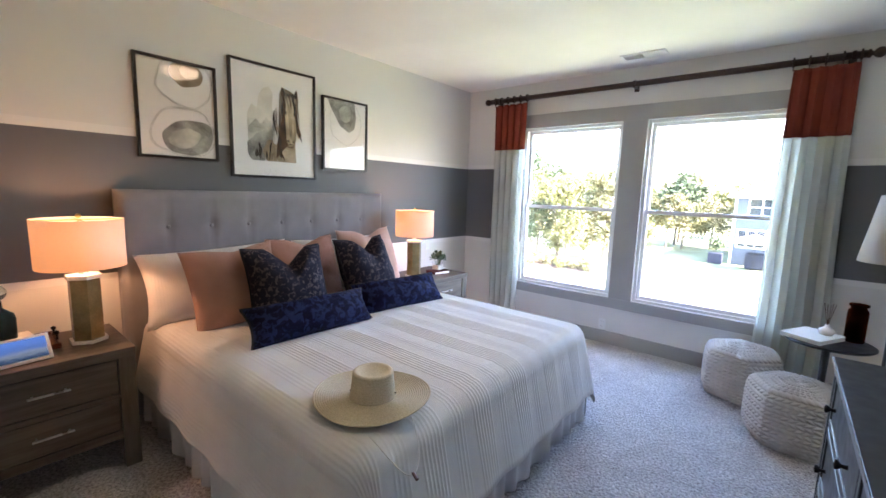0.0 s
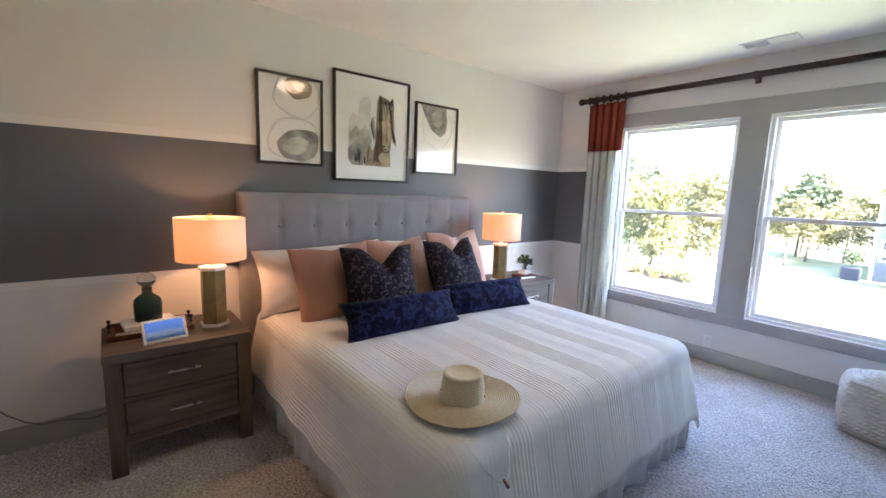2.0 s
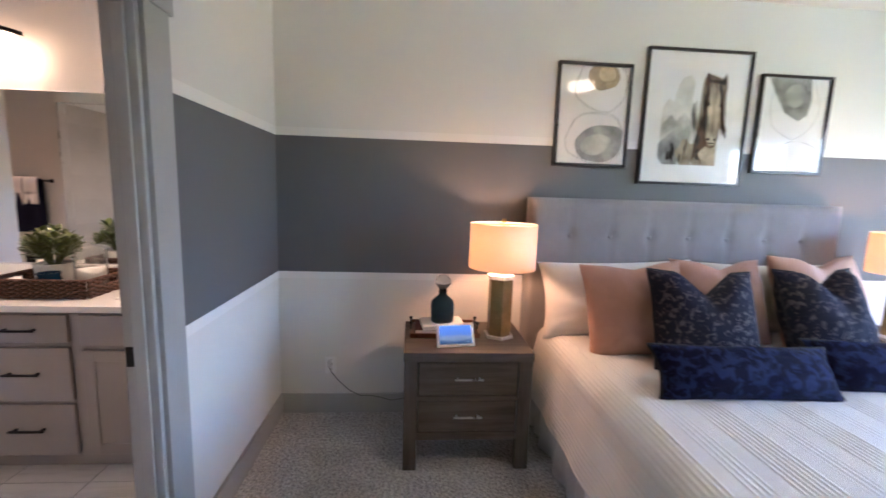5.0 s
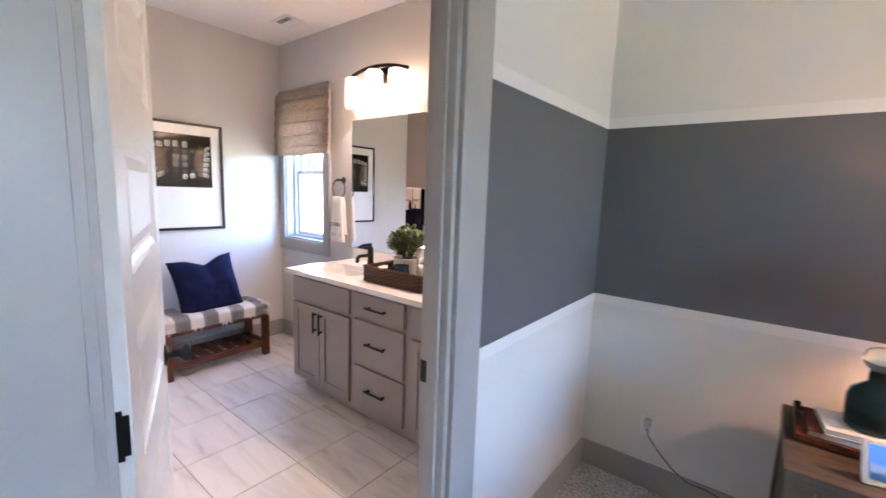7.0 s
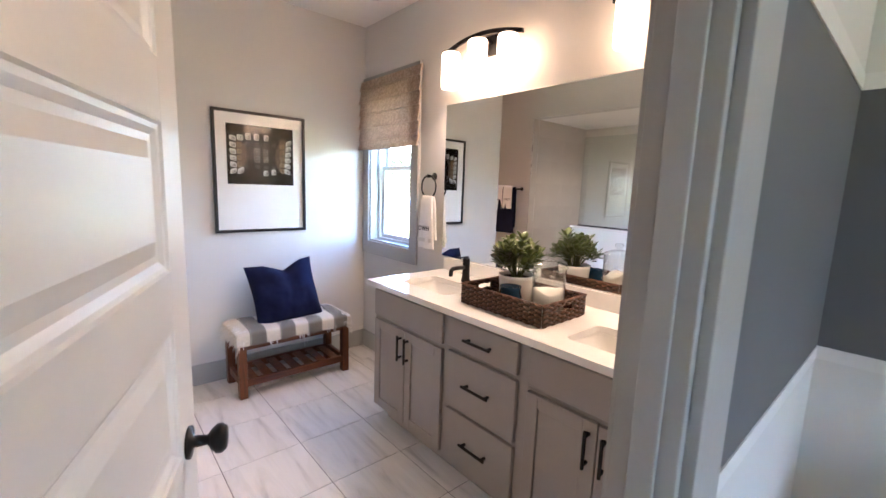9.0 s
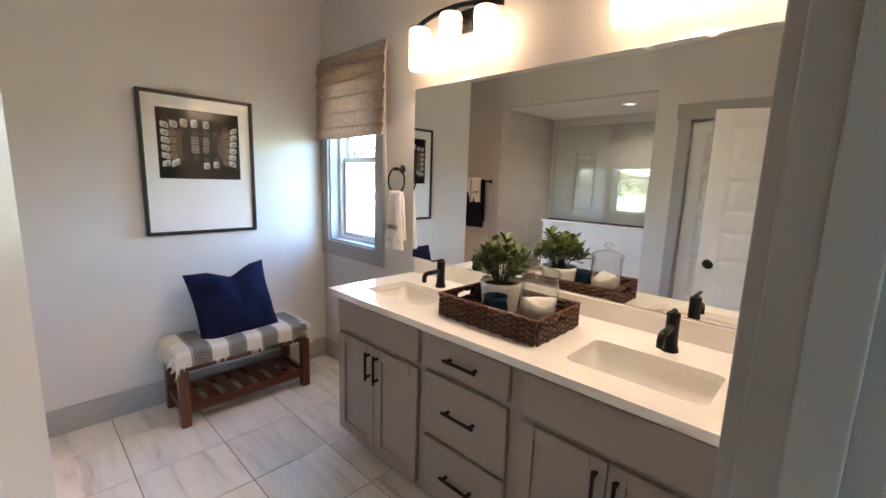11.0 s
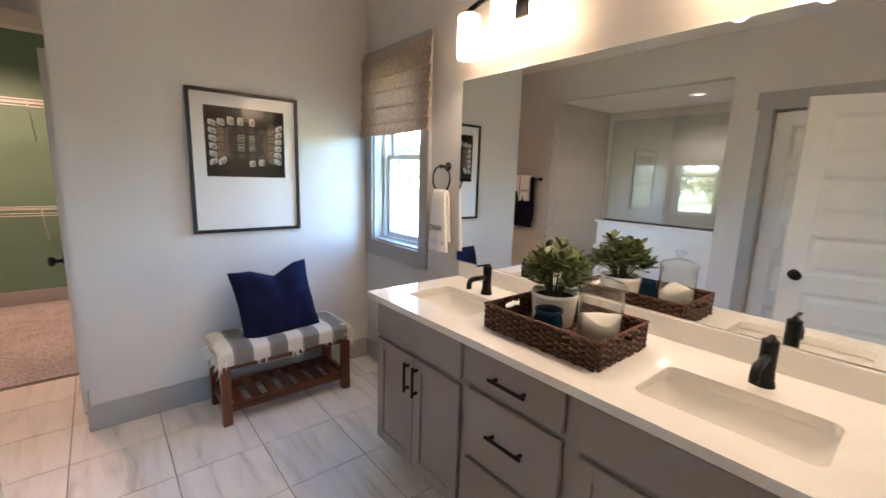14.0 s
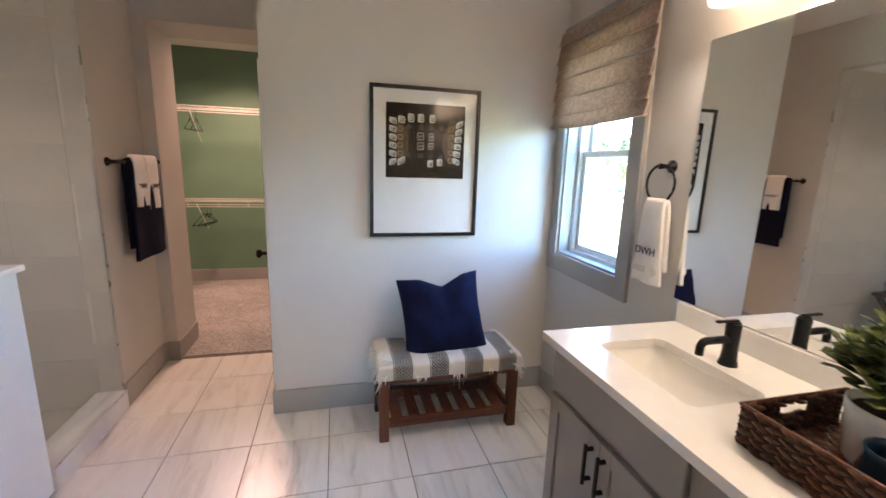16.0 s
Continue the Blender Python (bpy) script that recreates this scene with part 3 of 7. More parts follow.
# ---------- bed ----------
def fabric(name, c0, c1, stripes=None, rough=0.9, scale=40.0, weave=400.0, pattern=None, bumpy=0.4, dist=0.0015, sheen=0.2, stretch=(1, 1, 1)):
    m, nt, b = nodes_of(name, rough)
    co = coords(nt)
    n = add(nt, "ShaderNodeTexNoise", Scale=pattern or 5.0, Detail=6.0 if pattern else 3.0, Distortion=0.8 if pattern else 0.0, Roughness=0.55)
    nt.links.new(co, n.inputs[0])
    edge = ((0.53, 0.60) if pattern == 38 else (0.48, 0.56)) if pattern else (0.3, 0.7)
    r = ramp(nt, n.outputs[0], [(edge[0], c0), (edge[1], c1)])
    w = add(nt, "ShaderNodeTexNoise", Scale=weave, Detail=2.0)
    nt.links.new(coords(nt, stretch), w.inputs[0])
    r2 = ramp(nt, w.outputs[0], [(0.3, (0.78,) * 3), (0.7, (1, 1, 1))])
    nt.links.new(mix(nt, 0.8, r.outputs[0], r2.outputs[0], "MULTIPLY"), b.inputs["Base Color"])
    h = w.outputs[0]
    if stripes:
        wv = add(nt, "ShaderNodeTexWave", Scale=stripes, Distortion=1.2, Detail=1.0)
        wv.bands_direction = "Y"
        nt.links.new(co, wv.inputs[0])
        a = nt.nodes.new("ShaderNodeMath")
        a.operation = "ADD"
        nt.links.new(w.outputs[0], a.inputs[0]), nt.links.new(wv.outputs[0], a.inputs[1])
        h = a.outputs[0]
    bump(nt, b, h, bumpy, dist)
    b.inputs["Sheen Weight"].default_value = sheen
    b.inputs["Specular IOR Level"].default_value = 0.2
    return m


M_HEAD = fabric("grey_linen_upholstery", (0.24, 0.225, 0.232), (0.28, 0.263, 0.27), weave=600)
M_SHAM = fabric("white_waffle_cotton", (0.74, 0.70, 0.66), (0.80, 0.77, 0.73), stripes=22)
M_PEACH = fabric("peach_ribbed_cotton", (0.44, 0.235, 0.165), (0.50, 0.275, 0.20), stripes=48, bumpy=0.7, dist=0.0025)
M_PEACH2 = fabric("pale_blush_velvet", (0.48, 0.29, 0.22), (0.55, 0.35, 0.275))
M_SLATE = fabric("slate_blue_tapestry", (0.018, 0.018, 0.033), (0.105, 0.088, 0.095), pattern=38, bumpy=0.5, sheen=0.0)
M_NAVYP = fabric("navy_cut_velvet", (0.0015, 0.0025, 0.022), (0.016, 0.024, 0.085), pattern=22, bumpy=0.8, dist=0.003, sheen=0.0)
M_NAVY = fabric("navy_linen", (0.0035, 0.006, 0.030), (0.006, 0.011, 0.050), weave=500, sheen=0.0)
M_SKIRT = fabric("white_bed_skirt_cotton", (0.72, 0.70, 0.71), (0.80, 0.78, 0.79))
M_COVER = fabric("ivory_coverlet_cotton", (0.80, 0.785, 0.765), (0.86, 0.85, 0.83), weave=500, bumpy=0.35)
M_PIPE = plain("dark_piping", (0.012, 0.013, 0.02), 0.8)

BX0, BX1, BY0, BY1, BZ = -5.13, -3.02, -0.04, 1.96, 0.665
bed = thing("bed", (-4.1, 0.95, 0), 0, "made king bed, grey tufted headboard, ivory striped coverlet", "bed")


def local(bm, ob):
    bmesh.ops.translate(bm, verts=bm.verts, vec=-ob.location)
    return bm


# headboard: eight tufted columns, a buttoned row
def headboard():
    bm = bmesh.new()
    y0, y1, z0, z1, xb, xf = -0.116, 1.996, 0.03, 1.478, -5.265, -5.165
    cols = 8
    nu, nv = cols * 12 + 1, 44
    btn_z = 1.24

    def f(u, v):
        y, z = y0 + (y1 - y0) * u, z0 + (z1 - z0) * v
        c = (u * cols) % 1.0
        seam = min(c, 1 - c) if 0.02 < u < 0.98 else 0.5
        x = xf + 0.012 - 0.006 * math.exp(-(seam / 0.04) ** 2)
        near_btn = math.hypot(seam * (y1 - y0) / cols, z - btn_z)
        if 0.02 < u < 0.98:
            x -= 0.022 * math.exp(-(near_btn / 0.035) ** 2)
        e = min(u * (y1 - y0), (1 - u) * (y1 - y0), (1 - v) * (z1 - z0))
        if e < 0.03:
            x -= 0.03 * (1 - math.sqrt(max(0, 1 - (1 - e / 0.03) ** 2)))
        return (x, y, z)
    vs = grid_surface(bm, nu, nv, f)
    rim = [vs[i][0] for i in range(nu)] + [vs[-1][j] for j in range(1, nv)] + [vs[i][-1] for i in range(nu - 2, -1, -1)] + [vs[0][j] for j in range(nv - 2, 0, -1)]
    back = [bm.verts.new((xb, v.co.y, v.co.z)) for v in rim]
    for k in range(len(rim)):
        q = (k + 1) % len(rim)
        bm.faces.new((rim[k], rim[q], back[q], back[k]))
    bm.faces.new(back)
    bmesh.ops.recalc_face_normals(bm, faces=bm.faces)
    hb = part("headboard", local(bm, bed), M_HEAD, bed, "grey linen headboard with vertical tufted channels", smooth=True)
    for k in range(1, cols):
        bm = bmesh.new()
        bmesh.ops.create_uvsphere(bm, u_segments=12, v_segments=8, radius=0.013, matrix=Matrix.Translation((xf - 0.004, y0 + (y1 - y0) * k / cols, btn_z)) @ Matrix.Diagonal((0.6, 1, 1, 1)))
        part("button", local(bm, bed), M_HEAD, hb, smooth=True)


headboard()
part("box_spring", local(boxes((BX0, BX1 - 0.06, BY0 + 0.05, BY1 - 0.05, 0.18, 0.40), bevel=0.02), bed), M_SKIRT, bed)
part("mattress", local(boxes((BX0, BX1 - 0.06, BY0 + 0.05, BY1 - 0.05, 0.40, BZ - 0.025), bevel=0.09), bed), M_SKIRT, bed)


def rib_height(s):
    """Raised cords that run along the bed, in groups, by the distance s across it."""
    g = (s % 0.335) / 0.335
    if g < 0.42:
        return 0.0027 * max(0.0, math.cos((g / 0.42) * 7 * 2 * math.pi - math.pi)) ** 1.0
    if 0.60 < g < 0.80:
        return 0.0017 * max(0.0, math.cos(((g - 0.6) / 0.2) * 3 * 2 * math.pi))
    return 0.0


def coverlet():
    bm = bmesh.new()
    dropy, dropx = 0.360, 0.405
    R = 0.10
    nu, nv = 620, 86
    ly, lx = BY1 - BY0, BX1 - BX0

    def edge(d):
        """Outward and downward run of cloth d past the start of the edge's curve."""
        if d <= 0:
            return 0.0, 0.0
        a = d / R
        if a < math.pi / 2:
            return R * math.sin(a), R * (1 - math.cos(a))
        k = d - R * math.pi / 2
        return R + 0.23 * k, R + k * 0.975

    def f(u, v):
        s = -dropy + (ly + 2 * dropy) * u
        t = (lx + dropx) * v
        iy0, iy1, ix1 = R, ly - R, lx - R
        dy = iy0 - s if s < iy0 else (s - iy1 if s > iy1 else 0)
        dx = t - ix1 if t > ix1 else 0
        d = math.hypot(dx, dy)
        if dx > 0 and dy > 0:
            d = (dx ** 2.6 + dy ** 2.6) ** (1 / 2.6)
        o, w = edge(d)
        x, y = min(t, ix1), min(max(s, iy0), iy1)
        if d > 0:
            n = math.hypot(dx, dy)
            x += o * dx / n
            y += o * dy / n * (-1 if s < iy0 else 1)
        if dx > 0 and dy > 0:
            o += 0.80 * max(0.0, w - R) * min(1.0, 2 * min(dx, dy) / math.hypot(dx, dy))
        z = BZ - w + 0.012 * math.sin(math.pi * min(1, max(0, s / ly))) * (1 if d == 0 else 0.3)
        z += 0.006 * noise.noise((t * 1.7, s * 1.7, 0.3))
        fold = max(0.0, w - R) * 0.022
        wob = math.sin(s * 19 + 2 * math.sin(t * 3)) * fold if dx > dy else math.sin(t * 17 + 1.3 * math.sin(s * 4)) * fold
        r = rib_height(s + dropy)
        if d > 0:
            n = math.hypot(dx, dy)
            k = min(1, w / R)
            x += (wob + r * k) * dx / n
            y += (wob + r * k) * dy / n * (-1 if s < iy0 else 1)
            z += r * (1 - k)
        else:
            z += r
        z = max(z, 0.045)
        return (BX0 + x, BY0 + y, z)
    grid_surface(bm, nu, nv, f)
    bmesh.ops.recalc_face_normals(bm, faces=bm.faces)
    ob = part("coverlet", local(bm, bed), M_COVER, bed, "ivory coverlet with raised cord stripes", smooth=True)
    mod = ob.modifiers.new("thick", "SOLIDIFY")
    mod.thickness, mod.offset = 0.008, -1


coverlet()


def skirt(name, pts, n):
    """A gathered strip along a line on the floor, up to the box spring."""
    bm = bmesh.new()
    (xa, ya), (xb, yb) = pts
    L = math.hypot(xb - xa, yb - ya)
    nx, ny = (yb - ya) / L, -(xb - xa) / L

    def f(u, v):
        a = u * L
        w = (0.005 + 0.010 * (1 - v)) * (math.sin(a * 42 + 2.5 * math.sin(a * 7)) + 0.5 * math.sin(a * 23 + 1))
        return (xa + (xb - xa) * u + nx * w, ya + (yb - ya) * u + ny * w, 0.004 + 0.40 * v)
    grid_surface(bm, n, 6, f)
    ob = part(name, local(bm, bed), M_SKIRT, bed, "gathered white bed skirt", smooth=True)
    mod = ob.modifiers.new("thick", "SOLIDIFY")
    mod.thickness = 0.002


skirt("bed_skirt", ((BX0, BY0 - 0.012), (BX1 + 0.012, BY0 - 0.012)), 340)
skirt("bed_skirt", ((BX1 + 0.012, BY0 - 0.012), (BX1 + 0.012, BY1 + 0.012)), 340)
skirt("bed_skirt", ((BX1 + 0.012, BY1 + 0.012), (BX0, BY1 + 0.012)), 340)
for x in (BX0 + 0.1, BX1 - 0.12):
    for y in (BY0 + 0.1, BY1 - 0.1):
        part("leg", local(boxes((x - 0.03, x + 0.03, y - 0.03, y + 0.03, 0, 0.18)), bed), M_FRAME, bed)


def cushion(name, loc, w, h, thick, rz, tilt, mat, label, group, chop=0.0, piping=None, roll=0.0, seed=1, puff=0.55, sag=0.0):
    """A stuffed cushion: width along local y, height along local z, facing local x; it leans back by tilt degrees."""
    c = thing(name, loc, 0, label, "pillow", group)
    n = 34
    bm = bmesh.new()
    m = Matrix.Rotation(radians(rz), 3, "Z") @ Matrix.Rotation(radians(-tilt), 3, "Y") @ Matrix.Rotation(radians(roll), 3, "X")

    def shape(p, q, side):
        e = max(0.0, (1 - abs(p) ** 2.4)) ** puff * max(0.0, (1 - abs(q) ** 2.4)) ** puff
        pull = 0.075 * (1 - p * p) * abs(q) ** 3, 0.075 * (1 - q * q) * abs(p) ** 3
        y = (p * (1 - pull[1])) * w / 2
        z = (q * (1 - pull[0])) * h / 2
        if chop:
            dent = max(0.0, 1 - abs(p - 0.08) / 0.55) ** 1.1
            z -= chop * dent * max(0, (q + 1) / 2) ** 2
            e *= 1 - 0.45 * math.exp(-(p / 0.25) ** 2) * max(0, q)
        wr = 0.016 * noise.noise((p * 2.3 + seed, q * 2.3, side * 1.7)) + 0.004 * noise.noise((p * 7 + seed, q * 7, side))
        x = side * (e * thick / 2 + wr * min(1, e * 2))
        return m @ Vector((x, y, z + h / 2))
    front = [[bm.verts.new(shape(-1 + 2 * i / n, -1 + 2 * j / n, 1)) for j in range(n + 1)] for i in range(n + 1)]
    back = [[front[i][j] if i in (0, n) or j in (0, n) else bm.verts.new(shape(-1 + 2 * i / n, -1 + 2 * j / n, -1)) for j in range(n + 1)] for i in range(n + 1)]
    for i in range(n):
        for j in range(n):
            bm.faces.new((front[i][j], front[i + 1][j], front[i + 1][j + 1], front[i][j + 1]))
            bm.faces.new((back[i][j], back[i][j + 1], back[i + 1][j + 1], back[i + 1][j]))
    rim = [front[i][0].co.copy() for i in range(n)] + [front[n][j].co.copy() for j in range(n)] + [front[i][n].co.copy() for i in range(n, 0, -1)] + [front[0][j].co.copy() for j in range(n, 0, -1)]
    bmesh.ops.recalc_face_normals(bm, faces=bm.faces)
    part("cover", bm, mat, c, smooth=True)
    if piping:
        bm = bmesh.new()
        sweep(bm, rim, 0.006, 6, closed=True)
        part("piping", bm, piping, c, "corded edge", smooth=True)
    return c


Z = BZ + 0.012
G = "pillows on the bed"
cushion("pillow", (-4.96, 0.43, Z - 0.03), 0.99, 0.47, 0.31, 0, 14, M_SHAM, "white ribbed cotton king sham leaning on the headboard", G, seed=1, roll=2)
cushion("pillow", (-4.97, 1.42, Z - 0.02), 0.92, 0.46, 0.24, 0, 14, M_SHAM, "white ribbed cotton king sham leaning on the headboard", G, seed=5)
cushion("pillow", (-4.64, 0.39, Z - 0.04), 0.57, 0.53, 0.25, -4, 20, M_PEACH, "peach ribbed cotton euro pillow leaning back", G, chop=0.025, seed=2, roll=4)
cushion("pillow", (-4.76, 0.96, Z - 0.02), 0.58, 0.52, 0.22, 2, 20, M_PEACH, "peach ribbed cotton euro pillow in the middle", G, chop=0.05, seed=3)
cushion("pillow", (-4.72, 1.56, Z - 0.02), 0.62, 0.56, 0.24, 5, 20, M_PEACH2, "pale blush pillow with one corner standing up", G, chop=0.06, seed=4)
cushion("pillow", (-4.41, 0.595, Z - 0.015), 0.52, 0.51, 0.27, -6, 22, M_SLATE, "slate blue tapestry cushion with dark piping and a dented top", G, chop=0.12, piping=M_PIPE, seed=6)
cushion("pillow", (-4.43, 1.29, Z - 0.01), 0.52, 0.52, 0.27, 8, 22, M_SLATE, "slate blue tapestry cushion with dark piping and a dented top", G, chop=0.12, piping=M_PIPE, seed=8)
cushion("pillow", (-4.13, 0.585, Z - 0.015), 0.80, 0.24, 0.22, -3, 36, M_NAVYP, "long navy cut-velvet bolster cushion", G, seed=9, piping=M_PIPE)
cushion("pillow", (-4.17, 1.34, Z - 0.01), 0.78, 0.24, 0.22, -6, 36, M_NAVYP, "long navy cut-velvet bolster cushion", G, seed=11, piping=M_PIPE)


# ---------- straw hat on the bed ----------
def straw_hat():
    m, nt, b = nodes_of("woven_straw", 0.7)
    co = coords(nt)
    w = add(nt, "ShaderNodeTexNoise", Scale=230.0, Detail=3.0)
    nt.links.new(co, w.inputs[0])
    r = ramp(nt, w.outputs[0], [(0.3, (0.50, 0.42, 0.27)), (0.7, (0.72, 0.64, 0.47))])
    nt.links.new(r.outputs[0], b.inputs["Base Color"])
    bump(nt, b, w.outputs[0], 0.6, 0.0015)
    hat = thing("straw_hat", (-3.297, 0.279, BZ + 0.014), 0, "wide-brimmed cream straw hat lying on the coverlet", "hat")
    prof = []
    for i in range(100):
        r_ = 0.237 - (0.237 - 0.092) * i / 99
        z = 0.010 + 0.012 * ((r_ - 0.09) / 0.155) ** 2 + 0.0042 * abs(math.sin(i * math.pi / 6))
        prof.append((r_, z))
    for i in range(1, 26):
        a = i / 25
        prof.append((0.092 - 0.012 * a + 0.0018 * abs(math.sin(i * 1.1)), 0.010 + 0.105 * a))
    prof += [(0.076, 0.119), (0.068, 0.120), (0.060, 0.116), (0.045, 0.112), (0.02, 0.110), (0.0, 0.110)]
    bm = lathe(bmesh.new(), prof, 72)
    for v in bm.verts:
        a = math.atan2(v.co.y, v.co.x)
        rr = math.hypot(v.co.x, v.co.y)
        if rr > 0.1:
            v.co.z += 0.010 * (rr - 0.1) / 0.145 * math.sin(2 * a + 0.6)
            v.co.z = max(v.co.z, 0.004)
    o = part("hat_body", bm, m, hat, smooth=True)
    mod = o.modifiers.new("thick", "SOLIDIFY")
    mod.thickness = 0.003
    pts = []
    for i in range(22):
        t = i / 21
        x, y = (0.20 + 0.215 * math.sin(t * math.pi) ** 0.8, -0.19 + 0.20 * t - 0.10 * math.sin(t * math.pi) )
        zz = 0.004 if x < 0.20 else 0.004 - max(0, x - 0.20) * 0.18
        pts.append((x, y, zz))
    bm = sweep(bmesh.new(), pts, 0.0016, 6)
    part("chin_cord", bm, M_WHITECLOTH, hat, "thin chin cord", smooth=True)
    bm = bmesh.new()
    tube(bm, (0.412, -0.19, -0.03), (0.438, -0.198, -0.036), 0.005, 0.006, 10)
    part("toggle", bm, M_REDWOOD, hat, "small wooden toggle")
    for a in (-2.5, 0.6):
        bm = bmesh.new()
        bmesh.ops.create_uvsphere(bm, u_segments=10, v_segments=6, radius=0.004, matrix=Matrix.Translation((0.092 * math.cos(a), 0.092 * math.sin(a), 0.028)))
        part("eyelet", bm, M_BLACK, hat)


straw_hat()


# ---------- bedside tables ----------
def bedside_table(loc, label, group):
    n = thing("nightstand", loc, 0, label, "nightstand", group)
    W, D, h = 0.69, 0.53, 0.665            # along y, along x, height
    part("tabletop", boxes((-D / 2, D / 2, -W / 2, W / 2, h - 0.05, h), bevel=0.003), M_GREYWOOD, n)
    for sx in (-1, 1):
        for sy in (-1, 1):
            x = sx * (D / 2 - 0.033)
            y = sy * (W / 2 - 0.04)
            part("leg", boxes((x - 0.028, x + 0.028, y - 0.036, y + 0.036, 0, h - 0.05), bevel=0.003), M_GREYWOODZ, n)
    for sy in (-1, 1):
        y = sy * (W / 2 - 0.022)
        part("side_panel", boxes((-D / 2 + 0.06, D / 2 - 0.06, y - 0.009, y + 0.009, 0.17, h - 0.05)), M_GREYWOODZ, n)
    part("back_panel", boxes((-D / 2 + 0.006, -D / 2 + 0.018, -W / 2 + 0.07, W / 2 - 0.07, 0.17, h - 0.05)), M_GREYWOOD, n)
    part("rail", boxes((D / 2 - 0.058, D / 2 - 0.012, -W / 2 + 0.076, W / 2 - 0.076, 0.17, 0.215), bevel=0.002), M_GREYWOOD, n)
    part("rail", boxes((D / 2 - 0.058, D / 2 - 0.012, -W / 2 + 0.076, W / 2 - 0.076, 0.395, 0.420), bevel=0.002), M_GREYWOOD, n)
    part("bottom", boxes((-D / 2 + 0.06, D / 2 - 0.06, -W / 2 + 0.076, W / 2 - 0.076, 0.175, 0.19)), M_GREYWOOD, n)
    part("stretcher", boxes((-D / 2 + 0.01, -D / 2 + 0.05, -W / 2 + 0.076, W / 2 - 0.076, 0.05, 0.09), bevel=0.002), M_GREYWOOD, n)
    for z0, z1 in ((0.220, 0.390), (0.425, 0.608)):
        d = part("drawer", boxes((D / 2 - 0.30, D / 2 - 0.014, -W / 2 + 0.082, W / 2 - 0.082, z0, z1), bevel=0.003), M_GREYWOOD, n)
        zc = (z0 + z1) / 2 + 0.005
        bm = boxes((D / 2 + 0.006, D / 2 + 0.013, -0.075, 0.075, zc - 0.0045, zc + 0.0045), (D / 2 - 0.014, D / 2 + 0.006, -0.062, -0.055, zc - 0.004, zc + 0.004), (D / 2 - 0.014, D / 2 + 0.006, 0.055, 0.062, zc - 0.004, zc + 0.004))
        part("drawer_handle", bm, M_STEEL, d, "slim brushed steel bar handle")
    return n


bedside_table((-4.915, -0.54, 0), "weathered oak two-drawer nightstand with slim steel handles", "nightstands by the bed")
bedside_table((-4.915, 2.42, 0), "weathered oak two-drawer nightstand beside the far side of the bed", "nightstands by the bed")


def bedside_lamp(loc, label):
    l = thing("table_lamp", loc, 0, label, "lamp", "lamps on the nightstands")
    bm = lathe(bmesh.new(), [(0, 0), (0.088, 0), (0.088, 0.016), (0, 0.016)], 6)
    part("lamp_foot", bm, M_MARBLE, l, "hexagonal white marble foot")
    bm = lathe(bmesh.new(), [(0, 0.016), (0.072, 0.016), (0.072, 0.345), (0, 0.345)], 6)
    part("lamp_body", bm, M_GOLD, l, "hexagonal antique gold column")
    bm = lathe(bmesh.new(), [(0, 0.345), (0.082, 0.345), (0.082, 0.365), (0.02, 0.367), (0.012, 0.40), (0, 0.40)], 6)
    part("lamp_collar", bm, M_MARBLE, l)
    bm = bmesh.new()
    tube(bm, (0, 0, 0.38), (0, 0, 0.66), 0.005, seg=10)
    tube(bm, (-0.187, 0, 0.655), (0.187, 0, 0.655), 0.003, seg=8)
    tube(bm, (0, -0.187, 0.655), (0, 0.187, 0.655), 0.003, seg=8)
    part("harp", bm, M_BRASS, l)
    bm = bmesh.new()
    bmesh.ops.create_uvsphere(bm, u_segments=14, v_segments=10, radius=0.013, matrix=Matrix.Translation((0, 0, 0.675)))
    part("finial", bm, M_BRASS, l, smooth=True)
    bm = lathe(bmesh.new(), [(0.187, 0.408), (0.190, 0.408), (0.190, 0.66), (0.187, 0.66)], 64)
    m = M_SHADE
    s = part("shade", bm, m, l, "cream linen drum shade, lit", smooth=False)
    for f in s.data.polygons:
        f.use_smooth = True


def shade_material():
    m = bpy.data.materials.new("lit_linen_shade")
    m.use_nodes = True
    nt = m.node_tree
    nt.nodes.remove(nt.nodes["Principled BSDF"])
    d, t, mx = (nt.nodes.new("ShaderNode" + k) for k in ("BsdfDiffuse", "BsdfTranslucent", "MixShader"))
    n = add(nt, "ShaderNodeTexNoise", Scale=260.0, Detail=2.0)
    nt.links.new(coords(nt), n.inputs[0])
    r = ramp(nt, n.outputs[0], [(0.3, (0.80, 0.74, 0.68)), (0.7, (0.88, 0.83, 0.77))])
    nt.links.new(r.outputs[0], d.inputs[0])
    t.inputs[0].default_value = (0.245, 0.172, 0.104, 1)
    mx.inputs[0].default_value = 0.45
    nt.links.new(d.outputs[0], mx.inputs[1]), nt.links.new(t.outputs[0], mx.inputs[2])
    nt.links.new(mx.outputs[0], nt.nodes["Material Output"].inputs[0])
    return m


M_SHADE = shade_material()
bedside_lamp((-4.92, -0.337, 0.665), "lit gold hexagonal lamp with white drum shade on nightstand")
bedside_lamp((-4.92, 2.21, 0.665), "lit gold hexagonal lamp beside a small potted plant")

# ---------- bathroom vanity ----------
VF = -4.665                                # face of the doors
vanity = thing("vanity", (-4.95, -2.72, 0), 0, "taupe painted double vanity cabinet with shaker doors and black bar pulls", "cabinet")
V0, V1, VT = -3.62, SYB, 0.87


def vl(bm):
    return local(bm, vanity)


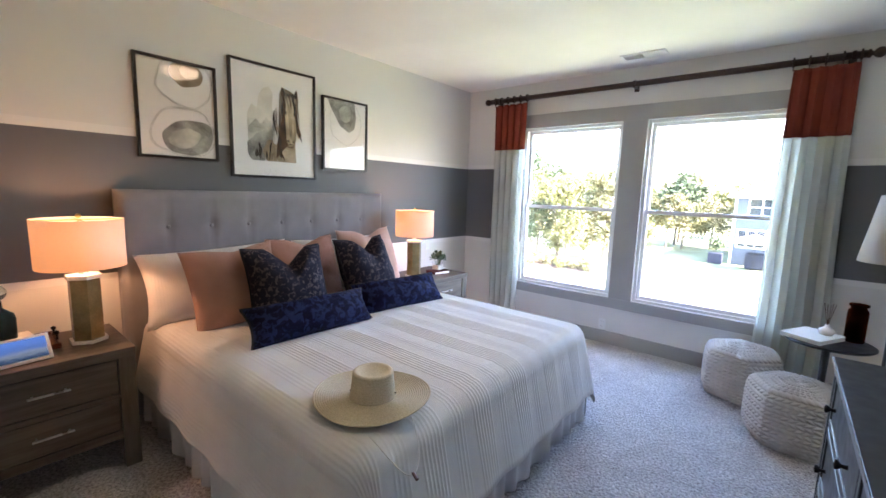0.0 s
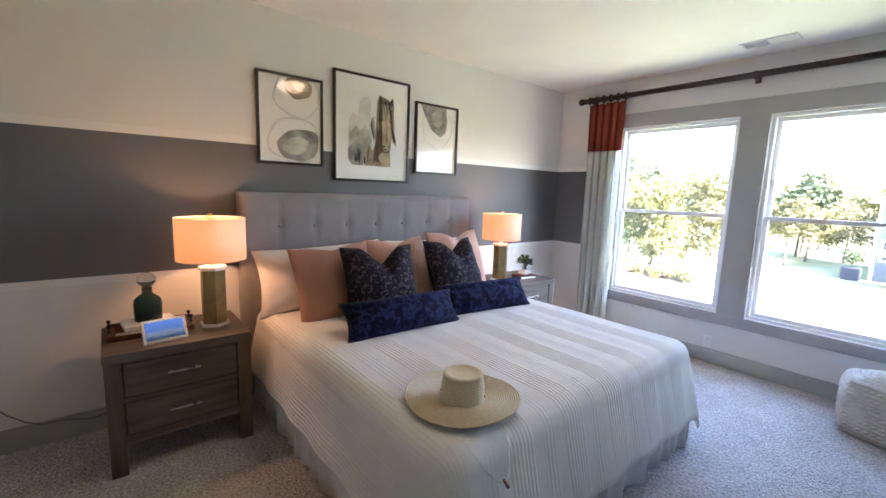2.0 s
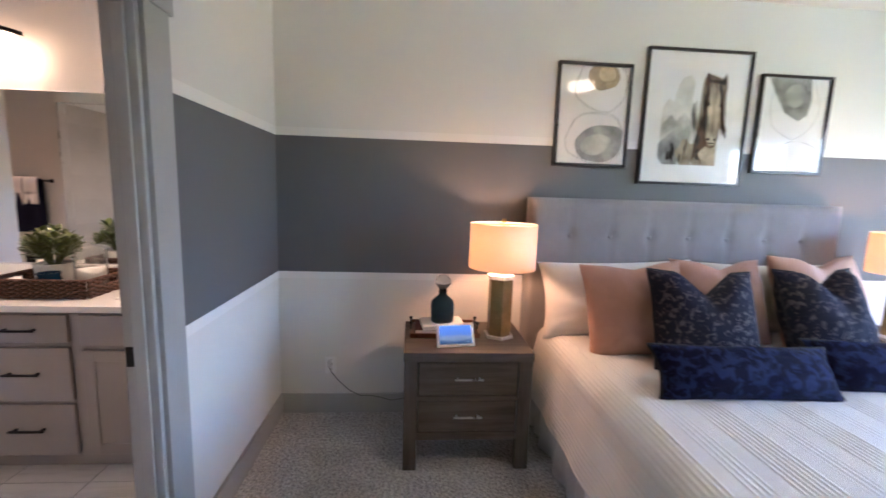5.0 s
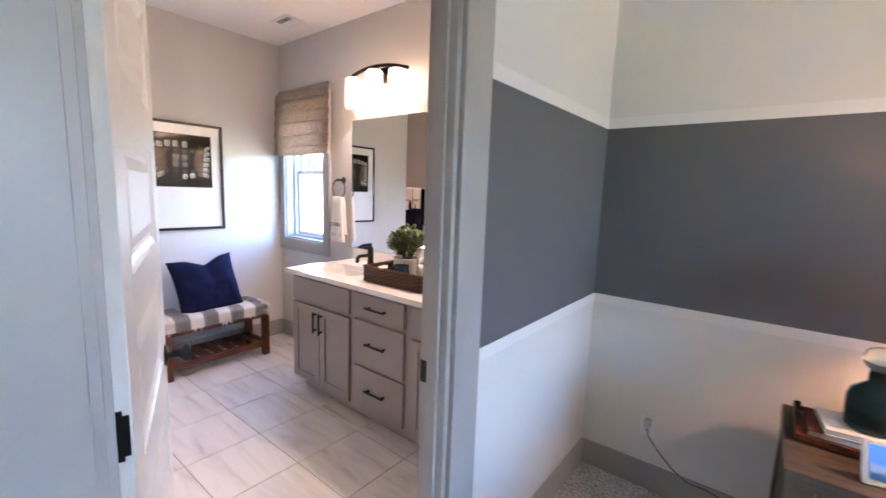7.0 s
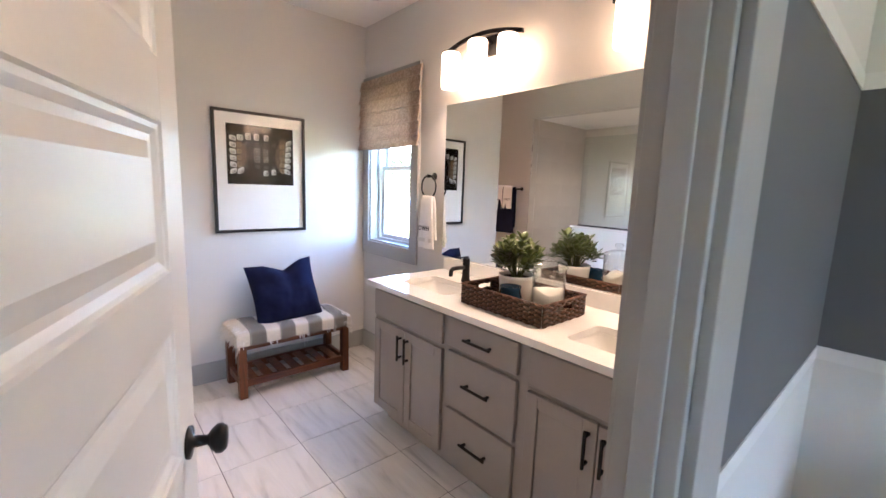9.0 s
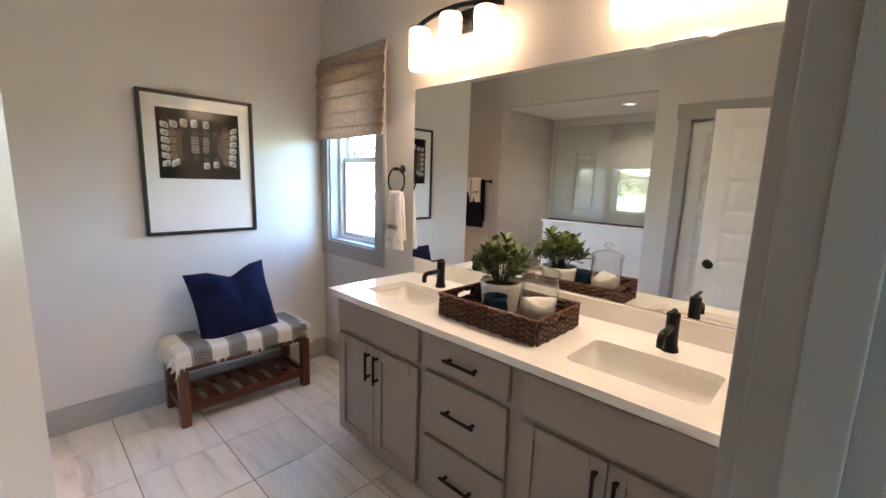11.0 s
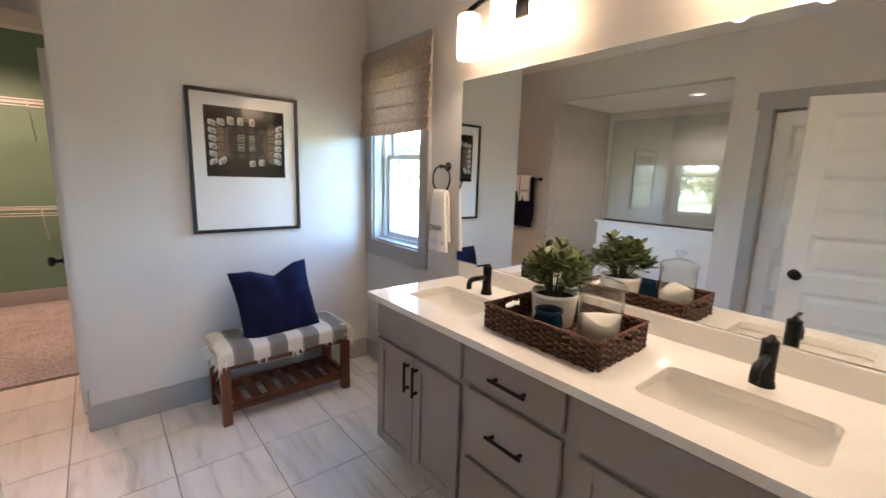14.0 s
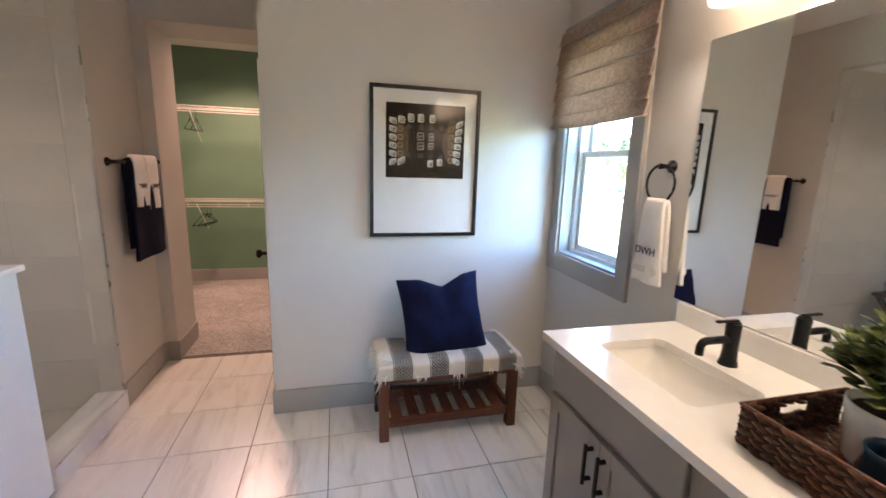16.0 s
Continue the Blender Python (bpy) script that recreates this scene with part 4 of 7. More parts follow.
part("body", vl(boxes((BWX, VF - 0.02, V0, V1, 0.10, 0.70), (VF - 0.04, VF - 0.02, V0, V1, 0.70, VT), (BWX, VF - 0.04, V0, V0 + 0.02, 0.70, VT))), M_CAB, vanity)
part("toe_kick", vl(boxes((BWX, VF - 0.09, V0 + 0.04, V1, 0, 0.10))), M_CAB, vanity)


def bar_pull(par, y, z, horizontal, L):
    x0, x1 = VF, VF + 0.028
    bm = bmesh.new()
    if horizontal:
        box(bm, x1 - 0.005, x1 + 0.005, y - L / 2, y + L / 2, z - 0.005, z + 0.005, 0.001, 1)
        for s in (-1, 1):
            box(bm, x0, x1 - 0.005, y + s * (L / 2 - 0.018) - 0.005, y + s * (L / 2 - 0.018) + 0.005, z - 0.005, z + 0.005)
    else:
        box(bm, x1 - 0.005, x1 + 0.005, y - 0.005, y + 0.005, z - L / 2, z + L / 2, 0.001, 1)
        for s in (-1, 1):
            box(bm, x0, x1 - 0.005, y - 0.005, y + 0.005, z + s * (L / 2 - 0.018) - 0.005, z + s * (L / 2 - 0.018) + 0.005)
    part("pull", vl(bm), M_BLACK, par, "black bar pull")


def slab(name, y0, y1, z0, z1, shaker=False):
    bm = bmesh.new()
    if shaker:
        bar_frame(bm, y0, y1, z0, z1, VF - 0.0195, VF, 0.055, "x")
        box(bm, VF - 0.0195, VF - 0.009, y0 + 0.055, y1 - 0.055, z0 + 0.055, z1 - 0.055)
    else:
        box(bm, VF - 0.0195, VF, y0, y1, z0, z1, 0.003, 1)
    return part(name, vl(bm), M_CAB, vanity)


for a, b in ((-3.605, -2.985), (-2.460, -1.845)):
    slab("false_front", a, b, 0.690, 0.845)
    mid = (a + b) / 2
    d1 = slab("cabinet_door", a, mid - 0.002, 0.115, 0.665, True)
    d2 = slab("cabinet_door", mid + 0.002, b, 0.115, 0.665, True)
    bar_pull(d1, mid - 0.032, 0.565, False, 0.145)
    bar_pull(d2, mid + 0.032, 0.565, False, 0.145)
for z0, z1 in ((0.705, 0.845), (0.405, 0.680), (0.115, 0.385)):
    d = slab("drawer_front", -2.94, -2.515, z0, z1)
    bar_pull(d, -2.728, (z0 + z1) / 2 - 0.003 + (0.0 if z1 > 0.8 else 0.01), True, 0.165)


def countertop():
    """Slab with two rectangular undermount openings, thick at the front, and a splash at the back."""
    x0, x1, y0, y1, z0, z1 = BWX, -4.625, -3.64, SYB, VT, 0.90
    holes = [(-5.035, -4.765, -3.500, -3.085), (-5.005, -4.745, -2.360, -1.945)]
    top = thing("countertop", (-4.95, -2.72, VT), 0, "white quartz vanity top with two sink cut-outs and a low backsplash", "countertop")
    bm = bmesh.new()
    ys = [y0, holes[0][2], holes[0][3], holes[1][2], holes[1][3], y1]
    for i in range(5):
        if i in (1, 3):
            h = holes[i // 2]
            box(bm, x0, h[0], ys[i], ys[i + 1], z0, z1)
            box(bm, h[1], x1, ys[i], ys[i + 1], z0, z1)
        else:
            box(bm, x0, x1, ys[i], ys[i + 1], z0, z1)
    bmesh.ops.remove_doubles(bm, verts=bm.verts, dist=0.0005)
    fr = 0.035
    for h in holes:
        for cx, sx in ((h[0], 1), (h[1], -1)):
            for cy, sy in ((h[2], 1), (h[3], -1)):
                arc = [(cx + sx * fr * (1 - math.cos(q)), cy + sy * fr * (1 - math.sin(q))) for q in [radians(15 * i) for i in range(7)]]
                ring = [(cx, cy)] + arc
                lo = [bm.verts.new((x, y, z0 + 0.0005)) for x, y in ring]
                hi = [bm.verts.new((x, y, z1 - 0.0003)) for x, y in ring]
                n_ = len(ring)
                for k in range(1, n_ - 1):
                    bm.faces.new((hi[0], hi[k], hi[k + 1])), bm.faces.new((lo[0], lo[k + 1], lo[k]))
                    bm.faces.new((lo[k], lo[k + 1], hi[k + 1], hi[k]))
    bmesh.ops.recalc_face_normals(bm, faces=bm.faces)
    part("slab", local(bm, top), M_QUARTZ, top)
    part("backsplash", local(boxes((BWX, BWX + 0.02, y0, y1, z1, 0.985), bevel=0.002), top), M_QUARTZ, top)
    part("side_splash", local(boxes((BWX + 0.02, x1, y1 - 0.02, y1, z1, 0.985), bevel=0.002), top), M_QUARTZ, top)
    for k, h in enumerate(holes):
        s = thing("sink", ((h[0] + h[1]) / 2, (h[2] + h[3]) / 2, VT), 0, "white porcelain rectangular undermount sink", "sink", "vanity sinks")
        w, d = (h[1] - h[0]) / 2, (h[3] - h[2]) / 2
        bm = bmesh.new()
        levels = [(0.004, 0.0, 0.03), (0.004, -0.012, 0.035), (-0.012, -0.07, 0.05), (-0.035, -0.115, 0.06), (-0.07, -0.135, 0.05)]
        rings = []
        for off, z, r in levels:
            ring = []
            for cx, cy, a0 in ((w + off - r, d + off - r, 0), (-w - off + r, d + off - r, 90), (-w - off + r, -d - off + r, 180), (w + off - r, -d - off + r, 270)):
                for q in range(6):
                    a = radians(a0 + q * 18)
                    ring.append(bm.verts.new((cx + r * math.cos(a), cy + r * math.sin(a), z)))
            rings.append(ring)
        for p, q in zip(rings, rings[1:]):
            for i in range(len(p)):
                j = (i + 1) % len(p)
                bm.faces.new((p[i], p[j], q[j], q[i]))
        bm.faces.new(rings[-1])
        bmesh.ops.recalc_face_normals(bm, faces=bm.faces)
        o = part("basin", bm, M_PORC, s, smooth=True)
        mod = o.modifiers.new("thick", "SOLIDIFY")
        mod.thickness, mod.offset = 0.008, 1
        bm = lathe(bmesh.new(), [(0, -0.131), (0.022, -0.131), (0.024, -0.134), (0, -0.134)], 20)
        part("drain", bm, M_STEEL, s)


countertop()


def faucet(y):
    f = thing("faucet", (-5.095, y, 0.90), 0, "matte black single-hole bathroom faucet with a top lever", "faucet", "vanity faucets")
    bm = lathe(bmesh.new(), [(0, 0), (0.029, 0), (0.028, 0.008), (0.024, 0.022), (0.022, 0.05), (0.022, 0.137), (0.020, 0.140), (0, 0.140)], 28)
    part("faucet_body", bm, M_BLACK, f, smooth=False)
    bm = bmesh.new()
    pts = [(0.0, 0, 0.088)] + [(0.10 + 0.022 * math.sin(a), 0, 0.088 - 0.022 * (1 - math.cos(a))) for a in [radians(q) for q in range(0, 91, 15)]] + [(0.122, 0, 0.045)]
    sweep(bm, pts, 0.0125, 14)
    part("spout", bm, M_BLACK, f, smooth=True)
    bm = boxes((-0.018, 0.018, -0.010, 0.010, 0.140, 0.146), bevel=0.002)
    box(bm, -0.014, 0.072, -0.007, 0.007, 0.146, 0.153, 0.002, 1)
    part("lever", bm, M_BLACK, f)
    bm = bmesh.new()
    tube(bm, (-0.0215, 0, 0.025), (-0.03, 0, 0.025), 0.005, seg=10)
    part("knurl", bm, M_BLACK, f)


faucet(-3.275)
faucet(-2.135)

mirror = thing("mirror", (BWX, -2.76, 0.99), 0, "large frameless wall mirror above the vanity", "mirror")
part("mirror_glass", local(boxes((BWX + 0.001, BWX + 0.006, -3.675, -1.87, 0.990, 1.995), bevel=0.0006), mirror), M_MIRROR, mirror)


# ---------- vanity lights ----------
M_OPAL = glow("lit_opal_glass", (1.0, 0.62, 0.35), 0.27)


def vanity_light(yc):
    v = thing("vanity_light", (BWX, yc, 2.28), 0, "black three-light vanity fixture with lit opal glass cylinders", "lamp", "lights over the vanity")
    part("back_plate", boxes((0, 0.022, -0.055, 0.055, -0.055, 0.055), bevel=0.004), M_BLACK, v)
    bm = bmesh.new()
    pts = [(0.11 + 0.02 * (1 - (t / 0.31) ** 2), t, 0.03 - 0.045 * (t / 0.31) ** 2) for t in [-0.31 + 0.62 * i / 24 for i in range(25)]]
    vs = []
    for x, y, z in pts:
        vs.append([bm.verts.new((x + dx, y, z + dz)) for dx, dz in ((-0.006, -0.011), (0.006, -0.011), (0.006, 0.011), (-0.006, 0.011))])
    for a, b in zip(vs, vs[1:]):
        for k in range(4):
            bm.faces.new((a[k], a[(k + 1) % 4], b[(k + 1) % 4], b[k]))
    bm.faces.new(vs[0]), bm.faces.new(vs[-1][::-1])
    box(bm, 0.02, 0.13, -0.012, 0.012, 0.005, 0.022)
    bmesh.ops.recalc_face_normals(bm, faces=bm.faces)
    part("arm_bar", bm, M_BLACK, v)
    for y in (-0.225, 0.0, 0.225):
        zt = 0.012 - 0.045 * (y / 0.31) ** 2
        part("glass_shade", lathe(bmesh.new(), [(0.0, zt - 0.215), (0.050, zt - 0.213), (0.056, zt - 0.200), (0.056, zt - 0.02), (0.050, zt - 0.008), (0.0, zt - 0.006)], 32, (0.125, y, 0)), M_OPAL, v, "lit white opal glass cylinder", smooth=True)
        part("shade_cap", lathe(bmesh.new(), [(0.0, zt + 0.006), (0.03, zt + 0.006), (0.052, zt - 0.004), (0.052, zt - 0.008), (0.0, zt - 0.008)], 28, (0.125, y, 0)), M_BLACK, v)


vanity_light(-3.29)
vanity_light(-2.19)


# ---------- bench ----------
def kilim_material():
    m, nt, b = nodes_of("black_and_white_kilim", 0.95)
    co = coords(nt)
    s = nt.nodes.new("ShaderNodeSeparateXYZ")
    nt.links.new(co, s.inputs[0])

    def math_(op, a, b_=None):
        n = nt.nodes.new("ShaderNodeMath")
        n.operation = op
        for i, v in enumerate((a, b_)):
            if v is None:
                continue
            if isinstance(v, bpy.types.NodeSocket):
                nt.links.new(v, n.inputs[i])
            else:
                n.inputs[i].default_value = v
        return n.outputs[0]
    period = 0.20
    fx = math_("FRACT", math_("DIVIDE", math_("ADD", s.outputs[0], 1.98), period))
    dark_band = math_("LESS_THAN", fx, 0.55)
    u = math_("MULTIPLY", math_("ABSOLUTE", math_("SUBTRACT", fx, 0.275)), period)
    w = math_("PINGPONG", math_("ADD", math_("SUBTRACT", s.outputs[1], s.outputs[2]), 3.0), 0.036)
    dia = math_("ADD", u, w)
    ringp = math_("LESS_THAN", math_("FRACT", math_("DIVIDE", dia, 0.0175)), 0.34)
    edge = math_("GREATER_THAN", math_("ABSOLUTE", math_("SUBTRACT", fx, 0.275)), 0.225)
    lines = math_("LESS_THAN", math_("FRACT", math_("MULTIPLY", fx, 24.0)), 0.5)
    pat = mix(nt, edge, ringp, lines)
    dk = mix(nt, pat, (0.009, 0.009, 0.010), (0.62, 0.58, 0.51))
    col = mix(nt, dark_band, (0.72, 0.67, 0.58), dk)
    n = add(nt, "ShaderNodeTexNoise", Scale=240.0, Detail=3.0)
    nt.links.new(co, n.inputs[0])
    r = ramp(nt, n.outputs[0], [(0.3, (0.7,) * 3), (0.7, (1, 1, 1))])
    nt.links.new(mix(nt, 0.8, col, r.outputs[0], "MULTIPLY"), b.inputs["Base Color"])
    bump(nt, b, n.outputs[0], 0.8, 0.003)
    return m


bench = thing("bench", (-4.480, -4.508, 0), 0, "low acacia bench with black and white kilim seat", "bench")
BL, BD = 0.40, 0.175        # half length, half depth
for sx in (-1, 1):
    for sy in (-1, 1):
        x, y = sx * (BL - 0.026), sy * (BD - 0.026)
        part("leg", boxes((x - 0.026, x + 0.026, y - 0.026, y + 0.026, 0, 0.385), bevel=0.003), M_REDWOOD, bench)
for sy in (-1, 1):
    y = sy * (BD - 0.026)
    part("rail", boxes((-BL + 0.052, BL - 0.052, y - 0.013, y + 0.013, 0.075, 0.125), bevel=0.003), M_REDWOODX, bench)
    part("rail", boxes((-BL + 0.052, BL - 0.052, y - 0.013, y + 0.013, 0.335, 0.385), bevel=0.003), M_REDWOODX, bench)
for sx in (-1, 1):
    x = sx * (BL - 0.026)
    part("rail", boxes((x - 0.013, x + 0.013, -BD + 0.052, BD - 0.052, 0.075, 0.125), bevel=0.003), M_REDWOODX, bench)
    part("rail", boxes((x - 0.013, x + 0.013, -BD + 0.052, BD - 0.052, 0.335, 0.385), bevel=0.003), M_REDWOODX, bench)
for i in range(7):
    x = -0.30 + 0.10 * i
    part("slat", boxes((x - 0.031, x + 0.031, -BD + 0.0395, BD - 0.0395, 0.108, 0.122), bevel=0.003), M_REDWOOD, bench)


def bench_seat():
    bm = bmesh.new()
    hx, hy = BL + 0.012, BD + 0.010

    def f(u, v):
        a = -1 + 2 * u
        b_ = -1 + 2 * v
        x = hx * (1 if a > 0 else -1) * min(1, abs(a) * 1.18)
        y = hy * (1 if b_ > 0 else -1) * min(1, abs(b_) * 1.5)
        ex, ey = max(0, abs(a) - 0.70) / 0.30, max(0, abs(b_) - 0.45) / 0.55
        z = 0.472 - 0.100 * min(1.0, (ex ** 5 + ey ** 4) ** 0.45) + 0.006 * noise.noise((x * 9, y * 9, 0))
        return (x, y, z)
    grid_surface(bm, 90, 34, f)
    bmesh.ops.recalc_face_normals(bm, faces=bm.faces)
    part("seat", bm, kilim_material(), bench, "kilim seat cover", smooth=True)
    part("seat_base", boxes((-BL + 0.01, BL - 0.01, -BD + 0.01, BD - 0.01, 0.385, 0.43), bevel=0.015), M_WHITECLOTH, bench)
    rnd = random.Random(4)
    bm = bmesh.new()
    for sx in (-1, 1):
        for k in range(900):
            y = rnd.uniform(-hy, hy)
            x = sx * (hx - rnd.uniform(0, 0.075))
            z = 0.468 - 0.09 * max(0, (abs(x) - (hx - 0.04)) / 0.04) ** 2 - (0.06 if abs(y) > hy * 0.93 else 0)
            x2, y2, z2 = x + sx * rnd.uniform(0.0, 0.038), y + rnd.uniform(-0.012, 0.012), z - rnd.uniform(0.0, 0.055)
            tube(bm, (x, y, z), (x2, y2, z2), 0.0030, 0.0014, 4, False)
    for k in range(260):
        col = rnd.choice((-0.25, -0.05, 0.17))
        x = col + rnd.uniform(-0.042, 0.042)
        y = rnd.uniform(hy - 0.09, hy + 0.002)
        z = 0.44 - (0.05 if y > hy - 0.01 else 0)
        L = rnd.uniform(0.01, 0.05) * (2.8 if col == -0.05 and rnd.random() < 0.3 else 1)
        tube(bm, (x, y, z), (x + rnd.uniform(-0.006, 0.006), y + rnd.uniform(0.002, 0.012), z - L), 0.0028, 0.0014, 4, False)
    part("fringe", bm, M_WHITECLOTH, bench, "ivory yarn fringe", kind="stuff")


bench_seat()
cushion("throw_pillow", (-4.486, -4.450, 0.424), 0.495, 0.475, 0.19, 90, 20, M_NAVY, "navy linen throw pillow leaning on the wall above the bench", "", chop=0.055, roll=5, seed=21)

# ---------- outside ----------
GZ = -3.3
M_GRASS = mottled("mown_lawn", (0.21, 0.22, 0.10), 0.95, 0.3, 0.35, 30, 0.6, 0.03)
M_LEAF = [mottled("leaves_yellow_green", (0.15, 0.14, 0.045), 0.7, 0.35, 2.0, 9, 0.0), mottled("leaves_deep_green", (0.075, 0.095, 0.038), 0.7, 0.35, 2.0, 9, 0.0), mottled("leaves_pale", (0.17, 0.15, 0.06), 0.7, 0.3, 2.0, 9, 0.0)]
M_BARK = mottled("grey_brown_bark", (0.13, 0.10, 0.075), 0.9, 0.3, 4, 40, 0.6, 0.01)
M_SIDING = mottled("blue_grey_siding", (0.075, 0.085, 0.11), 0.6, 0.05, 1, 30, 0.1)
M_ROOF = mottled("grey_shingle_roof", (0.20, 0.19, 0.185), 0.9, 0.2, 2, 30, 0.4, 0.01)
M_ASPHALT = mottled("asphalt", (0.055, 0.055, 0.057), 0.9, 0.15, 0.8, 60, 0.4, 0.005)
M_CONC = mottled("pale_concrete", (0.42, 0.40, 0.37), 0.85, 0.1, 0.8, 60, 0.3, 0.003)
M_DARKGLASS = plain("dark_window_glass", (0.03, 0.035, 0.04), 0.08)
M_MULCH = mottled("brown_mulch", (0.07, 0.045, 0.03), 0.95, 0.4, 3, 40, 0.8, 0.02)
M_CARPAINT = plain("dark_blue_car_paint", (0.02, 0.06, 0.16), 0.2)
M_RUBBER = plain("black_rubber", (0.015, 0.015, 0.015), 0.8)
M_CLOTH_DK = mottled("dark_outdoor_cover", (0.02, 0.022, 0.035), 0.9, 0.2, 4, 60, 0.3)

bm = bmesh.new()
bmesh.ops.create_grid(bm, x_segments=40, y_segments=40, size=2000)
bmesh.ops.translate(bm, verts=bm.verts, vec=(0, 0, GZ))
part("ground", bm, M_GRASS, kind="structure")
part("road", boxes((-66, -58, -400, 300, GZ + 0.01, GZ + 0.03)), M_ASPHALT, kind="structure")
part("driveway", boxes((-57.9, -30, -66, -58, GZ + 0.01, GZ + 0.03)), M_CONC, kind="structure")
part("foundation_wall", boxes((-5.4, -1.2, -8.0, 3.68, GZ, -0.16)), M_SIDING, kind="structure")

RT = random.Random(11)


def leaf_cloud(bm, centres, n, size, rnd):
    for _ in range(n):
        c, r = rnd.choice(centres)
        d = Vector((rnd.gauss(0, 1), rnd.gauss(0, 1), rnd.gauss(0, 1))).normalized() * r * (rnd.random() ** 0.4)
        p = c + d
        a = Vector((rnd.gauss(0, 1), rnd.gauss(0, 1), rnd.gauss(0, 1))).normalized() * size * rnd.uniform(0.6, 1.3)
        b = a.cross(Vector((rnd.gauss(0, 1), rnd.gauss(0, 1), rnd.gauss(0, 1)))).normalized() * size * rnd.uniform(0.35, 0.7)
        bm.faces.new([bm.verts.new(p + q) for q in (-a, b * 0.9, a, -b * 0.9)])


def tree(loc, h, w, mat, seed, leaves=3200, size=0.16, low=0.25, label="leafy young tree with a loose sunlit crown"):
    rnd = random.Random(seed)
    t = thing("tree", loc, 0, label, "tree")
    bm = bmesh.new()
    tube(bm, (0, 0, 0), (0.1, 0, h * 0.55), h * 0.018, h * 0.009, 8)
    centres = []
    for i in range(11):
        a = i * 2.4 + rnd.random()
        z0 = h * (low + 0.05 + 0.5 * i / 11)
        L = w * rnd.uniform(0.25, 0.5) * (1 - 0.4 * i / 11)
        tip = Vector((L * math.cos(a), L * math.sin(a), z0 + L * rnd.uniform(0.5, 0.9)))
        tube(bm, (0.06, 0, z0), tip, h * 0.006, h * 0.002, 6)
        centres.append((tip, w * rnd.uniform(0.12, 0.24)))
    for i in range(5):
        centres.append((Vector((rnd.gauss(0, w * 0.1), rnd.gauss(0, w * 0.1), h * rnd.uniform(0.6, 0.92))), w * rnd.uniform(0.12, 0.2)))
    part("trunk", bm, M_BARK, t)
    bm = bmesh.new()
    leaf_cloud(bm, centres, leaves, size, rnd)
    part("crown", bm, mat, t)
    return t


def shrub(loc, w, mat, seed):
    rnd = random.Random(seed)
    s = thing("shrub", loc, 0, "low rounded garden shrub in a mulch bed", "shrub", "shrubs in the garden")
    bm = bmesh.new()
    leaf_cloud(bm, [(Vector((rnd.gauss(0, w * 0.25), rnd.gauss(0, w * 0.25), w * 0.3)), w * 0.3) for _ in range(5)], 420, 0.09, rnd)
    part("foliage", bm, mat, s)
    bm = bmesh.new()
    for k in range(4):
        tube(bm, (0, 0, 0), (rnd.gauss(0, 0.15), rnd.gauss(0, 0.15), w * 0.35), 0.02, 0.01, 5)
    part("stems", bm, M_BARK, s)


for k, (x, y, h, w, mi) in enumerate(((-15.6, 29.5, 6.4, 4.6, 0), (-14.2, 36, 7.2, 5.0, 2), (-19.5, 37, 7.2, 5.2, 0), (-22, 33, 7.0, 5, 2), (-10.2, 40, 5.2, 3.2, 2), (-25.5, 38, 7.6, 6, 0), (-17.4, 42, 7.4, 6, 1), (-28, 45, 8, 7, 2))):
    tree((x, y, GZ), h, w, M_LEAF[mi], 30 + k)
for k, (x, y, h, w, mi) in enumerate(((-10.8, 47, 7.2, 5.5, 1), (-6.2, 58, 6.4, 5.5, 0), (-2.5, 50, 6.0, 5.5, 2), (3.2, 56, 6.6, 5, 1), (-11, 50, 7.6, 7, 2), (-24, 42, 9.5, 7, 1), (-30, 48, 9, 8, 0), (-17, 46, 8.2, 7, 2), (-36, 55, 10, 9, 1))):
    tree((x, y, GZ), h, w, M_LEAF[mi], 60 + k, 5200, 0.22, 0.12, "broad roadside tree in full sunlight")
for k, (x, y, h, w, mi) in enumerate(((-14.6, 28.6, 3.9, 3.0, 0), (-12.6, 31.0, 4.2, 3.2, 2), (-17.6, 30.0, 4.4, 3.4, 1), (-11.2, 33.5, 4.6, 3.4, 0), (-19.8, 33.0, 4.6, 3.6, 0), (-9.6, 44.0, 5.4, 4.6, 0), (-7.6, 46.5, 5.0, 4.4, 2))):
    tree((x, y, GZ), h, w, M_LEAF[mi], 150 + k, 2600, 0.13, 0.05, "small ornamental tree with airy foliage near the lawn")
# far woods, one sheet of leaf masses
bm = bmesh.new()
rw = random.Random(5)
for i in range(70):
    x = -120 + i * 3.2 + rw.uniform(-1, 1)
    hh = rw.uniform(7.0, 10.5)
    leaf_cloud(bm, [(Vector((x + rw.uniform(-2, 2), 88 + rw.uniform(-6, 6), GZ + hh * rw.uniform(0.2, 0.8))), hh * 0.3) for _ in range(5)], 330, 0.55, rw)
for i in range(60):
    y = -150 + i * 3.2
    hh = rw.uniform(7, 12)
    leaf_cloud(bm, [(Vector((-108 + rw.uniform(-6, 6), y + rw.uniform(-2, 2), GZ + hh * rw.uniform(0.2, 0.85))), hh * 0.3) for _ in range(5)], 300, 0.6, rw)
part("far_woods", bm, M_LEAF[0], None, "distant sunlit woods along the field", kind="stuff")
part("mulch_bed", boxes((-17.2, -11.2, 24.4, 27.6, GZ + 0.005, GZ + 0.06), bevel=0.02), M_MULCH, kind="structure")
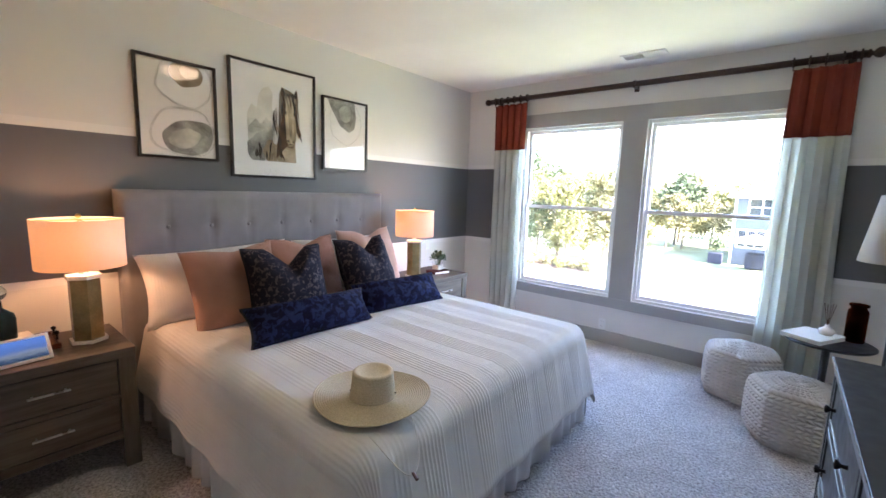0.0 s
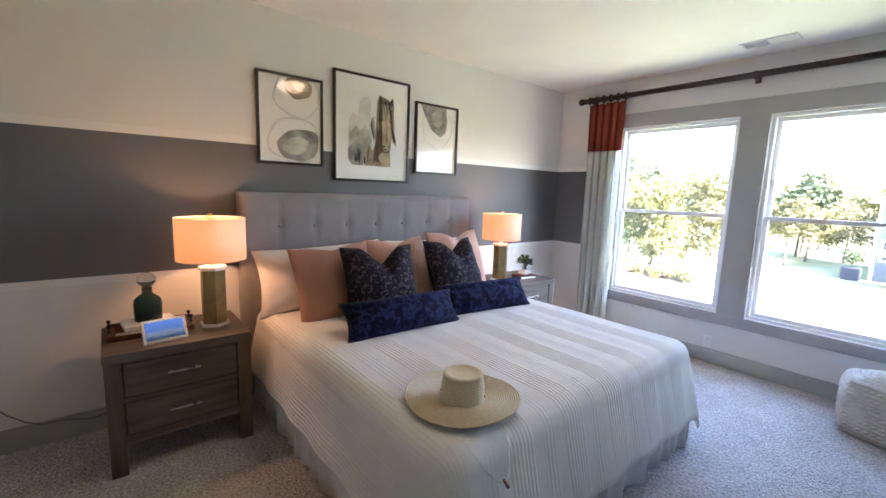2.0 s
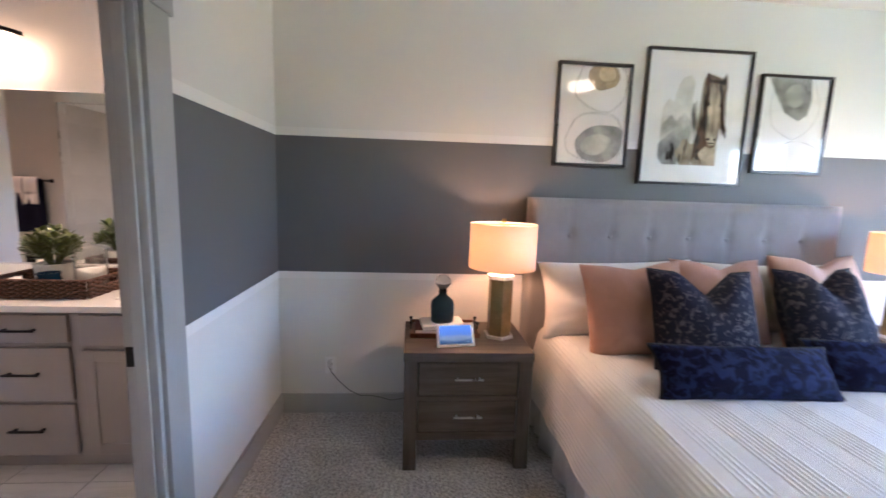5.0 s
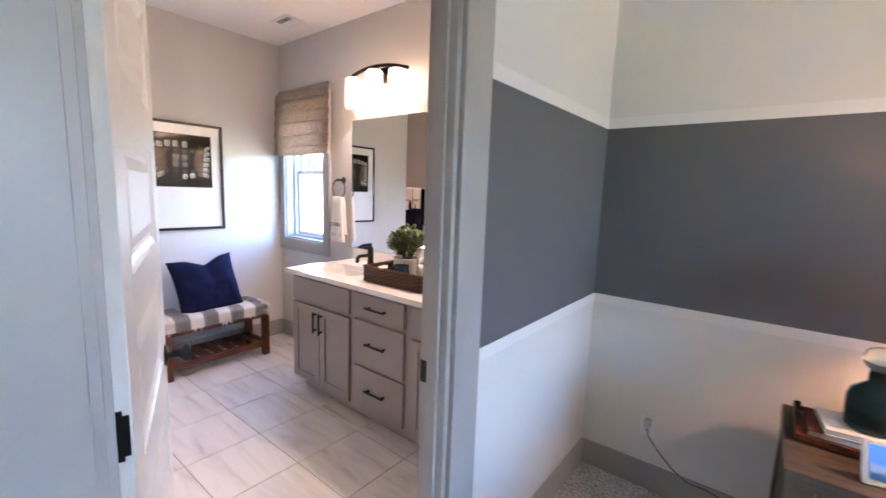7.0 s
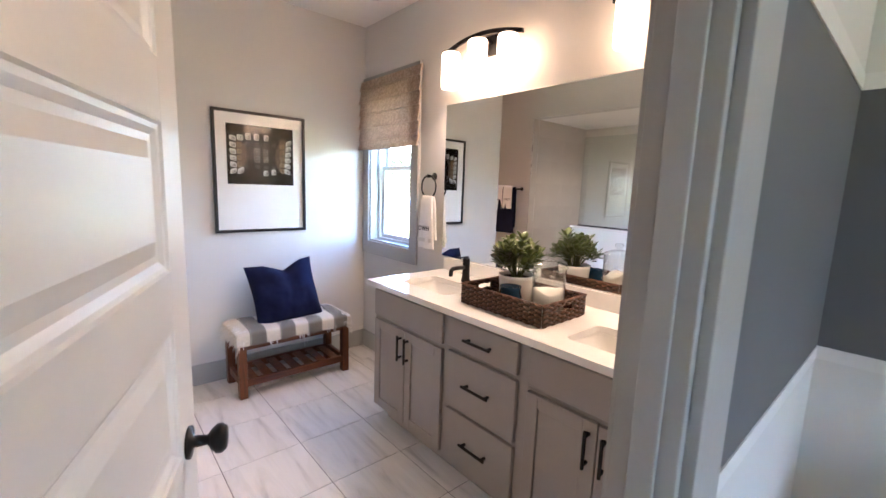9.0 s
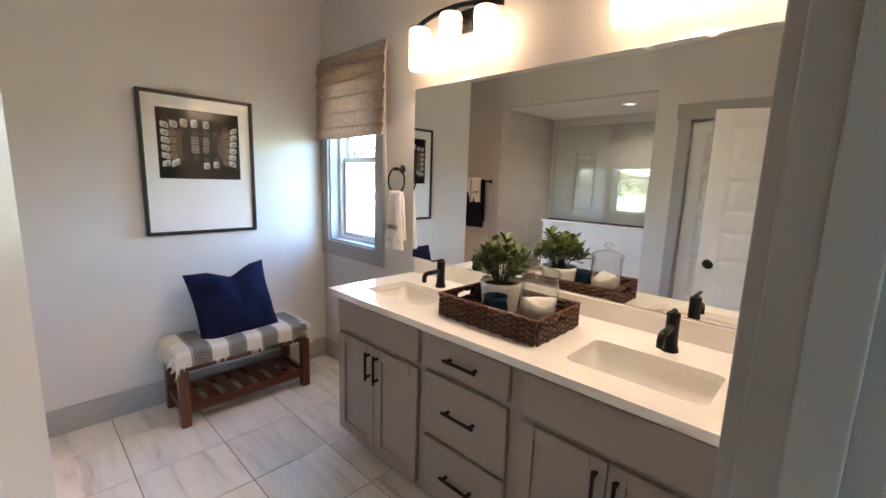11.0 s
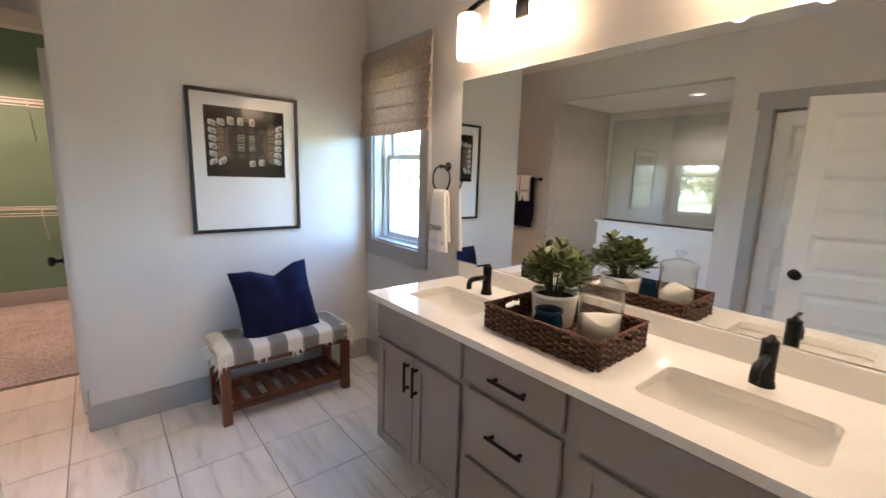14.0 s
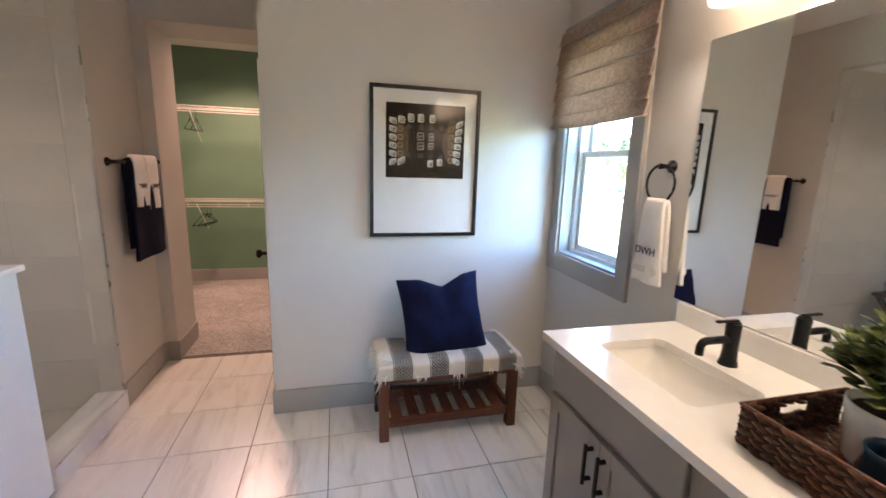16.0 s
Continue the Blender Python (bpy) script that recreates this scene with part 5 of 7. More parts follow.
for k in range(9):
    shrub((-16.6 + 0.66 * k, 25.4 + 0.5 * math.sin(k * 2.1), GZ + 0.05), 1.1 + 0.3 * math.sin(k), M_LEAF[0 if k % 3 else 2], 90 + k)


def house(loc, rz, w, d, h, label, wins, roof=2.2):
    o = thing("house", loc, rz, label, "house")
    part("wall", boxes((-w / 2, w / 2, 0, d, 0, h)), M_SIDING, o)
    bm = bmesh.new()
    pts = [(-w / 2 - 0.4, -0.4, h), (w / 2 + 0.4, -0.4, h), (w / 2 + 0.4, d + 0.4, h), (-w / 2 - 0.4, d + 0.4, h)]
    b = [bm.verts.new(p) for p in pts]
    t = [bm.verts.new((-w / 2 + d / 2, d / 2, h + roof)), bm.verts.new((w / 2 - d / 2 if w > d else w / 2 - d / 2 + 0.01, d / 2, h + roof))]
    for f in ((b[0], b[1], t[1], t[0]), (b[1], b[2], t[1]), (b[2], b[3], t[0], t[1]), (b[3], b[0], t[0]), (b[3], b[2], b[1], b[0])):
        bm.faces.new(f)
    part("roof", bm, M_ROOF, o)
    part("fascia", boxes((-w / 2 - 0.42, w / 2 + 0.42, -0.45, -0.40, h - 0.22, h + 0.02)), M_WHITE, o)
    part("corner_board", boxes((-w / 2 - 0.02, -w / 2 + 0.14, -0.03, 0.0, 0, h - 0.2)), M_WHITE, o)
    for (x0, x1, z0, z1, n) in wins:
        wi = part("window", boxes((x0 - 0.1, x1 + 0.1, -0.05, 0.0, z0 - 0.1, z0), (x0 - 0.1, x1 + 0.1, -0.05, 0.0, z1, z1 + 0.1), (x0 - 0.1, x0, -0.05, 0, z0, z1), (x1, x1 + 0.1, -0.05, 0, z0, z1),
                                  *[(x0 + (x1 - x0) * k / n - 0.05, x0 + (x1 - x0) * k / n + 0.05, -0.05, 0, z0, z1) for k in range(1, n)], (x0, x1, -0.045, 0, (z0 + z1) / 2 - 0.03, (z0 + z1) / 2 + 0.03)), M_WHITE, o)
        part("pane", boxes((x0, x1, -0.02, -0.008, z0, z1)), M_DARKGLASS, wi)
    for k in range(min(28, int(h / 0.18))):
        part("siding_board", boxes((-w / 2, w / 2, -0.016, -0.0005, k * 0.18 + 0.004, k * 0.18 + 0.172)), M_SIDING, o)
    return o


house((0.8, 37.0, GZ), 0, 12.0, 9.0, 5.2, "two-storey blue-grey sided house across the lawn", ((-5.1, -3.6, 3.75, 4.9, 2), (-5.6, -4.0, 1.4, 2.6, 3), (-0.6, 1.2, 3.75, 4.9, 2)), 2.2)
house((-88, -95, GZ), 60, 16.0, 9.0, 3.0, "low neighbouring house with a pale roof", ((-3.5, -1.5, 1.0, 2.3, 2), (1.5, 3.5, 1.0, 2.3, 2)), 2.6)
umb = thing("patio_umbrella", (-3.6, 34.6, GZ), 0, "closed-top patio canopy with a pale cloth and dark furniture cover", "umbrella")
part("pole", tube(bmesh.new(), (0, 0, 0), (0, 0, 2.5), 0.03), M_BLACK, umb)
part("canopy", lathe(bmesh.new(), [(1.6, 1.95), (1.5, 2.05), (0.1, 2.5), (0, 2.5)], 8), M_CONC, umb)
cov = thing("covered_grill", (-3.0, 35.4, GZ), 0, "dark covered patio furniture beside the house", "furniture cover")
part("cover", boxes((-1.1, 1.1, -0.5, 0.5, 0, 1.15), bevel=0.15), M_CLOTH_DK, cov)
pl = thing("planter", (-6.0, 36.5, GZ), 0, "square dark planter with a small shrub", "planter")
part("box", boxes((-0.45, 0.45, -0.45, 0.45, 0, 0.8), bevel=0.03), M_CLOTH_DK, pl)
bm = bmesh.new()
leaf_cloud(bm, [(Vector((0, 0, 1.5)), 0.6)], 400, 0.1, RT)
part("plant", bm, M_LEAF[1], pl)
post = thing("garden_post", (-14.6, 38.0, GZ), 0, "small black garden post with a round head", "post")
part("post", tube(bmesh.new(), (0, 0, 0), (0, 0, 1.5), 0.09, 0.06), M_BLACK, post)
bm = bmesh.new()
bmesh.ops.create_uvsphere(bm, u_segments=12, v_segments=8, radius=0.25, matrix=Matrix.Translation((0, 0, 1.6)))
part("head", bm, M_BLACK, post)


def car(loc, rz, mat, label):
    c = thing("car", loc, rz, label, "car", "parked cars")
    bm = bmesh.new()
    prof = [(-2.2, 0.35), (-2.25, 0.75), (-2.1, 1.0), (-1.5, 1.08), (-0.9, 1.55), (0.7, 1.6), (1.5, 1.1), (2.15, 0.95), (2.25, 0.6), (2.2, 0.35)]
    L = [bm.verts.new((x, -0.88 + (0.12 if z > 1.2 else 0), z)) for x, z in prof]
    Rr = [bm.verts.new((x, 0.88 - (0.12 if z > 1.2 else 0), z)) for x, z in prof]
    bm.faces.new(L), bm.faces.new(Rr[::-1])
    for i in range(len(prof)):
        j = (i + 1) % len(prof)
        bm.faces.new((L[i], Rr[i], Rr[j], L[j]))
    bmesh.ops.recalc_face_normals(bm, faces=bm.faces)
    bmesh.ops.bevel(bm, geom=bm.edges[:], offset=0.05, segments=2, affect="EDGES")
    part("body", bm, mat, c, smooth=False)
    for s in (-1, 1):
        part("side_window", boxes((-1.0, 0.9, s * 0.80 - 0.03, s * 0.80 + 0.03, 1.12, 1.48), bevel=0.02), M_DARKGLASS, c)
        for x in (-1.4, 1.4):
            wh = part("wheel", tube(bmesh.new(), (x, s * 0.72, 0.33), (x, s * 0.92, 0.33), 0.33, seg=20), M_RUBBER, c)
            part("rim", tube(bmesh.new(), (x, s * 0.921, 0.33), (x, s * 0.935, 0.33), 0.2, seg=16), M_STEEL, wh)
    return c


car((-62, -80, GZ + 0.03), 90, M_CARPAINT, "dark blue car parked on the street")
car((-55, -66, GZ + 0.0), 100, M_WHITE, "white car parked by the kerb")
for k, (x, y, h, w, mi) in enumerate(((-40, -48, 9.5, 7, 1), (-46, -66, 11, 8, 1), (-36, -60, 8, 6, 0), (-58, -95, 12, 9, 1), (-70, -60, 12, 9, 0), (-26, -44, 6, 4, 2))):
    tree((x, y, GZ), h, w, M_LEAF[mi], 120 + k, 2600, 0.26, 0.3, "tall street tree with dense green foliage")
shrub((-13.5, -14.5, GZ), 3.2, M_LEAF[0], 200)
shrub((-17, -21.0, GZ), 3.4, M_LEAF[1], 201)

# ---------- pictures ----------
M_ARTGREY = mottled("grey_wash_ink", (0.33, 0.33, 0.31), 0.8, 0.45, 12, 30, 0.0)
M_ARTTAN = mottled("tan_wash_ink", (0.42, 0.34, 0.24), 0.8, 0.4, 10, 30, 0.0)
M_ARTBROWN = mottled("brown_watercolour", (0.12, 0.065, 0.038), 0.8, 0.6, 14, 40, 0.0)
M_ARTDARK = mottled("dark_watercolour", (0.035, 0.028, 0.025), 0.8, 0.5, 14, 40, 0.0)
M_ARTCREAM = mottled("cream_watercolour", (0.60, 0.50, 0.36), 0.8, 0.35, 12, 40, 0.0)
M_ARTMIST = mottled("pale_grey_wash", (0.50, 0.50, 0.45), 0.8, 0.35, 8, 30, 0.0)
M_ARTPALE = mottled("faint_grey_wash", (0.66, 0.65, 0.60), 0.8, 0.12, 8, 30, 0.0)
M_PHOTO = mottled("dark_sepia_photo", (0.016, 0.011, 0.007), 0.9, 0.6, 6, 60, 0.0, spec=0.05)
M_ARTGLASS = glass("picture_glass", gloss=0.022)
M_AMBERPRINT = mottled("amber_photo_glow", (0.065, 0.034, 0.013), 0.5, 0.6, 9, 60, 0.0)
M_AMBERKEY = mottled("amber_key_print", (0.26, 0.18, 0.09), 0.5, 0.3, 20, 60, 0.0)
M_DIMKEY = mottled("dim_key_print", (0.045, 0.038, 0.032), 0.5, 0.4, 20, 60, 0.0)
M_KEY = mottled("pale_key_print", (0.62, 0.62, 0.60), 0.5, 0.15, 20, 60, 0.0)


def framed(name, w, h, label, board=None, deep=0.028, bar=0.018):
    """A framed picture facing local +x, its centre at the origin, its back on the wall at x = 0."""
    p = thing(name, (0, 0, 0), 0, label, "picture")
    bm = bmesh.new()
    bar_frame(bm, -w / 2, w / 2, -h / 2, h / 2, 0.001, deep, bar, "x")
    part("frame", bm, M_FRAME, p, "thin black frame")
    part("mat_board", boxes((0.001, deep - 0.014, -w / 2 + bar, w / 2 - bar, -h / 2 + bar, h / 2 - bar)), M_PAPER, p)
    g = part("glazing", boxes((deep - 0.007, deep - 0.005, -w / 2 + bar, w / 2 - bar, -h / 2 + bar, h / 2 - bar)), M_ARTGLASS, p)
    g.visible_shadow = False
    return p, deep - 0.014


def blot(parent, pts, x, mat, name="print"):
    bm = bmesh.new()
    f = bm.faces.new([bm.verts.new((x, y, z)) for y, z in pts])
    bmesh.ops.triangulate(bm, faces=[f])
    return part(name, bm, mat, parent)


def round_blob(cy, cz, ry, rz, seed, n=30, rough=0.14, turn=0.0):
    out = []
    for i in range(n):
        a = 2 * math.pi * i / n
        k = 1 + rough * noise.noise((math.cos(a) * 1.5 + seed, math.sin(a) * 1.5, seed))
        y, z = ry * k * math.cos(a), rz * k * math.sin(a)
        out.append((cy + y * math.cos(turn) - z * math.sin(turn), cz + y * math.sin(turn) + z * math.cos(turn)))
    return out


def loop_line(parent, pts, x, mat, r=0.0011):
    bm = sweep(bmesh.new(), [(x, y, z) for y, z in pts], r, 5, closed=True)
    part("line", bm, mat, parent)


def clip(pts, y0, y1, z0, z1):
    return [(min(max(y, y0), y1), min(max(z, z0), z1)) for y, z in pts]


def place_on(p, loc, rz=0):
    p.location, p.rotation_euler = loc, (0, 0, radians(rz))


p, s = framed("framed_print", 0.482, 0.637, "black-framed abstract print of grey agate shapes and thin loops")
lim = (-0.22, 0.22, -0.298, 0.298)
blot(p, clip(round_blob(0.06, -0.17, 0.165, 0.115, 3, turn=0.25), *lim), s + 0.0006, M_ARTGREY)
blot(p, clip(round_blob(0.03, -0.18, 0.10, 0.06, 5, turn=0.3), *lim), s + 0.0010, M_ARTMIST)
blot(p, clip(round_blob(0.06, 0.24, 0.10, 0.085, 9), *lim), s + 0.0006, M_ARTTAN)
blot(p, clip(round_blob(0.075, 0.255, 0.06, 0.045, 12), *lim), s + 0.0010, M_ARTCREAM)
for q in (0.0, 0.008):
    loop_line(p, clip(round_blob(0.05, 0.19, 0.165 + q, 0.16 + q, 21 + q, 40), *lim), s + 0.0014, M_ARTGREY)
    loop_line(p, clip(round_blob(0.03, -0.14, 0.20 + q, 0.155 + q, 27 + q, 40), *lim), s + 0.0014, M_ARTGREY)
place_on(p, (WX, 0.272, 2.003))
p, s = framed("framed_print", 0.708, 0.852, "black-framed watercolour of a brown horse head in a white mat")
part("print", boxes((s, s + 0.0008, -0.235, 0.235, -0.30, 0.30)), M_WHITE, p)
s += 0.0008
blot(p, [(-0.225, 0.05), (-0.19, 0.12), (-0.15, 0.10), (-0.13, 0.20), (-0.10, 0.25), (-0.05, 0.27), (-0.02, 0.22), (-0.03, 0.12), (-0.01, 0.05), (-0.03, -0.05), (-0.01, -0.14), (-0.05, -0.20), (-0.12, -0.17), (-0.18, -0.19), (-0.225, -0.12), (-0.20, -0.04)], s + 0.0003, M_ARTPALE)
blot(p, [(-0.22, -0.05), (-0.16, 0.02), (-0.12, -0.02), (-0.08, 0.04), (-0.04, 0.0), (-0.02, -0.09), (-0.04, -0.17), (-0.02, -0.27), (-0.10, -0.285), (-0.20, -0.28), (-0.225, -0.20)], s + 0.0004, M_ARTMIST)
blot(p, clip(round_blob(-0.15, -0.21, 0.08, 0.10, 6, rough=0.5), -0.23, 0.23, -0.295, 0.29), s + 0.0006, M_ARTGREY)
blot(p, clip(round_blob(-0.04, -0.22, 0.06, 0.09, 16, rough=0.5), -0.23, 0.23, -0.295, 0.29), s + 0.0007, M_ARTTAN)
blot(p, [(0.01, -0.295), (-0.01, -0.20), (0.03, -0.08), (0.045, 0.02), (0.04, 0.14), (0.035, 0.24), (0.06, 0.285), (0.085, 0.255), (0.13, 0.265), (0.165, 0.25), (0.19, 0.28), (0.20, 0.20), (0.185, 0.10), (0.20, 0.0), (0.225, -0.07), (0.20, -0.10), (0.175, -0.05), (0.165, -0.16), (0.17, -0.295)], s + 0.0008, M_ARTTAN)
blot(p, [(0.03, -0.05), (0.05, 0.03), (0.05, 0.15), (0.07, 0.20), (0.075, 0.05), (0.068, -0.08), (0.09, -0.17), (0.04, -0.22), (0.0, -0.27), (0.01, -0.14)], s + 0.0010, M_ARTBROWN)
blot(p, [(0.175, 0.20), (0.185, 0.10), (0.20, 0.0), (0.222, -0.07), (0.20, -0.09), (0.178, -0.02), (0.168, 0.06), (0.160, 0.14)], s + 0.0010, M_ARTBROWN)
blot(p, [(0.078, 0.16), (0.10, 0.215), (0.135, 0.22), (0.158, 0.17), (0.162, 0.08), (0.150, -0.02), (0.148, -0.09), (0.158, -0.13), (0.145, -0.160), (0.105, -0.158), (0.092, -0.125), (0.098, -0.07), (0.090, 0.03)], s + 0.0012, M_ARTCREAM)
blot(p, [(0.105, 0.17), (0.13, 0.17), (0.142, 0.04), (0.136, -0.08), (0.118, -0.09), (0.108, 0.02)], s + 0.0014, M_ARTTAN)
for k_, (y0_, y1_) in enumerate(((0.05, 0.085), (0.155, 0.19))):
    blot(p, [(y0_, 0.235), ((y0_ + y1_) / 2 + (0.01 if k_ else -0.01), 0.29), (y1_, 0.235), ((y0_ + y1_) / 2, 0.205)], s + 0.0013, M_ARTDARK)
for yy, zz, ry, rz in ((0.082, 0.095, 0.010, 0.014), (0.162, 0.09, 0.008, 0.014), (0.104, -0.125, 0.009, 0.010), (0.148, -0.128, 0.008, 0.010), (0.126, -0.150, 0.028, 0.005), (0.055, 0.10, 0.008, 0.05), (0.075, -0.02, 0.006, 0.06), (0.185, 0.03, 0.006, 0.06), (0.03, -0.13, 0.014, 0.05), (0.04, -0.23, 0.010, 0.04), (0.12, 0.235, 0.03, 0.014), (-0.16, -0.24, 0.012, 0.03), (-0.08, -0.25, 0.006, 0.03)):
    blot(p, round_blob(yy, zz, ry, rz, zz * 9, 16, rough=0.5), s + 0.0016, M_ARTDARK)
strokes = [((0.004, 0.12), (0.002, 0.02), (0.022, -0.07), (0.045, -0.135)), ((-0.012, 0.10), (-0.018, 0.03), (0.0, -0.05), (0.01, -0.10)), ((0.055, 0.285), (0.062, 0.22), (0.078, 0.16), (0.074, 0.08)), ((0.075, 0.275), (0.088, 0.22), (0.10, 0.19), (0.11, 0.14)),
           ((0.125, 0.262), (0.118, 0.22), (0.13, 0.18), (0.135, 0.13)), ((0.15, 0.255), (0.15, 0.20), (0.165, 0.15), (0.162, 0.09)), ((0.185, 0.26), (0.188, 0.17), (0.196, 0.08), (0.21, -0.02)), ((0.178, 0.02), (0.19, -0.05), (0.215, -0.09), (0.222, -0.12)),
           ((0.085, -0.12), (0.095, -0.165), (0.125, -0.178), (0.155, -0.160)), ((-0.03, -0.12), (-0.05, -0.18), (-0.055, -0.24), (-0.06, -0.285)), ((0.02, -0.20), (0.045, -0.235), (0.06, -0.26), (0.075, -0.29)), ((-0.14, -0.16), (-0.13, -0.20), (-0.14, -0.25), (-0.13, -0.28))]
for k_, path_ in enumerate(strokes):
    wide = 0.005 + 0.004 * (k_ % 3)
    left_ = [(y_ - wide * (0.3, 1.0, 0.8, 0.15)[i_], z_) for i_, (y_, z_) in enumerate(path_)]
    right_ = [(y_ + wide * (0.3, 1.0, 0.8, 0.15)[i_], z_ - 0.002) for i_, (y_, z_) in enumerate(path_)]
    blot(p, left_ + right_[::-1], s + 0.0018, M_ARTDARK if k_ % 2 else M_ARTBROWN, "brush_stroke")
place_on(p, (WX, 0.953, 2.012))
p, s = framed("framed_print", 0.497, 0.632, "black-framed abstract print with a grey stone and one loop")
lim = (-0.228, 0.228, -0.296, 0.296)
blot(p, clip([(-0.19, 0.296), (-0.14, 0.20), (-0.06, 0.08), (0.04, 0.03), (0.10, 0.07), (0.12, 0.17), (0.10, 0.296)], *lim), s + 0.0006, M_ARTGREY)
blot(p, clip(round_blob(0.0, 0.19, 0.07, 0.07, 4), *lim), s + 0.0010, M_ARTMIST)
loop_line(p, clip(round_blob(0.0, 0.12, 0.17, 0.20, 8, 40), *lim), s + 0.0014, M_ARTGREY)
loop_line(p, clip(round_blob(0.05, -0.23, 0.20, 0.13, 14, 40), *lim), s + 0.0014, M_ARTGREY)
place_on(p, (WX, 1.624, 1.996))

p, s = framed("framed_photo", 0.645, 0.855, "black-framed sepia photograph of typewriter keys above white board", bar=0.02)
part("print", boxes((s, s + 0.0008, -0.2325, 0.2325, -0.082, 0.3345)), M_PHOTO, p)
s += 0.0008
for yy, ry in ((-0.150, 0.045), (0.150, 0.05)):
    blot(p, round_blob(yy, 0.125, ry, 0.115, yy * 7, rough=0.35), s + 0.0004, M_AMBERPRINT)


def key_shape(y, z, ry, rz, lean, grow=1.0):
    """A rounded square, sheared by lean."""
    out = []
    for i in range(20):
        a = 2 * math.pi * i / 20
        u, v = (abs(t_) ** 0.5 * (1 if t_ > 0 else -1) for t_ in (math.cos(a), math.sin(a)))
        out.append((y + ry * grow * u, z + rz * grow * v + lean * ry * grow * u))
    return out


pale = [(-0.192, 0.236 - 0.0455 * k, 0.021, 0.017, -0.25 if k < 5 else 0.35) for k in range(6)] + [(0.199 - 0.0028 * k, 0.231 - 0.0425 * k, 0.021, 0.017, 0.5 - 0.17 * k) for k in range(6)]
pale += [(-0.143, 0.244, 0.021, 0.020, -0.15), (-0.089, 0.255, 0.019, 0.024, -0.1), (-0.032, 0.256, 0.018, 0.024, 0.0), (0.035, 0.255, 0.017, 0.023, 0.05), (-0.143, 0.014, 0.022, 0.020, 0.5), (0.028, 0.002, 0.017, 0.020, 0.1), (0.085, 0.011, 0.017, 0.020, 0.0)]
amber = [(-0.150, 0.193 - 0.0455 * k, 0.015, 0.016, 0.0) for k in range(4)] + [(0.150, 0.202 - 0.045 * k, 0.017, 0.014, 0.3 - 0.15 * k) for k in range(5)]
ringed = [(-0.032, 0.155, 0.019, 0.021, 0), (-0.032, 0.100, 0.019, 0.021, 0), (0.031, 0.154, 0.015, 0.020, 0), (0.031, 0.101, 0.015, 0.019, 0)]
for k, row in enumerate(pale):
    blot(p, key_shape(*row), s + 0.0008, M_KEY, "key_print")
    blot(p, key_shape(row[0] + 0.003, row[1] - 0.002, row[2], row[3], row[4], 0.62), s + 0.0011, M_AMBERPRINT, "key_print")
    blot(p, key_shape(row[0] + 0.002, row[1], row[2], row[3], row[4], 0.45), s + 0.0014, M_KEY, "key_print")
    blot(p, round_blob(row[0] + 0.004, row[1], 0.004, 0.006, k, 7), s + 0.0017, M_PHOTO)
for row in amber:
    blot(p, key_shape(*row), s + 0.0008, M_AMBERKEY, "key_print")
    blot(p, key_shape(*row, 0.55), s + 0.0011, M_AMBERPRINT, "key_print")
for k, row in enumerate(ringed):
    blot(p, key_shape(*row), s + 0.0008, M_KEY, "key_print")
    blot(p, key_shape(*row, 0.86), s + 0.0011, M_PHOTO, "key_print")
    for dy in (-0.005, 0.005):
        blot(p, round_blob(row[0] + dy, row[1] + dy * 0.3, 0.0035, 0.0045, k, 7), s + 0.0014, M_KEY)
for k in range(8):
    blot(p, key_shape((-0.10, -0.03, 0.03, 0.09)[k % 4], (0.205, 0.045)[k // 4], 0.014, 0.014, 0), s + 0.0006, M_DIMKEY, "key_print")
place_on(p, (-4.385, BSY, 1.512), 90)


# ---------- curtains ----------
rod = thing("curtain_rod", (-3.34, NY - 0.09, 2.570), 0, "dark wood curtain rod with ball finials and rings", "curtain rod")
bm = bmesh.new()
tube(bm, (-1.54, 0, 0), (1.57, 0, 0), 0.026, seg=20)
part("pole", bm, M_RODWOOD, rod, smooth=True)
for sx in (-1, 1):
    e = -1.54 if sx < 0 else 1.57
    bm = lathe(bmesh.new(), [(0, 0), (0.029, 0), (0.030, 0.012), (0.018, 0.02), (0.014, 0.028), (0.028, 0.038), (0.036, 0.055), (0.036, 0.07), (0.026, 0.088), (0.0, 0.098)], 24)
    bmesh.ops.rotate(bm, verts=bm.verts, cent=(0, 0, 0), matrix=Matrix.Rotation(radians(90 * sx), 3, "Y"))
    bmesh.ops.translate(bm, verts=bm.verts, vec=(e, 0, 0))
    part("finial", bm, M_RODWOOD, rod, smooth=True)
for x in (-1.47, 0.03, 1.50):
    bm = boxes((x - 0.014, x + 0.014, -0.022, 0.088, -0.032, -0.018), (x - 0.022, x + 0.022, 0.080, 0.088, -0.055, 0.045), (x - 0.014, x + 0.014, -0.024, -0.018, -0.030, 0.012), bevel=0.002)
    part("bracket", bm, M_RODWOOD, rod)
    bm = lathe(bmesh.new(), [(0.0265, -0.012), (0.033, -0.012), (0.033, 0.012), (0.0265, 0.012), (0.0265, -0.012)], 24, axis="X")
    bmesh.ops.translate(bm, verts=bm.verts, vec=(x, 0, 0))
    part("bracket_band", bm, M_RODWOOD, rod, smooth=False)


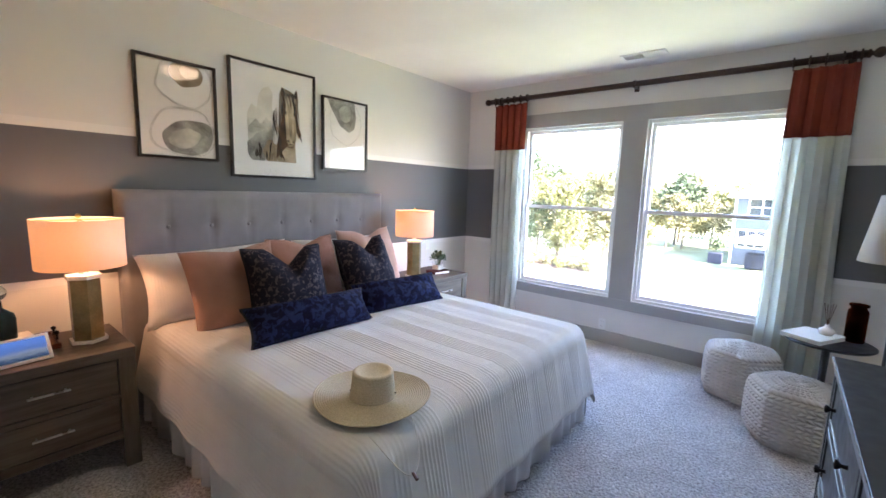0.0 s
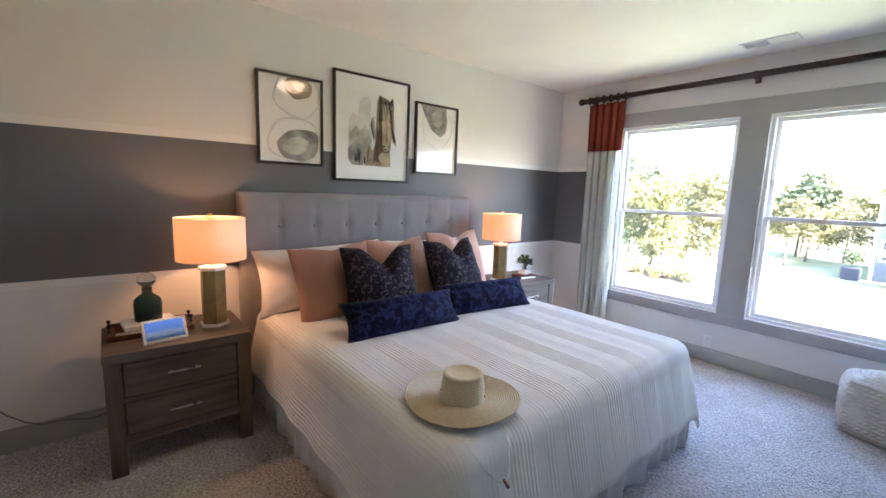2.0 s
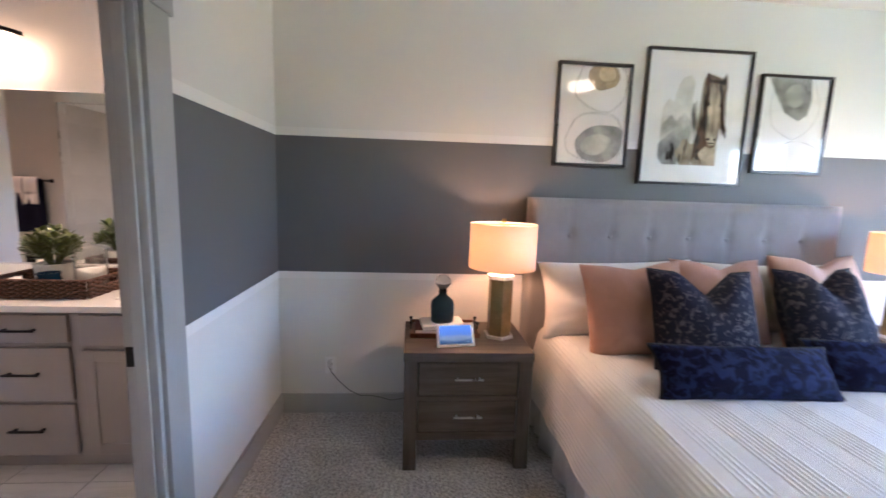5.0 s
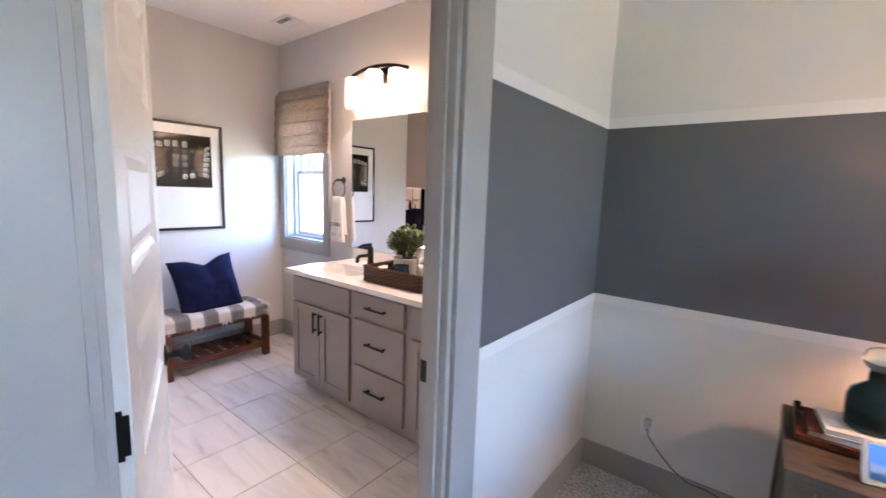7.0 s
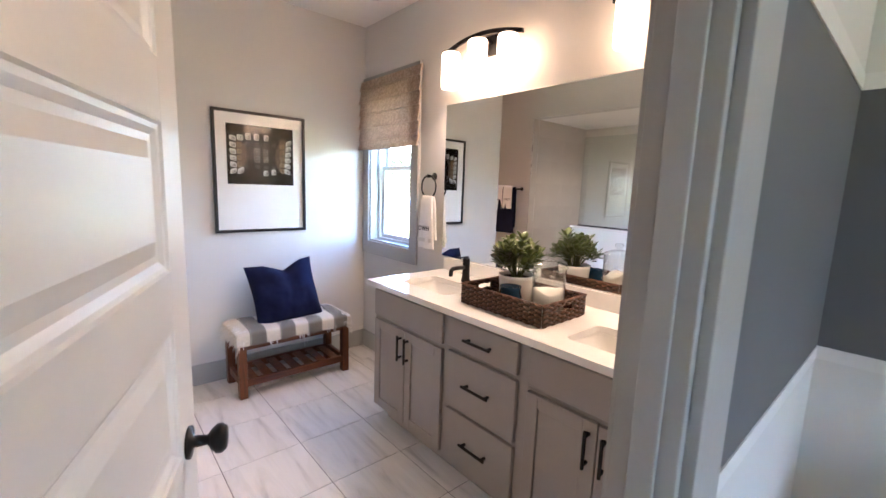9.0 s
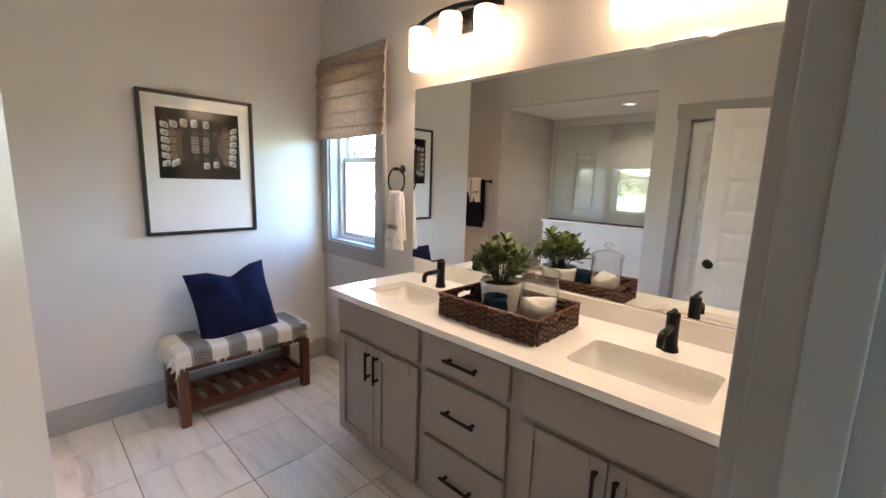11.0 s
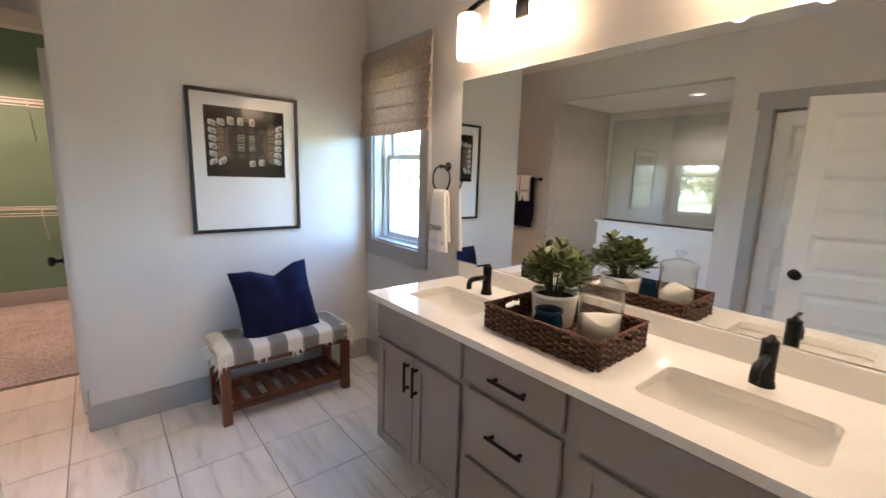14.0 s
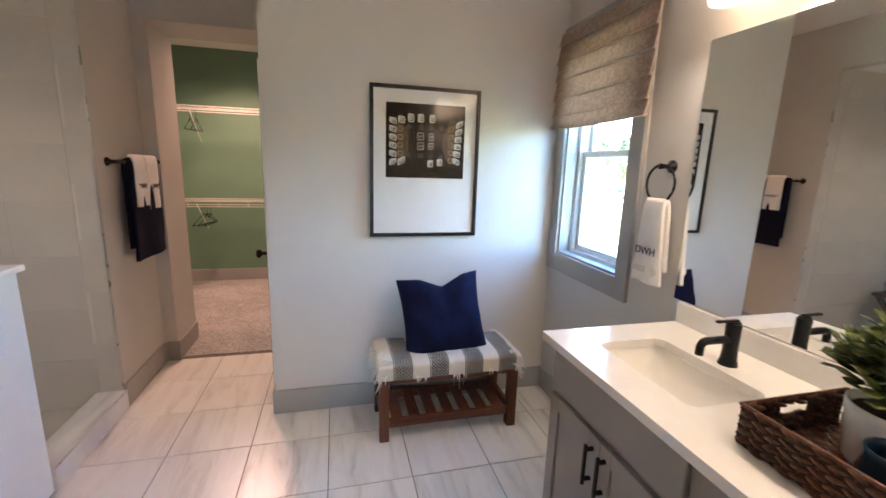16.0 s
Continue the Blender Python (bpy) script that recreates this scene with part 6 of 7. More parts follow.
def curtain(x0, x1, label, n, flare, seed):
    c = thing("curtain", ((x0 + x1) / 2, NY - 0.09, 0), 0, label, "curtain", "curtains at the windows")
    w = (x1 - x0) / 2

    def body(z0, z1, rows, mat, nm):
        bm = bmesh.new()

        def f(u, v):
            z = z0 + (z1 - z0) * v
            low = 1 - z / 2.52
            ww = w * (1 + flare * low)
            ph = u * n * 2 * math.pi
            amp = 0.020 + 0.018 * min(1, low * 2.5) + 0.012 * noise.noise((u * 6 + seed, low * 1.5, seed))
            y = amp * math.sin(ph + 0.6 * noise.noise((u * 3, z * 0.8, seed)))
            x = -ww + 2 * ww * u + 0.012 * math.sin(ph * 2 + seed) + 0.03 * noise.noise((seed, z * 0.7, 0)) * low
            return (x, y, z)
        grid_surface(bm, n * 18, rows, f)
        bmesh.ops.recalc_face_normals(bm, faces=bm.faces)
        o = part(nm, bm, mat, c, smooth=True)
        m = o.modifiers.new("thick", "SOLIDIFY")
        m.thickness = 0.004
    body(2.015, 2.52, 14, M_RUST, "rust_top_panel")
    body(0.012, 2.016, 40, M_DRAPE, "white_lower_panel")
    for k in range(n + 1):
        x = -w + 2 * w * k / n
        bm = lathe(bmesh.new(), [(0.034 + 0.0065 * math.cos(a), 0.0065 * math.sin(a)) for a in [2 * math.pi * i / 8 for i in range(9)]], 20, axis="X")
        bmesh.ops.translate(bm, verts=bm.verts, vec=(x, 0, 2.571))
        rg = part("curtain_ring", bm, M_RODWOOD, c, "dark wood curtain ring", smooth=True)
        part("ring_clip", boxes((x - 0.003, x + 0.003, -0.003, 0.003, 2.512, 2.546)), M_RODWOOD, rg)


def drape_material():
    m = bpy.data.materials.new("white_linen_drape")
    m.use_nodes = True
    nt = m.node_tree
    nt.nodes.remove(nt.nodes["Principled BSDF"])
    d, t, mx = (nt.nodes.new("ShaderNode" + k) for k in ("BsdfDiffuse", "BsdfTranslucent", "MixShader"))
    n = add(nt, "ShaderNodeTexNoise", Scale=300.0, Detail=2.0)
    nt.links.new(coords(nt), n.inputs[0])
    r = ramp(nt, n.outputs[0], [(0.3, (0.78, 0.80, 0.76)), (0.7, (0.86, 0.87, 0.83))])
    nt.links.new(r.outputs[0], d.inputs[0]), nt.links.new(r.outputs[0], t.inputs[0])
    mx.inputs[0].default_value = 0.6
    nt.links.new(d.outputs[0], mx.inputs[1]), nt.links.new(t.outputs[0], mx.inputs[2])
    nt.links.new(mx.outputs[0], nt.nodes["Material Output"].inputs[0])
    return m


M_DRAPE = drape_material()
curtain(-4.84, -4.43, "white linen curtain with a rust-red top hanging to the floor", 5, -0.12, 2)
curtain(-2.17, -1.80, "white linen curtain with a rust-red top, flaring at the floor", 4, 0.22, 7)


# ---------- poufs ----------
M_KNIT = mottled("cream_chunky_wool", (0.56, 0.52, 0.47), 0.95, 0.12, 8, 300, 0.8, 0.002)


def pouf(loc, rz, label):
    o = thing("pouf", loc, rz, label, "pouf", "knitted poufs by the window")
    R, hgt = 0.262, 0.385
    nu, nv = 324, 150

    def hexr(a):
        k = (a + math.pi / 6) % (math.pi / 3) - math.pi / 6
        return (R * math.cos(math.pi / 6) / math.cos(k)) * 0.75 + R * 0.95 * 0.25
    bm = bmesh.new()

    def f(u, v):
        a = 2 * math.pi * u
        s = v * 1.0
        # profile: bottom edge, side, top edge, top centre
        if s < 0.62:
            q = s / 0.62
            z = 0.004 + (hgt - 0.02) * q
            r = hexr(a) * (1 - 0.10 * (2 * q - 1) ** 6 + 0.02 * math.sin(math.pi * q))
        else:
            q = (s - 0.62) / 0.38
            r = hexr(a) * 0.90 * (1 - q) * (1 + 0.06 * math.sin(math.pi * q))
            z = hgt - 0.016 + 0.030 * math.sin(q * math.pi / 2)
        # rows of slanted stitches that lean the other way in every second row
        cols, rows = 42, 22
        rv = s * rows
        st = rv - math.floor(rv)
        cu = u * cols + (st if int(rv) % 2 else 1 - st) * 0.85
        c = cu - math.floor(cu)
        b = math.sqrt(max(0.0, 1 - (2 * st - 1) ** 2 * 0.92)) * math.sqrt(max(0.0, 1 - (2 * c - 1) ** 2 * 0.95))
        d = 0.019 * b * (1 if s < 0.9 else max(0, (1 - s) / 0.1))
        if s < 0.62:
            r += d
        else:
            z += d * 0.8
        return (r * math.cos(a), r * math.sin(a), z)
    grid_surface(bm, nu, nv, f, closed_u=True)
    bmesh.ops.recalc_face_normals(bm, faces=bm.faces)
    part("knitted_cover", bm, M_KNIT, o, smooth=True)
    part("base", lathe(bmesh.new(), [(0, 0.002), (R * 0.76, 0.002), (R * 0.8, 0.02), (0, 0.02)], 6), M_KNIT, o)


pouf((-2.225, 3.14, 0), 10, "cream chunky-knit pouf by the window curtain")
pouf((-1.895, 2.59, 0), 25, "cream chunky-knit pouf beside the side table")

# ---------- side table and what stands on it ----------
st = thing("side_table", (-1.79, 2.74, 0), 0, "small round black metal pedestal side table", "table")
part("tabletop", lathe(bmesh.new(), [(0, 0.650), (0.222, 0.650), (0.228, 0.656), (0.228, 0.661), (0.222, 0.665), (0, 0.665)], 64), M_DARK, st)
part("pedestal", lathe(bmesh.new(), [(0, 0.02), (0.022, 0.02), (0.018, 0.3), (0.022, 0.60), (0.05, 0.65), (0, 0.65)], 24), M_DARK, st, smooth=True)
part("foot", lathe(bmesh.new(), [(0, 0), (0.16, 0), (0.16, 0.012), (0.03, 0.022), (0, 0.022)], 48), M_DARK, st)


def book(name, loc, rz, w, d, h, cover, label, group=""):
    b = thing(name, loc, rz, label, "book", group)
    part("cover", boxes((-w / 2, w / 2, -d / 2, d / 2, 0, 0.003), (-w / 2, w / 2, -d / 2, d / 2, h - 0.003, h), (-w / 2, -w / 2 + 0.003, -d / 2, d / 2, 0.003, h - 0.003), bevel=0.0006), cover, b)
    part("pages", boxes((-w / 2 + 0.003, w / 2 - 0.005, -d / 2 + 0.004, d / 2 - 0.004, 0.003, h - 0.003)), M_PAPER, b)
    return b


book("book", (-1.865, 2.735, 0.665), 62, 0.29, 0.22, 0.026, M_PAPER, "large white hardback book lying on the side table")
df = thing("reed_diffuser", (-1.80, 2.77, 0.691), 0, "small white porcelain reed diffuser bottle on a book", "diffuser")
part("bottle", lathe(bmesh.new(), [(0, 0), (0.030, 0), (0.040, 0.015), (0.038, 0.035), (0.018, 0.050), (0.012, 0.055), (0.013, 0.068), (0.009, 0.068), (0.008, 0.05), (0, 0.05)], 28), M_PORC, df, smooth=True)
for k, (dx, dy) in enumerate(((0.02, 0.01), (-0.02, 0.015), (0.0, -0.02), (0.012, 0.025), (-0.01, -0.01))):
    part("reed", tube(bmesh.new(), (0, 0, 0.05), (dx * 1.4, dy * 1.4, 0.20), 0.0016, seg=6), M_REDWOOD, df)
M_AMBER = glass("amber_glass", (0.30, 0.055, 0.02), 0.02, thin=False)
vs_ = thing("amber_jar", (-1.665, 2.83, 0.665), 0, "tall dark amber glass jar with a rolled lip", "vase")
part("jar", lathe(bmesh.new(), [(0, 0), (0.046, 0), (0.050, 0.01), (0.050, 0.19), (0.046, 0.205), (0.038, 0.212), (0.038, 0.225), (0.048, 0.23), (0.048, 0.242), (0.034, 0.242), (0.034, 0.21), (0.045, 0.19), (0.045, 0.012), (0, 0.012)], 32), M_AMBER, vs_, smooth=True)

# ---------- dresser and floor lamp ----------
M_EDGE = plain("pale_metallic_edge", (0.25, 0.26, 0.28), 0.3, 0.8)
dr = thing("dresser", (-1.60, 0.72, 0), 0, "dark espresso dresser with three drawer rows and black knobs", "dresser")
DX0, DX1, DY0, DY1, DH = -0.25, 0.27, -0.78, 0.80, 0.90
part("top", boxes((DX0 - 0.012, DX1, DY0 - 0.01, DY1 + 0.01, DH - 0.025, DH), bevel=0.002), M_DARK, dr)
# thin strip, paler than the lacquer, along the front edge of the top
part("top_edge", boxes((DX0 - 0.0145, DX0 - 0.0125, DY0 - 0.01, DY1 + 0.01, DH - 0.020, DH - 0.002)), M_EDGE, dr)
part("body", boxes((DX0 + 0.022, DX1, DY0, DY1, 0.10, DH - 0.025)), M_DARK, dr)
part("side_stile", boxes((DX0, DX0 + 0.0215, DY1 - 0.03, DY1, 0.10, DH - 0.026), (DX0, DX0 + 0.0215, DY0, DY0 + 0.03, 0.10, DH - 0.026)), M_DARK, dr)
for x in (DX0 + 0.03, DX1 - 0.03):
    for y in (DY0 + 0.03, DY1 - 0.03):
        part("leg", boxes((x - 0.022, x + 0.022, y - 0.022, y + 0.022, 0, 0.10), bevel=0.002), M_DARK, dr)
for i in range(2):
    for z0, z1 in ((0.115, 0.36), (0.37, 0.615), (0.625, 0.865)):
        y0, y1 = (DY0 + 0.035, -0.003) if i == 0 else (0.003, DY1 - 0.035)
        bm = bmesh.new()
        bar_frame(bm, y0, y1, z0, z1, DX0 + 0.002, DX0 + 0.0215, 0.035, "x")
        box(bm, DX0 + 0.008, DX0 + 0.0215, y0 + 0.035, y1 - 0.035, z0 + 0.035, z1 - 0.035)
        d = part("drawer", bm, M_DARK, dr)
        for y in (y0 + 0.16, y1 - 0.16):
            bm = lathe(bmesh.new(), [(0, 0), (0.008, 0), (0.006, 0.015), (0.014, 0.022), (0.016, 0.030), (0.0, 0.034)], 18)
            bmesh.ops.rotate(bm, verts=bm.verts, cent=(0, 0, 0), matrix=Matrix.Rotation(radians(-90), 3, "Y"))
            bmesh.ops.translate(bm, verts=bm.verts, vec=(DX0 + 0.002, y, (z0 + z1) / 2))
            part("knob", bm, M_BLACK, d, smooth=True)
fl = thing("floor_lamp", (-1.50, 2.95, 0), 0, "floor lamp with a white cone shade in the corner", "lamp")
part("base", lathe(bmesh.new(), [(0, 0), (0.13, 0), (0.13, 0.015), (0.02, 0.025), (0, 0.025)], 40), M_DARK, fl)
part("stem", tube(bmesh.new(), (0, 0, 0.02), (0, 0, 1.45), 0.010), M_DARK, fl)
part("shade", lathe(bmesh.new(), [(0.200, 1.17), (0.203, 1.17), (0.140, 1.585), (0.137, 1.585)], 56), M_SHADE, fl, "white tapered fabric shade", smooth=True)

# ---------- on the nightstands ----------
tr = thing("serving_tray", (-4.995, -0.655, 0.665), 0, "small round-cornered wooden tray with dark post handles", "tray")
bm = bmesh.new()
box(bm, -0.135, 0.135, -0.20, 0.20, 0.004, 0.012, 0.003)
for r in ((-0.135, -0.125, -0.2, 0.2), (0.125, 0.135, -0.2, 0.2), (-0.125, 0.125, -0.2, -0.19), (-0.125, 0.125, 0.19, 0.2)):
    box(bm, *r, 0.012, 0.030, 0.002)
part("tray_body", bm, M_REDWOODX, tr)
for sy in (-1, 1):
    for sx in (-0.05, 0.05):
        part("handle", lathe(bmesh.new(), [(0, 0.028), (0.006, 0.028), (0.005, 0.055), (0.010, 0.062), (0.011, 0.072), (0, 0.078)], 14, (sx, sy * 0.195, 0)), M_BLACK, tr, smooth=True)
M_MAROON = mottled("maroon_book_cloth", (0.10, 0.025, 0.02), 0.7, 0.2, 10, 100, 0.3)
book("book", (-4.995, -0.70, 0.678), 90, 0.25, 0.18, 0.024, M_MAROON, "maroon hardback lying on the tray", "books on the tray")
b2 = book("book", (-5.00, -0.665, 0.702), 96, 0.25, 0.18, 0.022, M_PAPER, "white hardback lying under the glass bottle", "books on the tray")
M_BLUEGLASS = glass("smoky_blue_glass", (0.36, 0.47, 0.54), 0.01, thin=False)
gb = thing("glass_bottle", (-5.00, -0.665, 0.724), 0, "smoky blue glass bottle with a clear ball stopper", "vase")
part("bottle", lathe(bmesh.new(), [(0, 0), (0.052, 0), (0.060, 0.008), (0.062, 0.10), (0.056, 0.125), (0.032, 0.148), (0.022, 0.158), (0.022, 0.190), (0.018, 0.190), (0.018, 0.160), (0.028, 0.146), (0.052, 0.122), (0.058, 0.10), (0.056, 0.012), (0, 0.010)], 40), M_BLUEGLASS, gb, smooth=True)
bm = bmesh.new()
bmesh.ops.create_uvsphere(bm, u_segments=32, v_segments=20, radius=0.041, matrix=Matrix.Translation((0, 0, 0.232)))
part("stopper", bm, glass("clear_glass", (0.86, 0.92, 0.93), 0.0, thin=False), gb, "clear glass ball stopper", smooth=True)
gb.scale = (1.13, 1.13, 1.04)
tb = thing("smart_display", (-4.735, -0.605, 0.665), -60, "white tabletop smart display showing a blue seascape", "screen")
part("housing", boxes((-0.105, 0.105, -0.010, 0.004, 0, 0.128), bevel=0.004), M_WHITE, tb)
part("stand", boxes((-0.06, 0.06, 0.004, 0.055, 0, 0.07), bevel=0.01), M_WHITE, tb)
m_, nt_, b_ = nodes_of("seascape_screen", 0.2, 0, (0.01, 0.01, 0.012))
gr = nt_.nodes.new("ShaderNodeSeparateXYZ")
nt_.links.new(coords(nt_), gr.inputs[0])
nn = add(nt_, "ShaderNodeTexNoise", Scale=40.0, Detail=4.0)
nt_.links.new(coords(nt_, (1, 1, 4)), nn.inputs[0])
mm = nt_.nodes.new("ShaderNodeMath")
mm.operation = "MULTIPLY_ADD"
mm.inputs[1].default_value = 0.05
nt_.links.new(nn.outputs[0], mm.inputs[0]), nt_.links.new(gr.outputs[2], mm.inputs[2])
rr = ramp(nt_, mm.outputs[0], [(0.05, (0.03, 0.07, 0.14)), (0.075, (0.25, 0.30, 0.38)), (0.09, (0.10, 0.20, 0.50)), (0.13, (0.12, 0.26, 0.70))])
nt_.links.new(rr.outputs[0], b_.inputs["Emission Color"])
b_.inputs["Emission Strength"].default_value = 0.03
part("screen", boxes((-0.090, 0.090, -0.0115, -0.0102, 0.016, 0.114)), m_, tb)
tb.rotation_euler = (radians(-28), 0, radians(98))


def leafy(parent, n, r, h, size, mat, seed, z0, name="leaf"):
    """Whorls of thick oval leaves on short stems, each leaf a cupped four-sided blade."""
    rnd = random.Random(seed)
    stems = bmesh.new()
    bm = bmesh.new()
    for k in range(n):
        a = rnd.uniform(0, 2 * math.pi)
        el = rnd.uniform(0.15, 1.0)
        L = rnd.uniform(0.75, 1.0)
        tip = Vector((r * math.cos(a) * (1 - el * 0.55) * L, r * math.sin(a) * (1 - el * 0.55) * L, z0 + h * (0.30 + 0.70 * el) * L))
        sweep(stems, [(0.02 * math.cos(a), 0.02 * math.sin(a), z0), tuple(tip * 0.55 + Vector((0, 0, z0 * 0.45 + 0.01))), tuple(tip)], 0.0022, 5)
        for q in range(7):
            b = a + q * 2.4 + rnd.random()
            up = 0.05 + 0.72 * (q / 6)
            d = Vector((math.cos(b) * (1 - up * 0.6), math.sin(b) * (1 - up * 0.6), up)).normalized()
            side = d.cross(Vector((0, 0, 1))).normalized()
            nn_ = side.cross(d)
            s_ = size * rnd.uniform(0.7, 1.15)
            base = tip - Vector((0, 0, 0.018 * (6 - q) / 6))
            P = [base, base + d * s_ * 0.35 + side * s_ * 0.20 + nn_ * s_ * 0.03, base + d * s_ * 0.72 + side * s_ * 0.29 + nn_ * s_ * 0.05, base + d * s_, base + d * s_ * 0.72 - side * s_ * 0.29 + nn_ * s_ * 0.05, base + d * s_ * 0.35 - side * s_ * 0.20 + nn_ * s_ * 0.03]
            mid = [base + d * s_ * 0.35 - nn_ * s_ * 0.03, base + d * s_ * 0.75 - nn_ * s_ * 0.02]
            v = [bm.verts.new(x) for x in P]
            m0, m1 = bm.verts.new(mid[0]), bm.verts.new(mid[1])
            for f in ((v[0], v[1], m0), (v[1], v[2], m1, m0), (v[2], v[3], m1), (v[3], v[4], m1), (v[4], v[5], m0, m1), (v[5], v[0], m0)):
                bm.faces.new(f)
    part("stem", stems, M_STEMG, parent, kind="stuff")
    o = part(name, bm, mat, parent, smooth=True, kind="stuff")
    md = o.modifiers.new("thick", "SOLIDIFY")
    md.thickness = 0.0016
    return o


M_STEMG = plain("green_stem", (0.10, 0.12, 0.035), 0.5)
M_JADE = mottled("jade_leaf", (0.090, 0.120, 0.024), 0.3, 0.35, 14, 60, 0.1, 0.0005)
M_DKLEAF = mottled("dark_green_leaf", (0.025, 0.06, 0.018), 0.4, 0.3, 14, 60, 0.1, 0.0005)
book("book", (-4.86, 2.52, 0.665), 80, 0.20, 0.15, 0.028, M_MAROON, "dark book under the small plant on the nightstand")
pp = thing("potted_plant", (-4.87, 2.53, 0.693), 0, "small dark green plant in a clear glass cube", "plant")
bm = boxes((-0.05, 0.05, -0.05, 0.05, 0, 0.006), (-0.05, -0.046, -0.05, 0.05, 0.006, 0.085), (0.046, 0.05, -0.05, 0.05, 0.006, 0.085), (-0.046, 0.046, -0.05, -0.046, 0.006, 0.085), (-0.046, 0.046, 0.046, 0.05, 0.006, 0.085))
part("glass_cube", bm, M_PANE, pp)
part("gravel", boxes((-0.044, 0.044, -0.044, 0.044, 0.007, 0.055), bevel=0.008), M_MARBLE, pp)
leafy(pp, 16, 0.10, 0.13, 0.05, M_DKLEAF, 3, 0.05)


def outlet(name, loc, rz, label, switch=False):
    o = thing(name, loc, rz, label, "outlet" if not switch else "switch")
    part("plate", boxes((0, 0.005, -0.035, 0.035, -0.057, 0.057), bevel=0.0015), M_WHITE, o)
    if switch:
        part("rocker", boxes((0.005, 0.009, -0.016, 0.016, -0.033, 0.033), bevel=0.001), M_WHITE, o)
    else:
        for z in (-0.024, 0.024):
            s_ = part("socket", boxes((0.005, 0.007, -0.016, 0.016, z - 0.014, z + 0.014), bevel=0.0008), M_WHITE, o)
            part("slot", boxes((0.0071, 0.0075, -0.008, -0.006, z - 0.004, z + 0.006), (0.0071, 0.0075, 0.006, 0.008, z - 0.004, z + 0.006)), M_BLACK, s_)
    return o


outlet("wall_outlet", (WX, -1.375, 0.33), 0, "white duplex wall outlet with a grey plug in it")
outlet("wall_outlet", (-3.448, NY, 0.20), -90, "white duplex wall outlet under the windows")
outlet("light_switch", (WX, 2.80, 0.90), 0, "white rocker switch plate beside the nightstand", True)
cord = thing("power_cord", (WX, -1.375, 0.33), 0, "grey power cord hanging from the outlet to the nightstand", "cord")
part("plug", boxes((0.008, 0.040, -0.014, 0.014, -0.002, 0.046), bevel=0.004), M_STEEL, cord)
pts = [(0.03, 0, 0.005), (0.035, 0.008, -0.03), (0.03, 0.06, -0.10), (0.03, 0.13, -0.165), (0.032, 0.20, -0.20), (0.03, 0.27, -0.20), (0.03, 0.34, -0.215), (0.03, 0.40, -0.235), (0.03, 0.47, -0.225), (0.03, 0.54, -0.20), (0.03, 0.62, -0.19), (0.03, 0.72, -0.12), (0.03, 0.86, 0.1)]
part("wire", sweep(bmesh.new(), pts, 0.0035, 8), mottled("grey_cord", (0.16, 0.155, 0.15), 0.6, 0.1), cord, smooth=True)

cl = thing("ceiling_light", (-3.3, 0.95, H), 0, "warm lit frosted dome ceiling light", "lamp")
part("pan", lathe(bmesh.new(), [(0, 0), (0.17, 0), (0.17, -0.03), (0.16, -0.035), (0, -0.035)], 40), M_RODWOOD, cl)
g_ = part("dome", lathe(bmesh.new(), [(0.155, -0.035), (0.150, -0.07), (0.12, -0.105), (0.07, -0.125), (0.0, -0.132)], 40), M_DOME, cl, smooth=True)

# ---------- roman shade ----------
M_WELT = mottled("pale_shade_welt", (0.66, 0.54, 0.43), 0.9, 0.1, 20, 200, 0.3)
M_WOVEN = fabric("woven_reed_shade", (0.43, 0.32, 0.24), (0.64, 0.52, 0.42), pattern=50, weave=90, bumpy=0.8, dist=0.003, stretch=(1, 3.2, 0.35))
_nt = M_WOVEN.node_tree
_tl, _mx = _nt.nodes.new("ShaderNodeBsdfTranslucent"), _nt.nodes.new("ShaderNodeMixShader")
_tl.inputs[0].default_value, _mx.inputs[0].default_value = (0.76, 0.58, 0.44, 1), 0.30
_nt.links.new(_nt.nodes["Principled BSDF"].outputs[0], _mx.inputs[1]), _nt.links.new(_tl.outputs[0], _mx.inputs[2])
_nt.links.new(_mx.outputs[0], _nt.nodes["Material Output"].inputs[0])
rs = thing("roman_shade", (BWX, -4.34, 2.30), 0, "tan woven roman shade folded half way up", "blind")
drops = (0.075, 0.105, 0.095, 0.110, 0.095, 0.075)
bm = bmesh.new()
prof, z = [], 0.0
welts = []
for k, dz in enumerate(drops):
    out_ = 0.016 + 0.004 * (k % 2)
    for q in range(8):
        t = q / 7
        prof.append((0.034 + 0.003 * k + out_ * t ** 1.4, z - dz * t))
    welts.append((0.034 + 0.003 * k + out_, z - dz))
    z -= dz
    prof.append((0.034 + 0.003 * k, z + 0.012))


def f_(u, v):
    i = v * (len(prof) - 1)
    a, b = prof[int(i)], prof[min(int(i) + 1, len(prof) - 1)]
    t = i - int(i)
    sagz = 0.006 * math.sin(math.pi * u) * (0.4 + v)
    return (a[0] + (b[0] - a[0]) * t + 0.0025 * math.sin(u * 23 + v * 5), -0.425 + 0.85 * u, a[1] + (b[1] - a[1]) * t - sagz)


